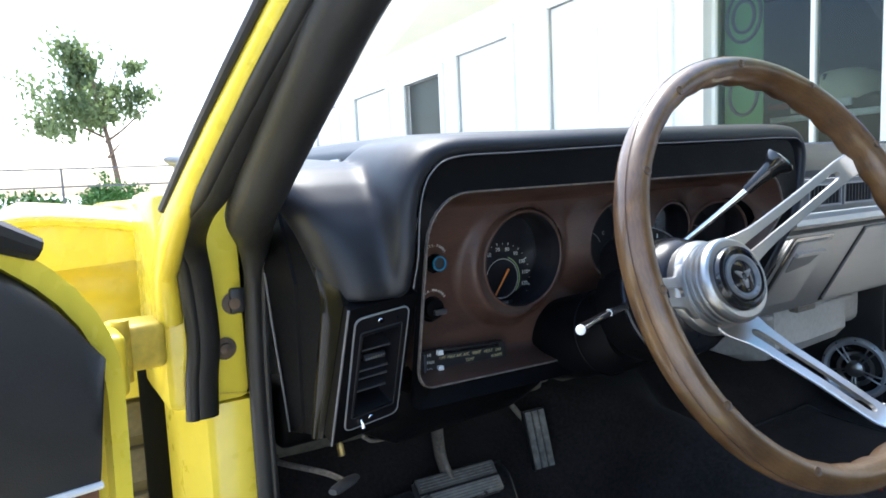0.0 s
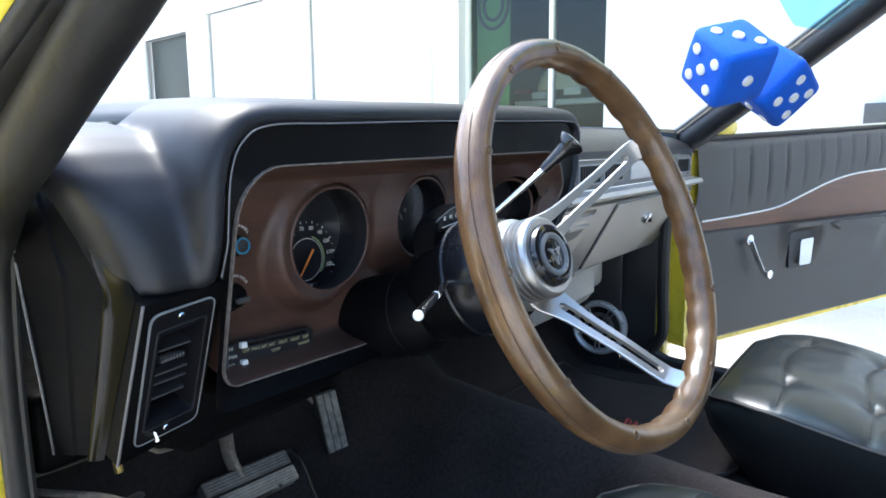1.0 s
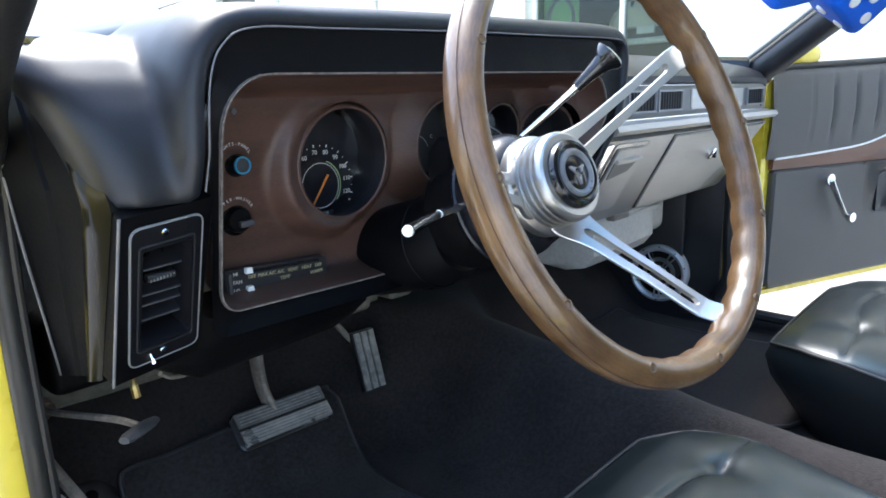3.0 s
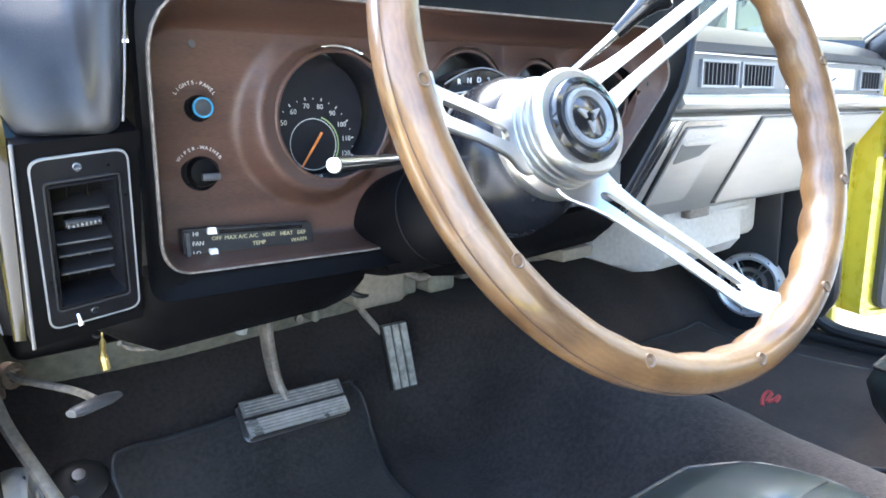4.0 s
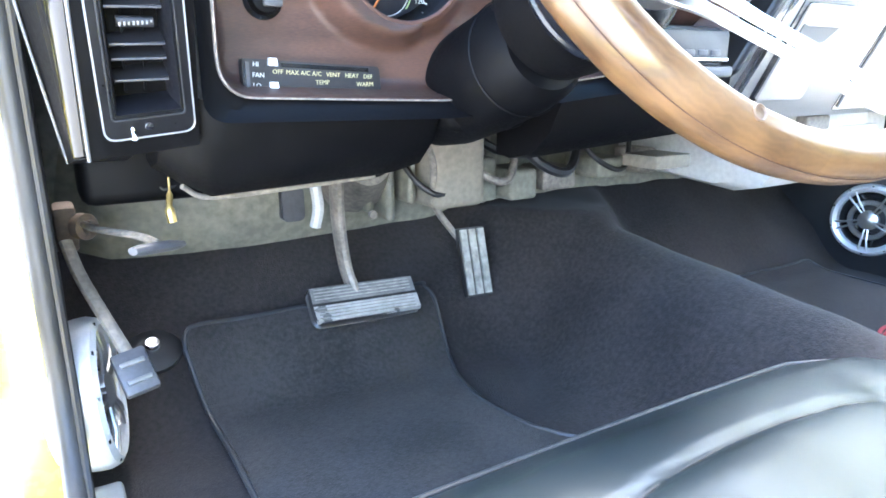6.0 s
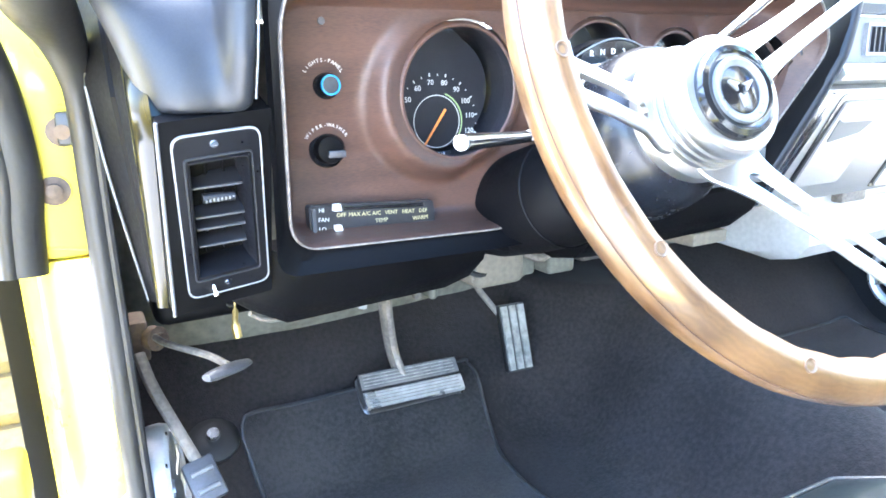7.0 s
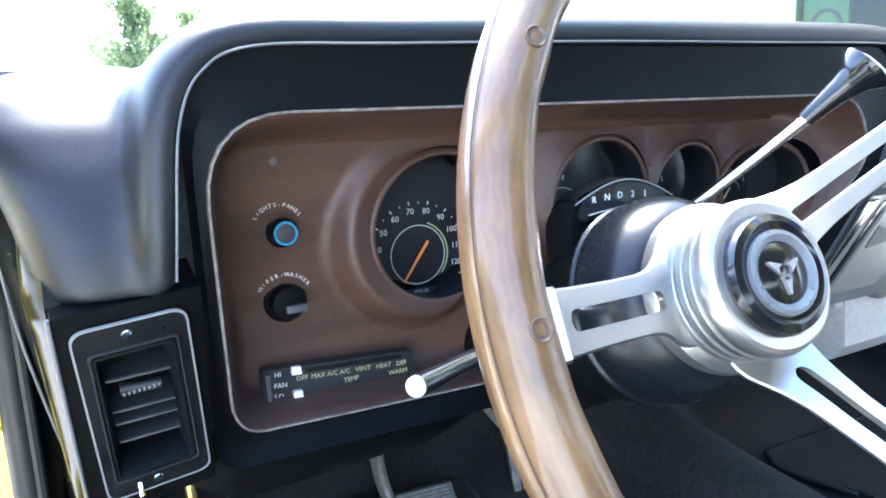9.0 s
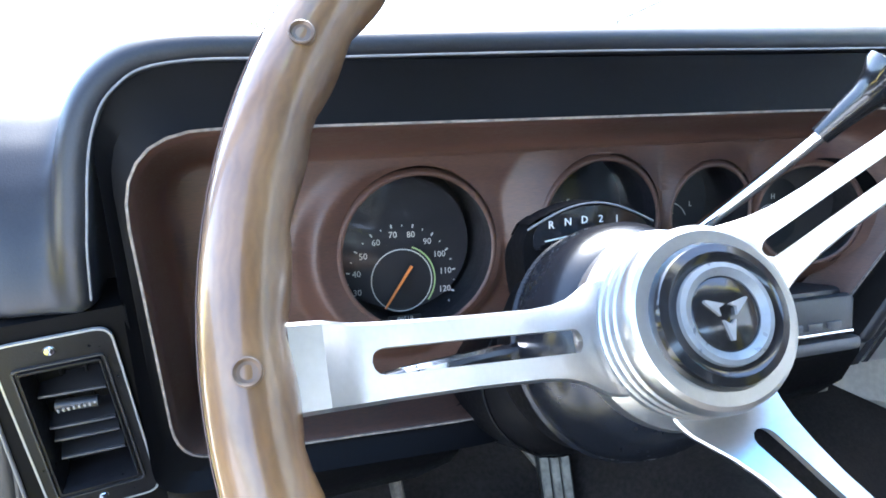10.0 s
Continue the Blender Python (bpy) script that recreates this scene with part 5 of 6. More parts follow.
for sa in SPOKES:
    # a flat spoke with a long slot, bent down to the hub
    prof = [(0.028, -0.101, 0.0270), (0.036, -0.100, 0.0262), (0.042, -0.098, 0.0245), (0.048, -0.0945, 0.0215), (0.056, -0.0885, 0.0180), (0.066, -0.081, 0.0154), (0.078, -0.073, 0.0140), (0.110, -0.050, 0.0126), (0.142, -0.029, 0.0120), (0.153, -0.021, 0.0120), (0.161, -0.008, 0.0120), (0.172, -0.003, 0.0120)]
    R0, R1 = 0.052, 0.1475
    bm = bmesh.new()
    SM = WHEEL_M @ Matrix.Translation((0.0085, 0.0, 0)) @ pose(0, 0, 0, 0, 0, sa)
    TH = 0.0048

    def half_slot(r):
        if r <= R0 or r >= R1:
            return None
        w = 0.0050 - 0.0010 * (r - R0) / (R1 - R0)
        e = min(r - R0, R1 - r)
        return w * math.sqrt(max(0.0, 1 - (1 - min(1, e / w)) ** 2))

    def height(r):
        for q in range(len(prof) - 1):
            if prof[q][0] <= r <= prof[q + 1][0]:
                t = (r - prof[q][0]) / (prof[q + 1][0] - prof[q][0])
                return [prof[q][k] + (prof[q + 1][k] - prof[q][k]) * t for k in (1, 2)]
        return prof[-1][1:]

    rs = sorted({round(r, 5) for r in [0.028 + 0.142 * i / 48 for i in range(49)] + [R0 + 0.0005, R0 + 0.002, R0 + 0.004, R1 - 0.0005, R1 - 0.002, R1 - 0.004, R0, R1]})
    for sgn in (1, -1):
        rings = []
        for r in rs:
            z, w = height(r)
            h = half_slot(r) or 0.0
            c = [(h * sgn, z + TH / 2), (h * sgn, z - TH / 2), ((w - 0.001) * sgn, z - TH / 2), (w * sgn, z - TH / 4), (w * sgn, z + TH / 4), ((w - 0.001) * sgn, z + TH / 2)]
            rings.append([SM @ Vector((r, y, zz)) for y, zz in c])
        loft(bm, rings)
    part("spoke", bm, ALU, WHEEL, "brushed aluminium slotted spoke", angle=30)
HM = WHEEL_M @ Matrix.Translation((0.0088, 0.0, 0))
hub = [(0.0, -0.118), (0.042, -0.118), (0.0462, -0.114), (0.0470, -0.108), (0.0462, -0.1035), (0.0438, -0.1005), (0.0415, -0.0988)]
for k in range(3):          # three turned grooves
    z = -0.0985 + 0.0062 * k
    hub += [(0.0415 - 0.0004 * k, z + 0.0040), (0.0408 - 0.0004 * k, z + 0.0044), (0.0390, z + 0.0047), (0.0390, z + 0.0058), (0.0408 - 0.0004 * k, z + 0.0060)]
hub += [(0.0405, -0.0785), (0.0400, -0.0745), (0.0385, -0.0718), (0.0365, -0.0705), (0.0, -0.0705)]
part("hub", lathe(hub, HM, 56), ALU, WHEEL, "turned aluminium hub with rings", angle=25)
Z = -0.0705
CAPM = HM @ Matrix.Diagonal((0.80, 0.80, 1, 1))
cap = part("horn_cap", lathe([(0.0385, Z - 0.002), (0.0385, Z + 0.002), (0.0365, Z + 0.0055), (0.032, Z + 0.0065), (0.0285, Z + 0.005), (0.0, Z + 0.005)], CAPM, 48), GLOSSBLACK, WHEEL, "gloss black horn cap")
part("cap_ring", lathe([(0.0270, Z + 0.004), (0.0262, Z + 0.0072), (0.0235, Z + 0.0078), (0.0195, Z + 0.006), (0.0195, Z + 0.004)], CAPM, 48, closed_ends=False), CAPRING, cap, "pale grey ring")
part("cap_face", lathe([(0.0197, Z + 0.005), (0.018, Z + 0.0058), (0.0, Z + 0.0062)], CAPM, 40, closed_ends=False), GLOSSBLACK, cap)
for k in range(3):
    a = radians(90 + 120 * k + 60)
    e, n2 = Vector((math.cos(a), math.sin(a))), Vector((-math.sin(a), math.cos(a)))
    tri = [e * 0.0138 + n2 * 0.0006, e * 0.0138 - n2 * 0.0006, e * 0.0034 - n2 * 0.0034, e * 0.0058, e * 0.0034 + n2 * 0.0034]
    bm = bmesh.new()
    loft(bm, [[CAPM @ Vector((q.x, q.y, Z + 0.0058)) for q in tri], [CAPM @ Vector((q.x, q.y, Z + 0.0078)) for q in tri]])
    part("cap_ornament", bm, PIPING, cap, "small chrome three-armed ornament", smooth=False)

# ---- pedals and driver's footwell ----
BRAKE = thing("brake_pedal", (0.465, 0.94, 0.29), "wide ribbed rubber brake pedal with a bright edge", "pedal", "pedals")
BM = basis((0.4645, 0.940, 0.305), (0.0, -0.70, 0.714), (0.998, -0.06, 0)) @ Matrix.Diagonal((1.0, 1.13, 1.0, 1.0))
pado = rounded([(-0.075, -0.024, 0.012), (0.076, -0.022, 0.010), (0.074, 0.025, 0.010), (-0.075, 0.024, 0.012)], 5)
part("backplate", loft(bmesh.new(), [[BM @ Vector((p.x * 1.02, p.y * 1.06, z)) for p in pado] for z in (-0.010, -0.003)]), CHROME, BRAKE, "bright pedal edge")
part("pad", loft(bmesh.new(), [[BM @ Vector((p.x * s, p.y * s, z)) for p in pado] for s, z in ((1.0, -0.004), (1.0, 0.003), (0.96, 0.006))]), RUBBER, BRAKE, "worn rubber pad")
for y0, y1, mat in ((-0.0225, -0.0008, BRIGHTRIB), (0.0012, 0.0225, DARKRIB)):
    band = part("tread", loft(bmesh.new(), [[BM @ Vector((x, y, h)) for y, h in ((y0, 0.004), (y0 + 0.002, 0.0085), (y1 - 0.002, 0.0095), (y1, 0.005))] for x in (-0.072, 0.072)]), mat, BRAKE, "worn smooth tread band")
    for k in range(4):
        y = y0 + 0.0048 + 0.0040 * k
        h = 0.0086 + 0.00005 * k
        part("rib", loft(bmesh.new(), [[BM @ Vector((x, y + d, h + e)) for d, e in ((-0.0009, -0.001), (-0.0005, 0.0009), (0.0005, 0.0009), (0.0009, -0.001))] for x in (-0.068, 0.066)]), WORN, band)
part("arm", tube(smooth_line([(0.456, 0.955, 0.315), (0.449, 0.966, 0.352), (0.438, 0.955, 0.42), (0.425, 0.92, 0.50), (0.418, 0.90, 0.56)], 6), 0.0080, 12, flat=1.8), STEEL, BRAKE, "bare steel pedal arm")
GAS = thing("accelerator_pedal", (0.67, 0.96, 0.275), "narrow upright ribbed accelerator pedal", "pedal", "pedals")
GX, GY = Vector((0.994, -0.10, 0)), Vector((0.20, 0.285, 0.937))
GM = basis((0.660, 0.970, 0.323), GX.cross(GY), GX)
go = rounded([(-0.0215, -0.052, 0.004), (0.0225, -0.052, 0.004), (0.0215, 0.052, 0.004), (-0.0235, 0.052, 0.004)], 4)
part("pad", loft(bmesh.new(), [[GM @ Vector((p.x, p.y, z)) for p in go] for z in (-0.010, 0.0)]), RUBBER, GAS)
for k in range(3):
    x = -0.0142 + 0.0142 * k
    part("rib", loft(bmesh.new(), [[GM @ Vector((x + d, y, h)) for d, h in ((-0.0060, -0.001), (-0.0050, 0.003), (0.0050, 0.003), (0.0060, -0.001))] for y in (-0.049, 0.049)]), WORN, GAS)
part("rod", tube(smooth_line([(0.652, 0.985, 0.345), (0.635, 1.0, 0.37), (0.605, 1.0, 0.415), (0.60, 0.99, 0.47), (0.60, 1.02, 0.53)], 6), 0.0052, 8), STEEL, GAS, "bent steel rod")
PARK = thing("parking_brake", (0.17, 0.85, 0.3), "foot parking brake lever with worn rubber pad", "parking brake")
PM = basis((0.173, 0.805, 0.3285), (0.05, -0.72, 0.69), (0.97, 0.20, 0.10))
part("pad", bx((-0.0155, -0.022, -0.005), (0.0155, 0.022, 0.005), 0.003, PM), TRIMGREY, PARK, "grey worn rubber pad")
for k in range(2):
    part("rib", bx((-0.011, -0.013 + 0.018 * k, 0.004), (0.011, -0.008 + 0.018 * k, 0.0075), 0.001, PM), DARKRIB, PARK)
part("arm", tube(smooth_line([(0.172, 0.816, 0.336), (0.156, 0.842, 0.374), (0.141, 0.866, 0.412), (0.134, 0.890, 0.440)], 6), 0.0066, 10, flat=0.7), STEEL, PARK)
part("pivot", lathe([(0.0, 0.0), (0.013, 0.0), (0.013, 0.010), (0.007, 0.012), (0.007, 0.018), (0.0, 0.018)], basis((0.148, 0.90, 0.452), (0.6, -0.8, 0)), 16), RUST, PARK)
part("bracket", bx((0.126, 0.895, 0.428), (0.146, 0.94, 0.472), 0.004), RUST, PARK, "brown rusty bracket")
REL = thing("release_handle", (0.2, 0.79, 0.45), "grey T-shaped brake release handle with embossed mark", "release handle")
part("rod", tube(smooth_line([(0.150, 0.890, 0.456), (0.160, 0.864, 0.4545), (0.190, 0.806, 0.4555), (0.203, 0.780, 0.452)], 6), 0.0036, 8), STEEL, REL)
part("grip", tube([(0.180, 0.758, 0.4530), (0.187, 0.763, 0.4522), (0.201, 0.774, 0.4503), (0.214, 0.783, 0.4487), (0.2235, 0.790, 0.4475)], [0.0055, 0.0080, 0.0085, 0.0080, 0.0050], 12, flat=0.6), TRIMGREY, REL)
part("embossing", tube([(0.190, 0.7585, 0.4510), (0.213, 0.7755, 0.4485)], 0.0014, 6), STEEL, REL, "raised mark that cannot be read")
part("tag", tube(smooth_line([(0.226, 0.84, 0.51), (0.224, 0.835, 0.485), (0.222, 0.83, 0.475), (0.223, 0.828, 0.46)], 5), [0.001] * 5 + [0.003] * 6 + [0.0045] * 5, 8), BRASS, REL, "small brass tag on a wire")
part("wire", tube(smooth_line([(0.215, 0.85, 0.51), (0.22, 0.84, 0.49), (0.245, 0.845, 0.50), (0.255, 0.85, 0.51)], 6), 0.0016, 6), RUBBER, REL)
DIMMER = thing("dimmer_switch", (0.208, 0.985, 0.29), "round foot dimmer switch with a metal button", "switch")
zz = floor_z(0.206, 0.978) - 0.004
DM = basis((0.206, 0.978, zz), (0, -0.5, 0.86))
part("base", lathe([(0.032, 0.0), (0.032, 0.006), (0.026, 0.010), (0.013, 0.012), (0.0, 0.012)], DM, 24), RUBBER, DIMMER)
part("button", lathe([(0.0095, 0.010), (0.0095, 0.018), (0.0075, 0.021), (0.0, 0.021)], DM, 18), CHROME, DIMMER, "bright metal button")


def speaker(side, y, z, label):
    x = mx(0.150 if side > 0 else 0.137, side)
    d = 1 if side < 0 else -1
    t = thing("kick_speaker", (x, y, z), label, "speaker", "kick panel speakers")
    S = basis((x, y, z), (d, -0.12, 0.05) if side > 0 else (d, -0.17, 0.09), (0, 1, 0))
    part("rim", lathe([(0.066, -0.030), (0.0705, -0.020), (0.0735, -0.004), (0.0738, 0.006), (0.071, 0.014), (0.065, 0.018), (0.058, 0.014), (0.056, 0.002)], S, 40, closed_ends=False), SPEAKERRIM, t, "bright speaker rim")
    part("cone", lathe([(0.061, 0.004), (0.050, 0.006), (0.036, 0.001), (0.020, -0.002), (0.0, -0.002)], S, 36, closed_ends=False), GLOSSBLACK, t)
    part("inner_ring", lathe([(0.041, 0.006), (0.039, 0.010), (0.032, 0.010), (0.030, 0.006)], S, 32, closed_ends=False), ALU, t)
    part("tweeter", lathe([(0.020, 0.006), (0.019, 0.014), (0.012, 0.018), (0.0, 0.019)], S, 24), ALU, t)
    for k in range(5):
        a = radians(90 + 72 * k)
        bm = bmesh.new()
        for s in (-1, 1):
            e = Vector((math.cos(a), math.sin(a), 0))
            n2 = Vector((-math.sin(a), math.cos(a), 0))
            tube([S @ (e * 0.018 + n2 * 0.003 * s + Vector((0, 0, 0.013))), S @ (e * 0.042 + n2 * 0.005 * s + Vector((0, 0, 0.016))), S @ (e * 0.063 + n2 * 0.008 * s + Vector((0, 0, 0.014)))], 0.0022, 6, bm)
        part("spider_arm", bm, ALU, t)
    for k in range(10):
        a = radians(36 * k + 18)
        p = S @ Vector((0.067 * math.cos(a), 0.067 * math.sin(a), 0.0155))
        part("rim_notch", bx((-0.0025, -0.002, -0.001), (0.0025, 0.002, 0.0012), 0.0004, basis(p, S.to_3x3() @ Vector((0, 0, 1)), S.to_3x3() @ Vector((math.cos(a), math.sin(a), 0)))), GLOSSBLACK, t)
    return t


speaker(-1, 0.846, 0.299, "silver kick panel speaker beside the parking brake")
speaker(1, 0.855, 0.305, "silver kick panel speaker with chrome spokes")
HB = thing("heater_box", (1.2, 0.85, 0.45), "pale beige heater box under the passenger dash", "heater box")
bm = bmesh.new()
hb = [(0.80, 0.535), (0.795, 0.44), (0.815, 0.415), (0.86, 0.405), (1.14, 0.43), (1.14, 0.56)]
loft(bm, [[(x, y + dy, z + dz) for y, z in hb] for x, dy, dz in ((1.085, 0.03, 0.01), (1.10, 0.0, 0.0), (1.22, 0.0, 0.0), (1.38, 0.01, 0.0), (1.395, 0.03, 0.01))])
part("case", bm, HEATERBOX, HB)
part("flange", bx((1.08, 0.80, 0.498), (1.40, 0.85, 0.506), 0.002), HEATERBOX, HB)
part("duct", bx((1.39, 0.83, 0.43), (1.50, 1.10, 0.53), 0.02, seg=3), HEATERBOX, HB)
part("actuator", bx((1.15, 0.780, 0.505), (1.215, 0.80, 0.528), 0.004), STEEL, HB)
part("clip", bx((0.90, 0.85, 0.455), (0.975, 0.92, 0.475), 0.003), SHIELD, HB)

# ---- seats ----
def bucket_seat(cx, label, ahead=0.0, spread=0.125):
    t = thing("bucket_seat", (cx, 0.15, 0.2), label, "car seat", "front seats")
    W, Y0, Y1 = 0.255, 0.455, -0.06
    nx, ny = 64, 84
    rows = (0.345, 0.215, 0.085)
    but = [(sx, y) for y in rows for sx in (-spread, spread)]
    knots = ((-0.06, 0.312), (0.086, 0.326), (0.215, 0.340), (0.345, 0.362), (0.41, 0.362), (0.455, 0.350))

    def seam_z(y):
        for (a, za), (b, zb) in zip(knots, knots[1:]):
            if y <= b:
                return za + (zb - za) * (max(a, y) - a) / (b - a)
        return knots[-1][1]

    def half_width(y):
        return W * (1 - 0.24 * max(0.0, (y - 0.30) / 0.155) ** 2.6)

    def top_z(wx, y):
        u = min(1.0, abs(wx) / half_width(y))
        ey = min(1.0, (Y0 - y) / 0.27)
        edge = (1 - u ** 3.2) ** 0.55 * max(0.0, 1 - (1 - ey) ** 2.2) ** 0.55
        z = seam_z(y) + 0.035 * (0.45 + 0.55 * max(0.0, min(1.0, (y - 0.02) / 0.25))) * edge
        for sy in rows:
            d = abs(y - sy - 0.022 * (1 - min(1.0, abs(wx) / spread) ** 2) + 0.02 * max(0.0, abs(wx) - spread))
            z -= (0.0060 * math.exp(-(d / 0.0045) ** 2) + 0.0030 * math.exp(-(d / 0.020) ** 2)) * edge
        d = abs(abs(wx) - spread)
        z -= 0.0045 * math.exp(-(d / 0.03) ** 2) * edge
        for bxx, by in but:
            q = math.hypot(wx - bxx, y - by)
            z -= 0.008 * math.exp(-(q / 0.013) ** 2) + 0.004 * math.exp(-(q / 0.035) ** 2)
        return z + 0.0012 * noise.noise((wx * 28, y * 28, cx)) * edge

    rings = []
    for j in range(ny + 1):
        y = Y0 + (Y1 - Y0) * (j / ny) ** 1.25
        w = half_width(y)
        ring = []
        for i in range(nx + 1):
            u = math.sin(math.pi / 2 * (-1 + 2 * i / nx))
            ring.append((cx + w * u, y + ahead, top_z(w * u, y)))
        rings.append(ring)
    bm = bmesh.new()
    loft(bm, rings, closed=False)
    part("cushion", bm, SEAT, t, "tufted black vinyl cushion", angle=85)
    for sy in rows:
        line = []
        for k in range(41):
            wx = 0.235 * (-1 + k / 20)
            y = sy + 0.022 * (1 - min(1.0, abs(wx) / spread) ** 2) - 0.02 * max(0.0, abs(wx) - spread)
            line.append((cx + wx, y + ahead, top_z(wx, y) + 0.0006))
        part("seam", tube(line, 0.0011, 6), RUBBER, t)
    ys = [Y1 + (Y0 - Y1) * k / 30 for k in range(31)]
    sm = [Vector((cx - half_width(y) - 0.001, y, seam_z(y))) for y in ys]
    sm += [Vector((cx + half_width(Y0) * math.sin(a), Y0 + 0.004 * math.cos(a), seam_z(Y0))) for a in [math.pi / 2 * (k / 8 - 1) for k in range(1, 16)]]
    sm += [Vector((cx + half_width(y) + 0.001, y, seam_z(y))) for y in reversed(ys)]
    off = Vector((0, ahead, 0))
    part("piping", tube([p + off for p in sm], 0.0030, 8), RUBBER, t)
    bm = bmesh.new()
    rr = []
    for s, z in ((0.0, 0.0), (-0.010, -0.022), (0.004, -0.055), (0.050, -0.105), (0.10, -0.155)):
        rr.append([(p.x + (cx - p.x) * s * 1.1, p.y - s * 0.75 * max(0.0, min(1.0, (p.y - 0.25) / 0.2)) + ahead, p.z + z) for p in sm])
    loft(bm, rr, closed=False)
    part("valance", bm, SEAT, t, "plain black vinyl side", angle=85)
    for bxx, by in but:
        part("button", lathe([(0.0, -0.003), (0.0062, -0.001), (0.0058, 0.001), (0.0035, 0.002), (0.0, 0.0022)], basis((cx + bxx, by + ahead, top_z(bxx, by)), (0, 0.1, 1)), 16), RUBBER, t)
    # backrest
    rings = []
    BROWS = (0.10, 0.24, 0.38)
    B = Matrix.Translation((cx, -0.012 - 4.0 * ahead, 0.33)) @ pose(0, 0, 0, 27, 0, 0)
    for j in range(73):
        v = j / 72
        z = -0.06 + 0.60 * v
        w = 0.25 * (1 - 0.22 * v ** 2.5)
        th = 0.055 + 0.030 * math.sin(math.pi * min(1, v * 1.1)) if v < 0.9 else 0.055 * math.sqrt(max(0.02, 1 - ((v - 0.9) / 0.1) ** 2))
        ring = []
        for i in range(72):
            a = 2 * math.pi * i / 72
            cc, ss = math.cos(a), math.sin(a)
            x = w * (abs(cc) ** 0.6) * (1 if cc > 0 else -1)
            y = th * (abs(ss) ** 0.7) * (1 if ss > 0 else -1)
            if ss > 0:
                fade = min(1.0, ss * 3)
                for sz in BROWS:
                    sag = 0.018 * (1 - min(1.0, abs(x) / 0.125) ** 2)
                    y -= fade * (0.009 * math.exp(-((z - sz - sag) / 0.007) ** 2) + 0.006 * math.exp(-((z - sz - sag) / 0.025) ** 2))
                    for q in (-0.125, 0.125):
                        y -= fade * 0.014 * math.exp(-(math.hypot(x - q, z - sz) / 0.022) ** 2)
                y -= fade * 0.008 * math.exp(-((abs(x) - 0.125) / 0.02) ** 2)
            ring.append(B @ Vector((x, y - 0.02 + 0.001 * noise.noise((x * 25, z * 25, cx)), z)))
        rings.append(ring)
    part("backrest", loft(bmesh.new(), rings), SEAT, t, "tufted black vinyl backrest", angle=80)
    for sz in BROWS:
        for q in (-0.125, 0.125):
            part("button", lathe([(0.0, -0.003), (0.0062, -0.001), (0.0058, 0.001), (0.0035, 0.002), (0.0, 0.0022)], B @ basis((q, 0.031, sz), (0, 1, 0)), 14), RUBBER, t)
    part("seat_track", bx((cx - 0.2, -0.05, 0.195), (cx + 0.2, 0.33, 0.225), 0.01), PLASTIC, t)
    return t


driver_seat = bucket_seat(0.46, "glossy black tufted vinyl bucket seat behind the wheel", 0.032, 0.150)
driver_seat.matrix_basis = Matrix.Translation((0.014, -0.006, -0.008)) @ driver_seat.matrix_basis
bucket_seat(1.275, "glossy black tufted vinyl bucket seat with buttons on the passenger side")
BELT = thing("seat_belt_buckle", (0.98, 0.02, 0.3), "dark grey plastic seat belt buckle lying between the seats", "belt buckle")
part("buckle", bx((0.962, -0.03, 0.238), (1.000, 0.095, 0.262), 0.008, seg=3), MATTBLACK, BELT)
part("webbing", tube(smooth_line([(0.98, -0.02, 0.250), (0.965, -0.2, 0.26), (0.95, -0.4, 0.25)], 5), 0.022, 8, flat=0.12), RUBBER, BELT)

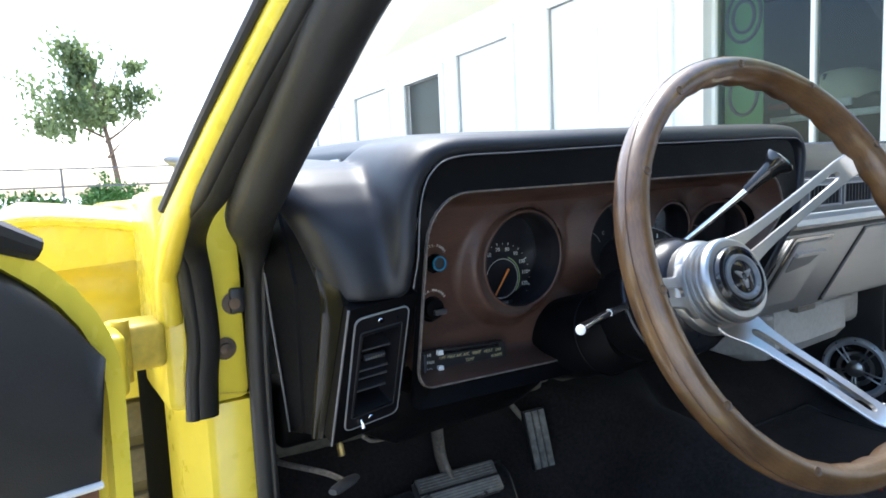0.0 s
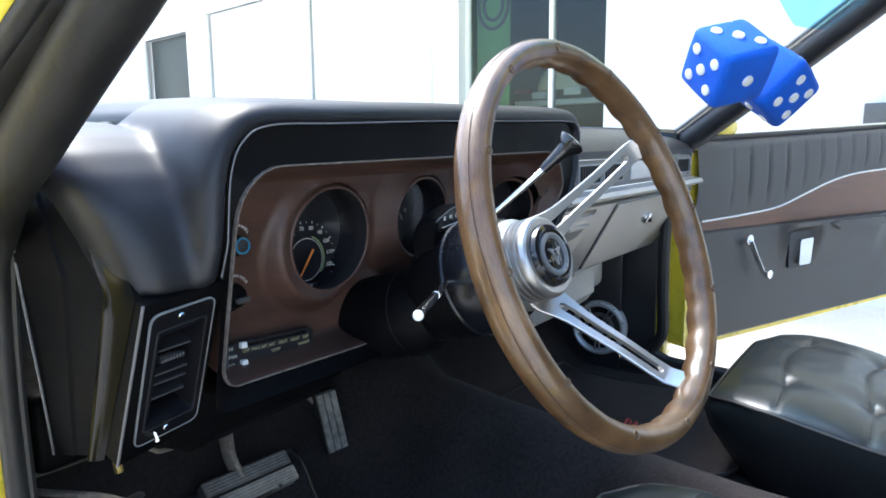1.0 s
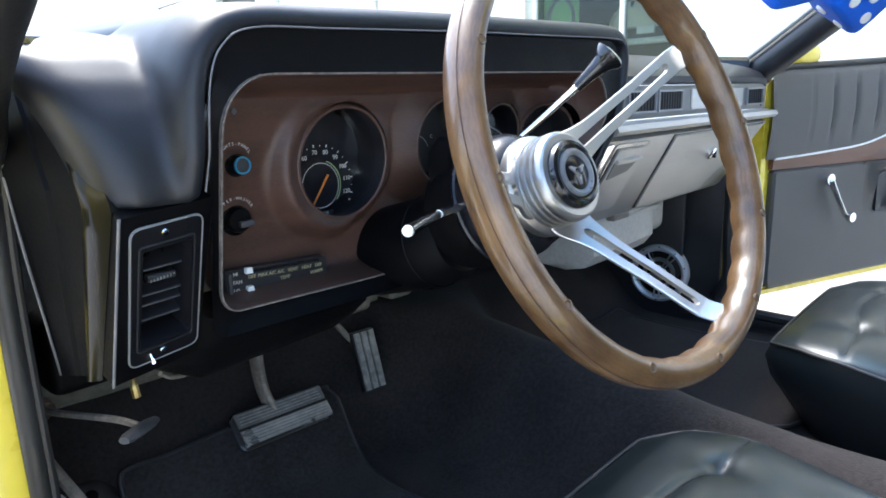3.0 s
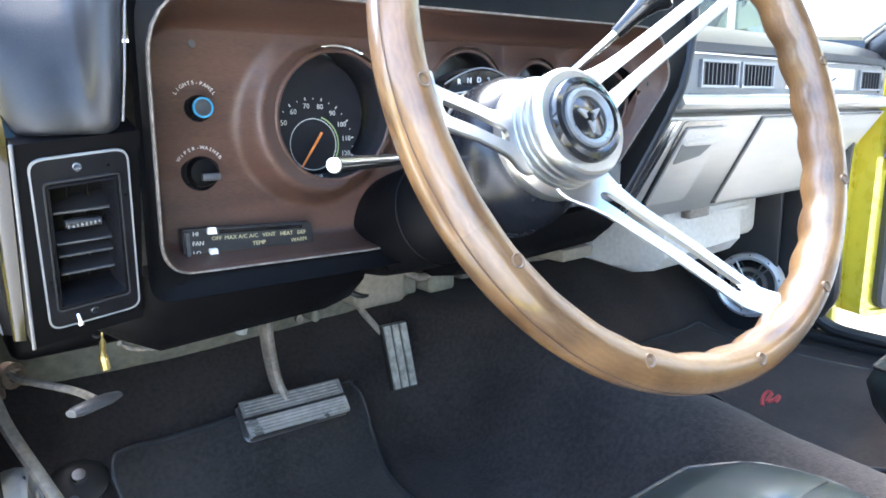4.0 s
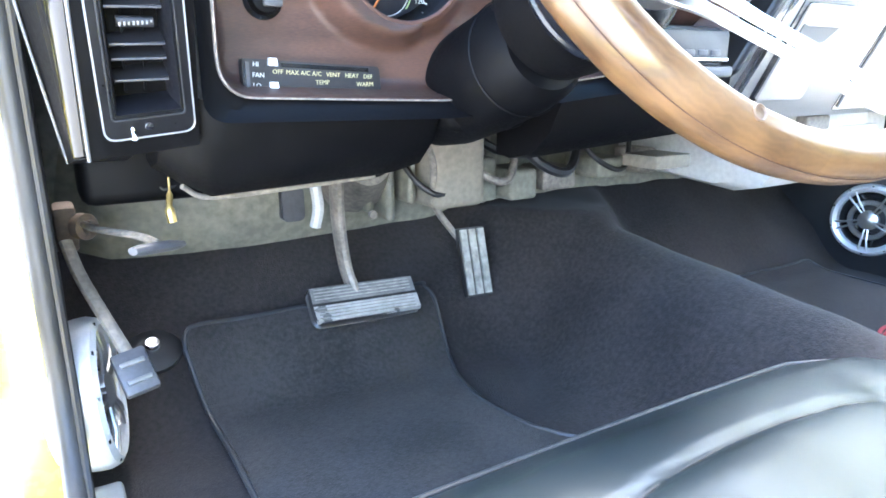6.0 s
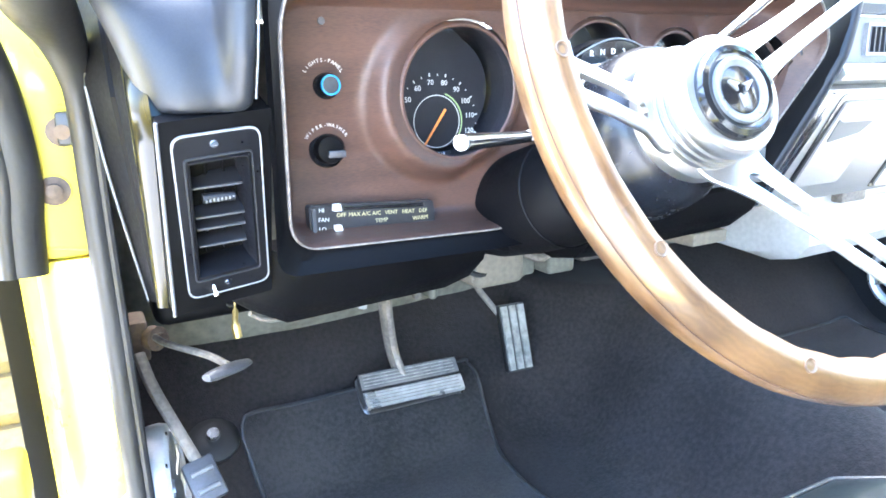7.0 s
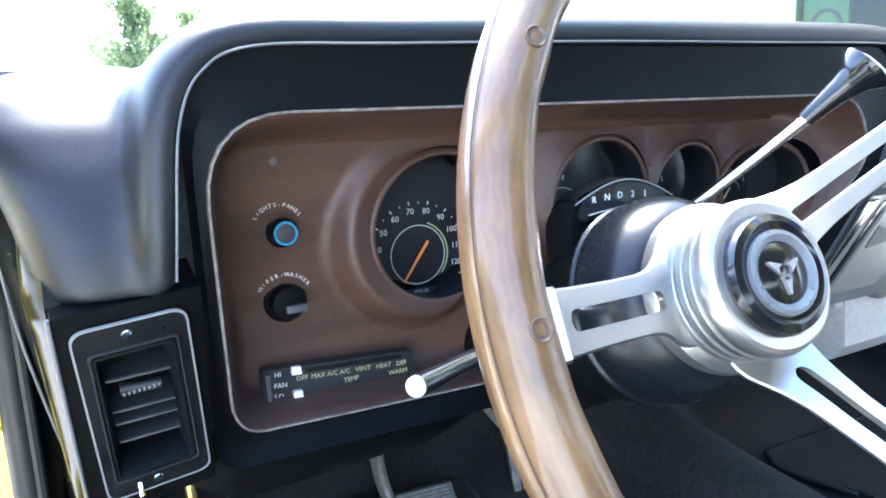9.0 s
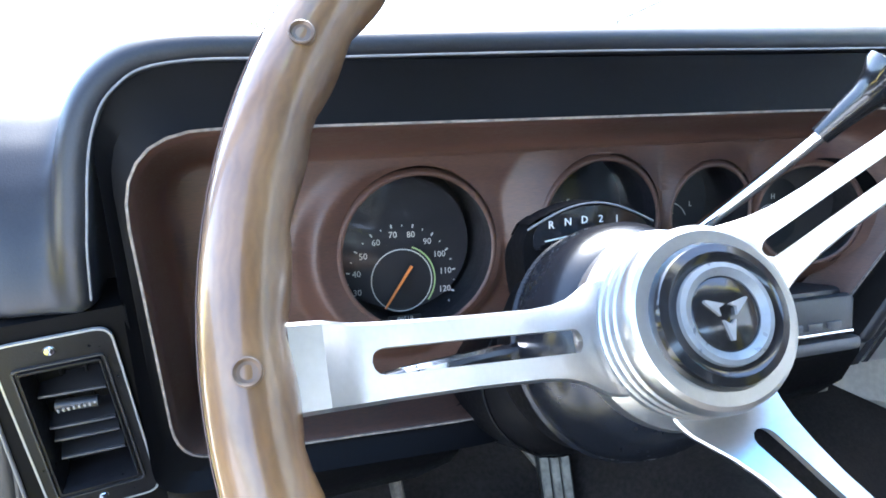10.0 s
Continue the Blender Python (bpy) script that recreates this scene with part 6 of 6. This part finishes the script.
# ---- doors ----
def car_door(side, label, s_off):
    hinge = Vector((1.65 if side > 0 else 0.04, 0.65, 0))
    d = Vector((1.04 * side, -0.43, 0)).normalized()
    inn = Vector((d.y, -d.x, 0)) if side > 0 else Vector((-d.y, d.x, 0))      # towards the cabin
    f = lambda v: hinge + d * v.x - inn * v.y + Vector((0, 0, v.z))           # v.y: depth into the door
    s0, s1 = s_off, 1.125
    r0 = 0.02 if side > 0 else 0.085
    top = lambda s: 0.797 + 0.043 * max(0, s) / 1.06
    sh = rounded([(s0 - 0.035, 0.245, 0.02), (s1 - 0.02, 0.235, 0.06), (s1 + 0.03, 0.84, 0.02), (s0 - 0.035, 0.775, r0 + 0.01)], 6)
    if side > 0:
        sh = rounded([(s0 - 0.035, 0.256, 0.02), (s1 - 0.02, 0.264, 0.08), (s1 + 0.01, 0.84, 0.02), (s0 - 0.035, 0.775, r0 + 0.01)], 6)
    nose = lambda s, e: 0.655 + 0.130 * math.sqrt(max(0.0, 1 - (1 - min(1.0, max(0.0, (s - s0) / 0.20))) ** 2)) + e
    skin = DOORVINYL if side > 0 else VINYL
    if side < 0:
        sh = [Vector(q) for q in ((s1 + 0.03, 0.84), (0.5, 0.812), (0.32, 0.803))] + [Vector((s0 - 0.018 + 0.20 * (1 - math.cos(a)), 0.655 + 0.145 * math.sin(a))) for a in [math.pi / 2 * k / 12 for k in range(11, -1, -1)]] + [Vector(q) for q in ((s0 - 0.016, 0.55), (s0 - 0.012, 0.26), (s0 + 0.01, 0.245), (s1 - 0.05, 0.235), (s1, 0.27))]
    t = part("door", prism(sh, 0.006, 0.11 if side < 0 else 0.075, None, f), YELLOW, BODY, label)
    part("inner_lip", frame_ring(sh, [Vector((p.x + (0.6 - p.x) * 0.024, 0.52 + (p.y - 0.52) * 0.955)) for p in sh], -0.004, 0.008, None, f), YELLOW, t)
    lo = rounded([(s0 + 0.005, 0.270, 0.03), (s1 - 0.02, 0.274, 0.075), (s1 - 0.005, 0.564, 0.012), (s0 + 0.005, 0.564, 0.012)], 6)
    part("lower_panel", loft(bmesh.new(), [[f(Vector((p.x, y, p.y))) for p in inset(lo, ins)] for ins, y in ((0.0, 0.006), (0.0, -0.006), (0.006, -0.012))]), skin, t, "charcoal vinyl lower panel")
    strip = smooth_line([(s0, 0, 0.592), (0.18, 0, 0.600), (0.33, 0, 0.612), (0.45, 0, 0.640), (0.58, 0, 0.672), (0.72, 0, 0.693), (0.90, 0, 0.703), (s1, 0, 0.711)], 8)
    strip = [p for p in strip if p.x >= s0]
    # pleated upper panel
    bm = bmesh.new()
    rings = []
    ns = 150
    for i in range(ns + 1):
        a0 = s0 - 0.032 if side > 0 else s0 + 0.004
        s = a0 + (s1 - 0.004 - a0) * i / ns
        zb = next((a.z + (b.z - a.z) * (s - a.x) / (b.x - a.x + 1e-9) for a, b in zip(strip, strip[1:]) if a.x <= s <= b.x), strip[0 if s < s0 else -1].z)
        zt = top(s) if side > 0 else min(top(s), nose(s, 0.004))
        zb = min(zb, zt - 0.01)
        ring = []
        for j in range(15):
            v = j / 14
            z = zb + (zt - zb) * v
            y = -0.014 - 0.010 * math.sin(math.pi * min(1, v * 1.02))
            if 0.10 < s - s0 < 1.0:
                ph = ((s - s0 - 0.10) / 0.083) % 1.0
                gate = min(1, max(0, (v - 0.10) / 0.15)) * min(1, max(0, (0.90 - v) / 0.10))
                y += 0.007 * math.exp(-(min(ph, 1 - ph) / 0.07) ** 2) * gate
            if j == 14:
                y = 0.004
            ring.append(f(Vector((s, y, z))))
        rings.append(ring)
    loft(bm, rings, closed=False)
    part("upper_panel", bm, skin, t, "pleated charcoal vinyl upper panel", angle=60)
    bm = bmesh.new()
    loft(bm, [[f(Vector((p.x, y, z))) for y, z in ((-0.008, 0.566), (-0.010, p.z), (0.004, p.z), (0.004, 0.566))] for p in strip])
    part("wood_trim", bm, BROWNTRIM, t, "brown woodgrain trim")
    part("trim_strip", tube([f(Vector((p.x, -0.013, p.z))) for p in strip], 0.0045, 8, flat=0.7), WHITE, t, "bright white moulding strip")
    b0 = s0 if side > 0 else 0.40
    part("top_seal", tube([f(Vector((b0 + (s1 - b0) * k / 10, 0.004, top(b0 + (s1 - b0) * k / 10) + 0.004))) for k in range(11)], 0.008, 8), RUBBER, t)
    part("glass_rail", tube([f(Vector((s, 0.03, top(s) + 0.012))) for s in (0.55, 0.8, 1.05)], 0.007, 8, flat=0.6), CHROME, t, "bright rail along the window slot")
    step = lambda v: max(0.0, min(1.0, v)) ** 2 * (3 - 2 * max(0.0, min(1.0, v)))
    rings = []
    for i in range(61):          # moulded armrest with a scooped pull
        q = 0.345 + 0.625 * i / 60
        ring = []
        for k in range(29):
            z = 0.385 + 0.1785 * k / 28
            swell = step((q - 0.345) / 0.05) * step((0.97 - q) / 0.13) * step((z - 0.385) / 0.155) ** 1.2
            scoop = step((q - 0.375) / 0.015) * step((0.527 - q) / 0.015) * step((z - 0.425) / 0.015) * step((0.552 - z) / 0.012)
            ring.append(f(Vector((q, -0.0112 - 0.030 * swell + 0.024 * scoop * swell, z))))
        ring.append(f(Vector((q, 0.0, 0.5640))))
        rings.append(ring)
    part("armrest", loft(bmesh.new(), rings, closed=False, caps=False), skin, t, "moulded armrest with a scooped pull", angle=60)
    ar = [(0.555, 0.553), (0.575, 0.543), (0.60, 0.533), (0.78, 0.529), (0.895, 0.532), (0.908, 0.545), (0.90, 0.556), (0.60, 0.560)]
    part("armrest_pad", loft(bmesh.new(), [[f(Vector((x + (0.72 - x) * k, y, z + (0.547 - z) * k * 0.6))) for x, z in ar] for k, y in ((0.0, -0.030), (0.0, -0.045), (0.03, -0.050), (0.10, -0.052))]), skin, t)
    part("latch_recess", prism(rounded([(0.395, 0.430, 0.01), (0.505, 0.430, 0.012), (0.515, 0.535, 0.02), (0.390, 0.535, 0.02)], 5), -0.020, 0.0, None, f), PLASTIC, t, "dark latch recess")
    part("latch", prism(rounded([(0.432, 0.437, 0.008), (0.490, 0.437, 0.010), (0.497, 0.515, 0.008), (0.432, 0.512, 0.008)], 5), -0.030, -0.012, None, f), CHROME, t, "chrome door latch")
    w = part("window_winder", tube([f(Vector((0.190, -0.030, 0.530))), f(Vector((0.215, -0.036, 0.485))), f(Vector((0.245, -0.040, 0.437)))], [0.011, 0.008, 0.008], 10, flat=0.6), CHROME, t, "chrome window winder")
    part("winder_boss", lathe([(0.0, 0.0), (0.016, 0.0), (0.014, 0.020), (0.0, 0.022)], basis(f(Vector((0.190, -0.012, 0.532))), inn), 16), CHROME, t)
    part("winder_knob", lathe([(0.006, 0.0), (0.011, 0.006), (0.012, 0.018), (0.0, 0.022)], basis(f(Vector((0.246, -0.042, 0.436))), inn), 14), CHROME, t)
    if side > 0:
        cm = Matrix.Translation(f(Vector((0.115, 0.03, 0.832)))) @ basis((0, 0, 0), -inn, tuple(d)) @ Matrix.Diagonal((0.062, 0.034, 0.035, 1))
        bm = bmesh.new()
        bmesh.ops.create_uvsphere(bm, u_segments=24, v_segments=14, radius=1.0, matrix=cm)
        part("side_mirror", bm, YELLOW, t, "yellow painted side mirror")
    if side < 0:
        for z in (0.63, 0.36):
            part("hinge", bx((-0.022, 0.790, z - 0.013), (0.030, 0.845, z + 0.033), 0.007, seg=3), YELLOWDIRT, t, "yellow painted door hinge")
            part("hinge_pin", tube([(-0.010, 0.790, z - 0.020), (-0.010, 0.790, z + 0.040)], 0.008, 12), YELLOWDIRT, t)
            part("hinge_leaf", bx((-0.050, 0.735, z - 0.02), (-0.012, 0.80, z + 0.036), 0.006, seg=3), YELLOW, t)
        part("mirror_seal", tube([tuple(f(Vector((0.24, -0.008, 0.792)))), tuple(f(Vector((0.17, -0.006, 0.778)))), tuple(f(Vector((0.125, -0.004, 0.757))))], [0.014, 0.013, 0.008], 10), RUBBER, t, "black rubber corner seal")
    return t


car_door(1, "open passenger door with charcoal vinyl, woodgrain and white strip", 0.006)
car_door(-1, "open driver's door with black vinyl panel and yellow edge", 0.094)

# ---- hanging dice ----
def plush_die(c, turn, faces, label):
    t = thing("plush_die", c, label, "plush die", "hanging dice")
    m = Matrix.Translation(c) @ turn
    h = 0.0355
    bm = bmesh.new()
    box(bm, (-h, -h, -h), (h, h, h), 0.0095, None, 4)
    bmesh.ops.subdivide_edges(bm, edges=bm.edges[:], cuts=2, use_grid_fill=True)
    for v in bm.verts:
        k = 1 + 0.035 * (1 - (v.co.length / (h * 1.6)) ** 2)
        v.co = m @ (v.co * k + v.co.normalized() * 0.0008 * noise.noise(v.co * 160))
    part("body", bm, BLUEFUR, t, angle=80)
    q = 0.0170
    pips = {1: [(0, 0)], 2: [(-q, -q), (q, q)], 3: [(-q, q), (0, 0), (q, -q)], 4: [(-q, -q), (q, q), (-q, q), (q, -q)], 5: [(-q, -q), (q, q), (-q, q), (q, -q), (0, 0)], 6: [(-q, -q), (q, q), (-q, q), (q, -q), (-q, 0), (q, 0)]}
    dirs = [Vector(v) for v in ((1, 0, 0), (-1, 0, 0), (0, 1, 0), (0, -1, 0), (0, 0, 1), (0, 0, -1))]
    for dv, n in zip(dirs, faces):
        B = basis(dv * (h * 1.016), dv, (0, 0, 1) if abs(dv.z) < 0.5 else (1, 0, 0))
        for x, y in pips[n]:
            k = 0.0018 * (1 - (abs(x) + abs(y)) / 0.05)
            part("pip", lathe([(0.0066, -0.002), (0.0062, 0.0006), (0.0042, 0.0011), (0.0, 0.0013)], m @ B @ Matrix.Translation((x, y, k)), 16), WHITE, t, "white felt spot")
    return t


D1 = (0.742, 0.375, 0.884)
D2 = (0.838, 0.344, 0.866)
TURN1 = Matrix(((0.762, 0.383, -0.521), (-0.611, 0.691, -0.386), (0.212, 0.613, 0.761))).to_4x4()
TURN2 = Matrix(((0.892, -0.237, 0.384), (-0.152, 0.644, 0.750), (-0.425, -0.727, 0.539))).to_4x4()
plush_die(D1, TURN1, (2, 5, 6, 1, 3, 4), "blue plush die with white spots hanging from a cord")
plush_die(D2, TURN2, (6, 1, 3, 4, 2, 5), "second blue plush die tilted on its cord")
CORD = thing("dice_cord", (0.79, 0.36, 1.1), "thin pale cord holding the two dice", "cord")
part("cord", tube([(D1[0], D1[1], D1[2] + 0.042), (0.79, 0.34, 1.10), (0.80, 0.33, 1.12), (0.81, 0.34, 1.10), (D2[0], D2[1], D2[2] + 0.042)], 0.0007, 6), WHITE, CORD)
MIRROR = thing("rear_view_mirror", (0.80, 0.30, 1.10), "black rear-view mirror on the screen", "mirror")
part("housing", bx((0.69, 0.275, 1.085), (0.91, 0.31, 1.145), 0.015, seg=3), PLASTIC, MIRROR)
part("stem", tube([(0.80, 0.31, 1.12), (0.82, 0.30, 1.19)], 0.008, 8), CHROME, MIRROR)

# ---- outside ----
WU, WV = Vector((0.1, 0.995, 0)).normalized(), Vector((0.995, -0.1, 0)).normalized()      # along the wall, into the building
BUILD = thing("building", (3.57, 0, 0), "white stucco building with cream eaves and shop openings", "building")


def wall_map(v):
    """v.x along the wall, v.y into it, v.z up"""
    return Vector((3.57, 0, 0)) + WU * v.x + WV * v.y + Vector((0, 0, v.z))


def wbox(u0, u1, z0, z1, y0, y1, bevel=0.0):
    bm = bmesh.new()
    box(bm, (u0, y0, z0), (u1, y1, z1), bevel)
    for v in bm.verts:
        v.co = wall_map(v.co)
    return bm


openings = [(1.80, 2.95, 2.25), (3.30, 4.65, 2.24), (5.30, 6.36, 2.14), (6.79, 7.81, 2.02), (8.45, 9.75, 2.08), (10.6, 11.9, 2.08)]
u = -9.0
for a, b, top in openings:
    part("wall", wbox(u, a, 0, 2.54, 0, 0.22), STUCCO, BUILD)
    part("wall", wbox(a, b, top, 2.54, 0, 0.22), STUCCO, BUILD)
    u = b
part("wall", wbox(u, 26, 0, 2.54, 0, 0.22), STUCCO, BUILD)
part("eave", wbox(-9, 26, 2.50, 2.66, -0.95, 0.3, 0.01), EAVE, BUILD, "cream painted eave")
part("gutter", wbox(-9, 26, 2.56, 2.72, -1.06, -0.95, 0.02), WHITE, BUILD)
rf = [(-1.04, 2.76), (0.3, 3.2), (4.0, 4.3), (4.0, 4.2), (0.3, 3.1), (-1.04, 2.68)]
bm = bmesh.new()
loft(bm, [[wall_map(Vector((uu, y, z))) for y, z in rf] for uu in (-9, 26)])
part("roof", bm, GREY, BUILD, "grey low-pitched roof")
for a, b, top in openings[1:]:
    for p, q in ((a - 0.10, a), (b, b + 0.10)):
        part("door_casing", wbox(p, q, 0, top + 0.10, -0.03, 0.05, 0.006), WHITE, BUILD)
    part("door_casing", wbox(a, b, top, top + 0.10, -0.03, 0.05, 0.006), WHITE, BUILD)
# a solid dark sheet stands for the unlit inside of the doorway
part("dark_fill", wbox(6.80, 7.80, 0, 2.015, 0.06, 0.12), DARKFILL, BUILD, "open doorway, its shade drawn as a dark sheet")
for a, b, top in openings[1:3] + openings[4:]:
    dd = part("white_door", wbox(a, b, 0, top, 0.03, 0.09), WHITE, BUILD, "white panelled door")
    for k in range(2):
        for zz0, zz1 in ((0.25, 0.95), (1.05, 1.95)):
            part("door_panel", wbox(a + 0.08 + k * (b - a - 0.04) / 2, a - 0.04 + (k + 1) * (b - a - 0.04) / 2, zz0, zz1, 0.022, 0.035, 0.008), WHITE, dd)
# shop window; near-black room walls stand in for the dimness behind
win = part("shop_window", wbox(1.80, 2.95, 0.0, 2.25, 0.10, 0.11), SHOPGLASS, BUILD, "tall dark shop window")
win.visible_shadow = False
for p, q in ((1.80, 1.83), (2.22, 2.25), (2.92, 2.95)):
    part("mullion", wbox(p, q, 0, 2.25, 0.08, 0.13, 0.003), WHITE if q < 2.3 and p > 2 else STUCCO, BUILD)
part("back_room", wbox(0.2, 5.0, 0, 2.6, 3.2, 3.25), ROOMSHADE, BUILD, "room behind the window, its dimness put into near-black walls")
part("back_room", wbox(0.2, 5.0, 2.6, 2.65, 0.3, 3.2), ROOMSHADE, BUILD)
part("back_room", wbox(0.2, 0.25, 0, 2.6, 0.3, 3.2), ROOMSHADE, BUILD)
part("back_room", wbox(4.95, 5.0, 0, 2.6, 0.3, 3.2), ROOMSHADE, BUILD)
part("back_room", wbox(0.2, 5.0, -0.02, 0.02, 0.3, 3.2), ROOMSHADE, BUILD)
POSTER = thing("green_banner", tuple(wall_map(Vector((2.75, 0.18, 1.2)))), "green printed banner with pale rings behind the window", "banner")
part("sheet", wbox(2.62, 2.91, 0.4, 2.2, 0.16, 0.17), GREENPOSTER, POSTER)
for r, zc in ((0.16, 1.75), (0.10, 1.75), (0.13, 1.25)):
    ring = [wall_map(Vector((2.76 + r * 0.8 * math.cos(2 * math.pi * k / 28), 0.155, zc + r * math.sin(2 * math.pi * k / 28)))) for k in range(29)]
    part("printed_ring", tube(ring, 0.012, 6), GREY, POSTER)
KART = thing("parked_car", tuple(wall_map(Vector((2.05, 1.5, 0)))), "dark car with cream roof parked inside the building", "car")
part("body", wbox(1.5, 2.9, 0.35, 1.20, 0.46, 2.4, 0.08), DARKFILL, KART)
dome = basis(wall_map(Vector((2.40, 0.66, 1.17))), (0, 0, 1))
part("roof", lathe([(0.27, 0.0), (0.265, 0.05), (0.24, 0.11), (0.19, 0.165), (0.11, 0.20), (0.0, 0.215)], dome, 32), EAVE, KART, "cream domed roof")
part("roof_line", wbox(2.395, 2.405, 1.26, 1.34, 0.44, 0.47), GREY, KART)
part("bumper", wbox(1.75, 2.75, 1.06, 1.10, 0.40, 0.46, 0.01), WHITE, KART, "white stripe along the front")
part("plate", wbox(2.20, 2.33, 1.125, 1.175, 0.40, 0.42, 0.004), WHITE, KART, "white plate")
part("lamp", wbox(2.48, 2.60, 1.11, 1.16, 0.40, 0.44, 0.01), WHITE, KART)
part("red_badge", wbox(2.62, 2.76, 1.15, 1.185, 0.40, 0.42, 0.004), REDCLOTH, KART)
for uu in (1.45, 2.65):
    part("wheel", lathe([(0.0, -0.1), (0.30, -0.1), (0.33, 0.0), (0.30, 0.1), (0.0, 0.1)], basis(wall_map(Vector((uu, 0.8, 0.33))), WU), 24), RUBBER, KART)
METER = thing("wall_box", tuple(wall_map(Vector((0.33, -0.05, 0.9)))), "small grey utility box fixed to the wall", "utility box")
part("case", wbox(0.215, 0.435, 0.86, 0.962, -0.09, -0.001, 0.006), GREY, METER)
TAP = thing("wall_tap", tuple(wall_map(Vector((0.0, -0.03, 0.43)))), "small dark tap on the wall", "tap")
part("body", wbox(-0.008, 0.008, 0.41, 0.45, -0.04, -0.001, 0.004), STEEL, TAP)
# railing in front of the far doors
RAIL = thing("railing", (2.5, 6.2, 0), "thin dark metal railing in front of the doors", "railing")
for z in (1.02, 0.86, 0.30):
    part("rail", tube([(-3.5, 7.6, z), (1.0, 6.75, z), (4.0, 6.15, z)], 0.008, 6), GREY, RAIL)
for k in range(9):
    x = -3.4 + 0.92 * k
    y = 7.6 - 0.19 * (x + 3.5)
    part("post", tube([(x, y, 0), (x, y, 1.02)], 0.010, 6), GREY, RAIL)


def crown(c, r, n, seed, size, mat, name, parent, squash=(1, 1, 1), clumps=26):
    rnd = random.Random(seed)
    cs = []
    for _ in range(clumps):
        v = Vector((rnd.gauss(0, 1), rnd.gauss(0, 1), rnd.gauss(0, 1))).normalized() * r * rnd.uniform(0.25, 1.0)
        cs.append((Vector((v.x * squash[0], v.y * squash[1], v.z * squash[2])), r * rnd.uniform(0.14, 0.30)))
    verts, faces = [], []
    for k in range(n):
        cc, rr = cs[k % clumps]
        p = Vector(c) + cc + Vector((rnd.gauss(0, 1), rnd.gauss(0, 1), rnd.gauss(0, 0.7))) * rr * 0.6
        q = Euler((rnd.uniform(0, 6.3), rnd.uniform(0, 6.3), rnd.uniform(0, 6.3))).to_matrix()
        s = size * rnd.uniform(0.6, 1.3)
        b = len(verts)
        for x, y in ((-0.5, 0), (0, 0.28), (0.5, 0), (0, -0.28)):
            verts.append(p + q @ Vector((x * s, y * s, 0.06 * s if y else 0)))
        faces.append((b, b + 1, b + 2, b + 3))
    me = bpy.data.meshes.new(name)
    me.from_pydata(verts, [], faces)
    me.materials.append(mat)
    ob = new(name, me)
    ob.parent = parent
    ob.matrix_parent_inverse = parent.matrix_basis.inverted()
    return ob


TREE = thing("tree", (1.4, 15, 0), "slender broadleaf tree with an open crown", "tree")
part("trunk", tube(smooth_line([(1.75, 15, 0), (1.72, 15.0, 0.8), (1.62, 15, 1.7), (1.45, 15, 2.6), (1.40, 15.05, 3.6)], 5), [0.07 - 0.0024 * k for k in range(21)], 10), BARK, TREE)
for k, (dx, dy, dz, z0) in enumerate(((-0.9, 0.2, 0.7, 1.9), (0.8, -0.3, 0.7, 1.8), (-0.6, -0.4, 1.1, 2.3), (0.5, 0.4, 1.2, 2.4), (-1.3, 0.1, 0.25, 2.2), (0.3, -0.5, 0.3, 1.5))):
    part("limb", tube(smooth_line([(1.55 - 0.1 * (z0 - 1.7), 15, z0), (1.5 + dx * 0.5, 15 + dy * 0.5, z0 + dz * 0.4), (1.5 + dx, 15 + dy, z0 + dz)], 5), [0.03 - 0.002 * q for q in range(11)], 7), BARK, TREE)
crown((1.35, 15, 2.85), 1.25, 4000, 3, 0.13, LEAF, "crown", TREE, (1.0, 0.9, 1.05), 30)
BUSH = thing("bush", (0.9, 13, 0), "round clipped green bush by the fence", "bush")
crown((1.18, 13.0, 0.58), 0.60, 3200, 8, 0.07, HEDGELEAF, "foliage", BUSH, (1.0, 0.8, 0.9), 40)
part("stem", tube([(1.18, 13, 0), (1.18, 13, 0.5)], 0.03, 8), BARK, BUSH)
HEDGE = thing("hedge", (-4, 20, 0), "dark far hedge along the yard", "hedge", kind="stuff")
for k in range(7):
    crown((-9 + 1.9 * k, 20 + 0.2 * (k % 2), 0.45), 1.15, 800, 20 + k, 0.16, HEDGELEAF, "foliage", HEDGE, (1.0, 0.5, 0.5), 26)
SHED = thing("far_house", (-6, 34, 0), "low far house with a dark roof behind the hedge", "house")
part("wall", bx((-16, 34, 0), (-1, 42, 0.25), 0.02), STUCCO, SHED)
bm = bmesh.new()
loft(bm, [[(x, 33.6, 0.25), (x, 38, 0.50), (x, 42.4, 0.25)] for x in (-16.4, -0.6)])
part("roof", bm, GREY, SHED)
# paving slabs under and round the car
for i in range(-2, 3):
    for j in range(-2, 7):
        ob = new("paving_slab", SLABME)
        ob.parent = GROUND
        ob.matrix_basis = Matrix.Translation((0.3 + 1.475 * i, 0.4 + 1.475 * j, 0.0))
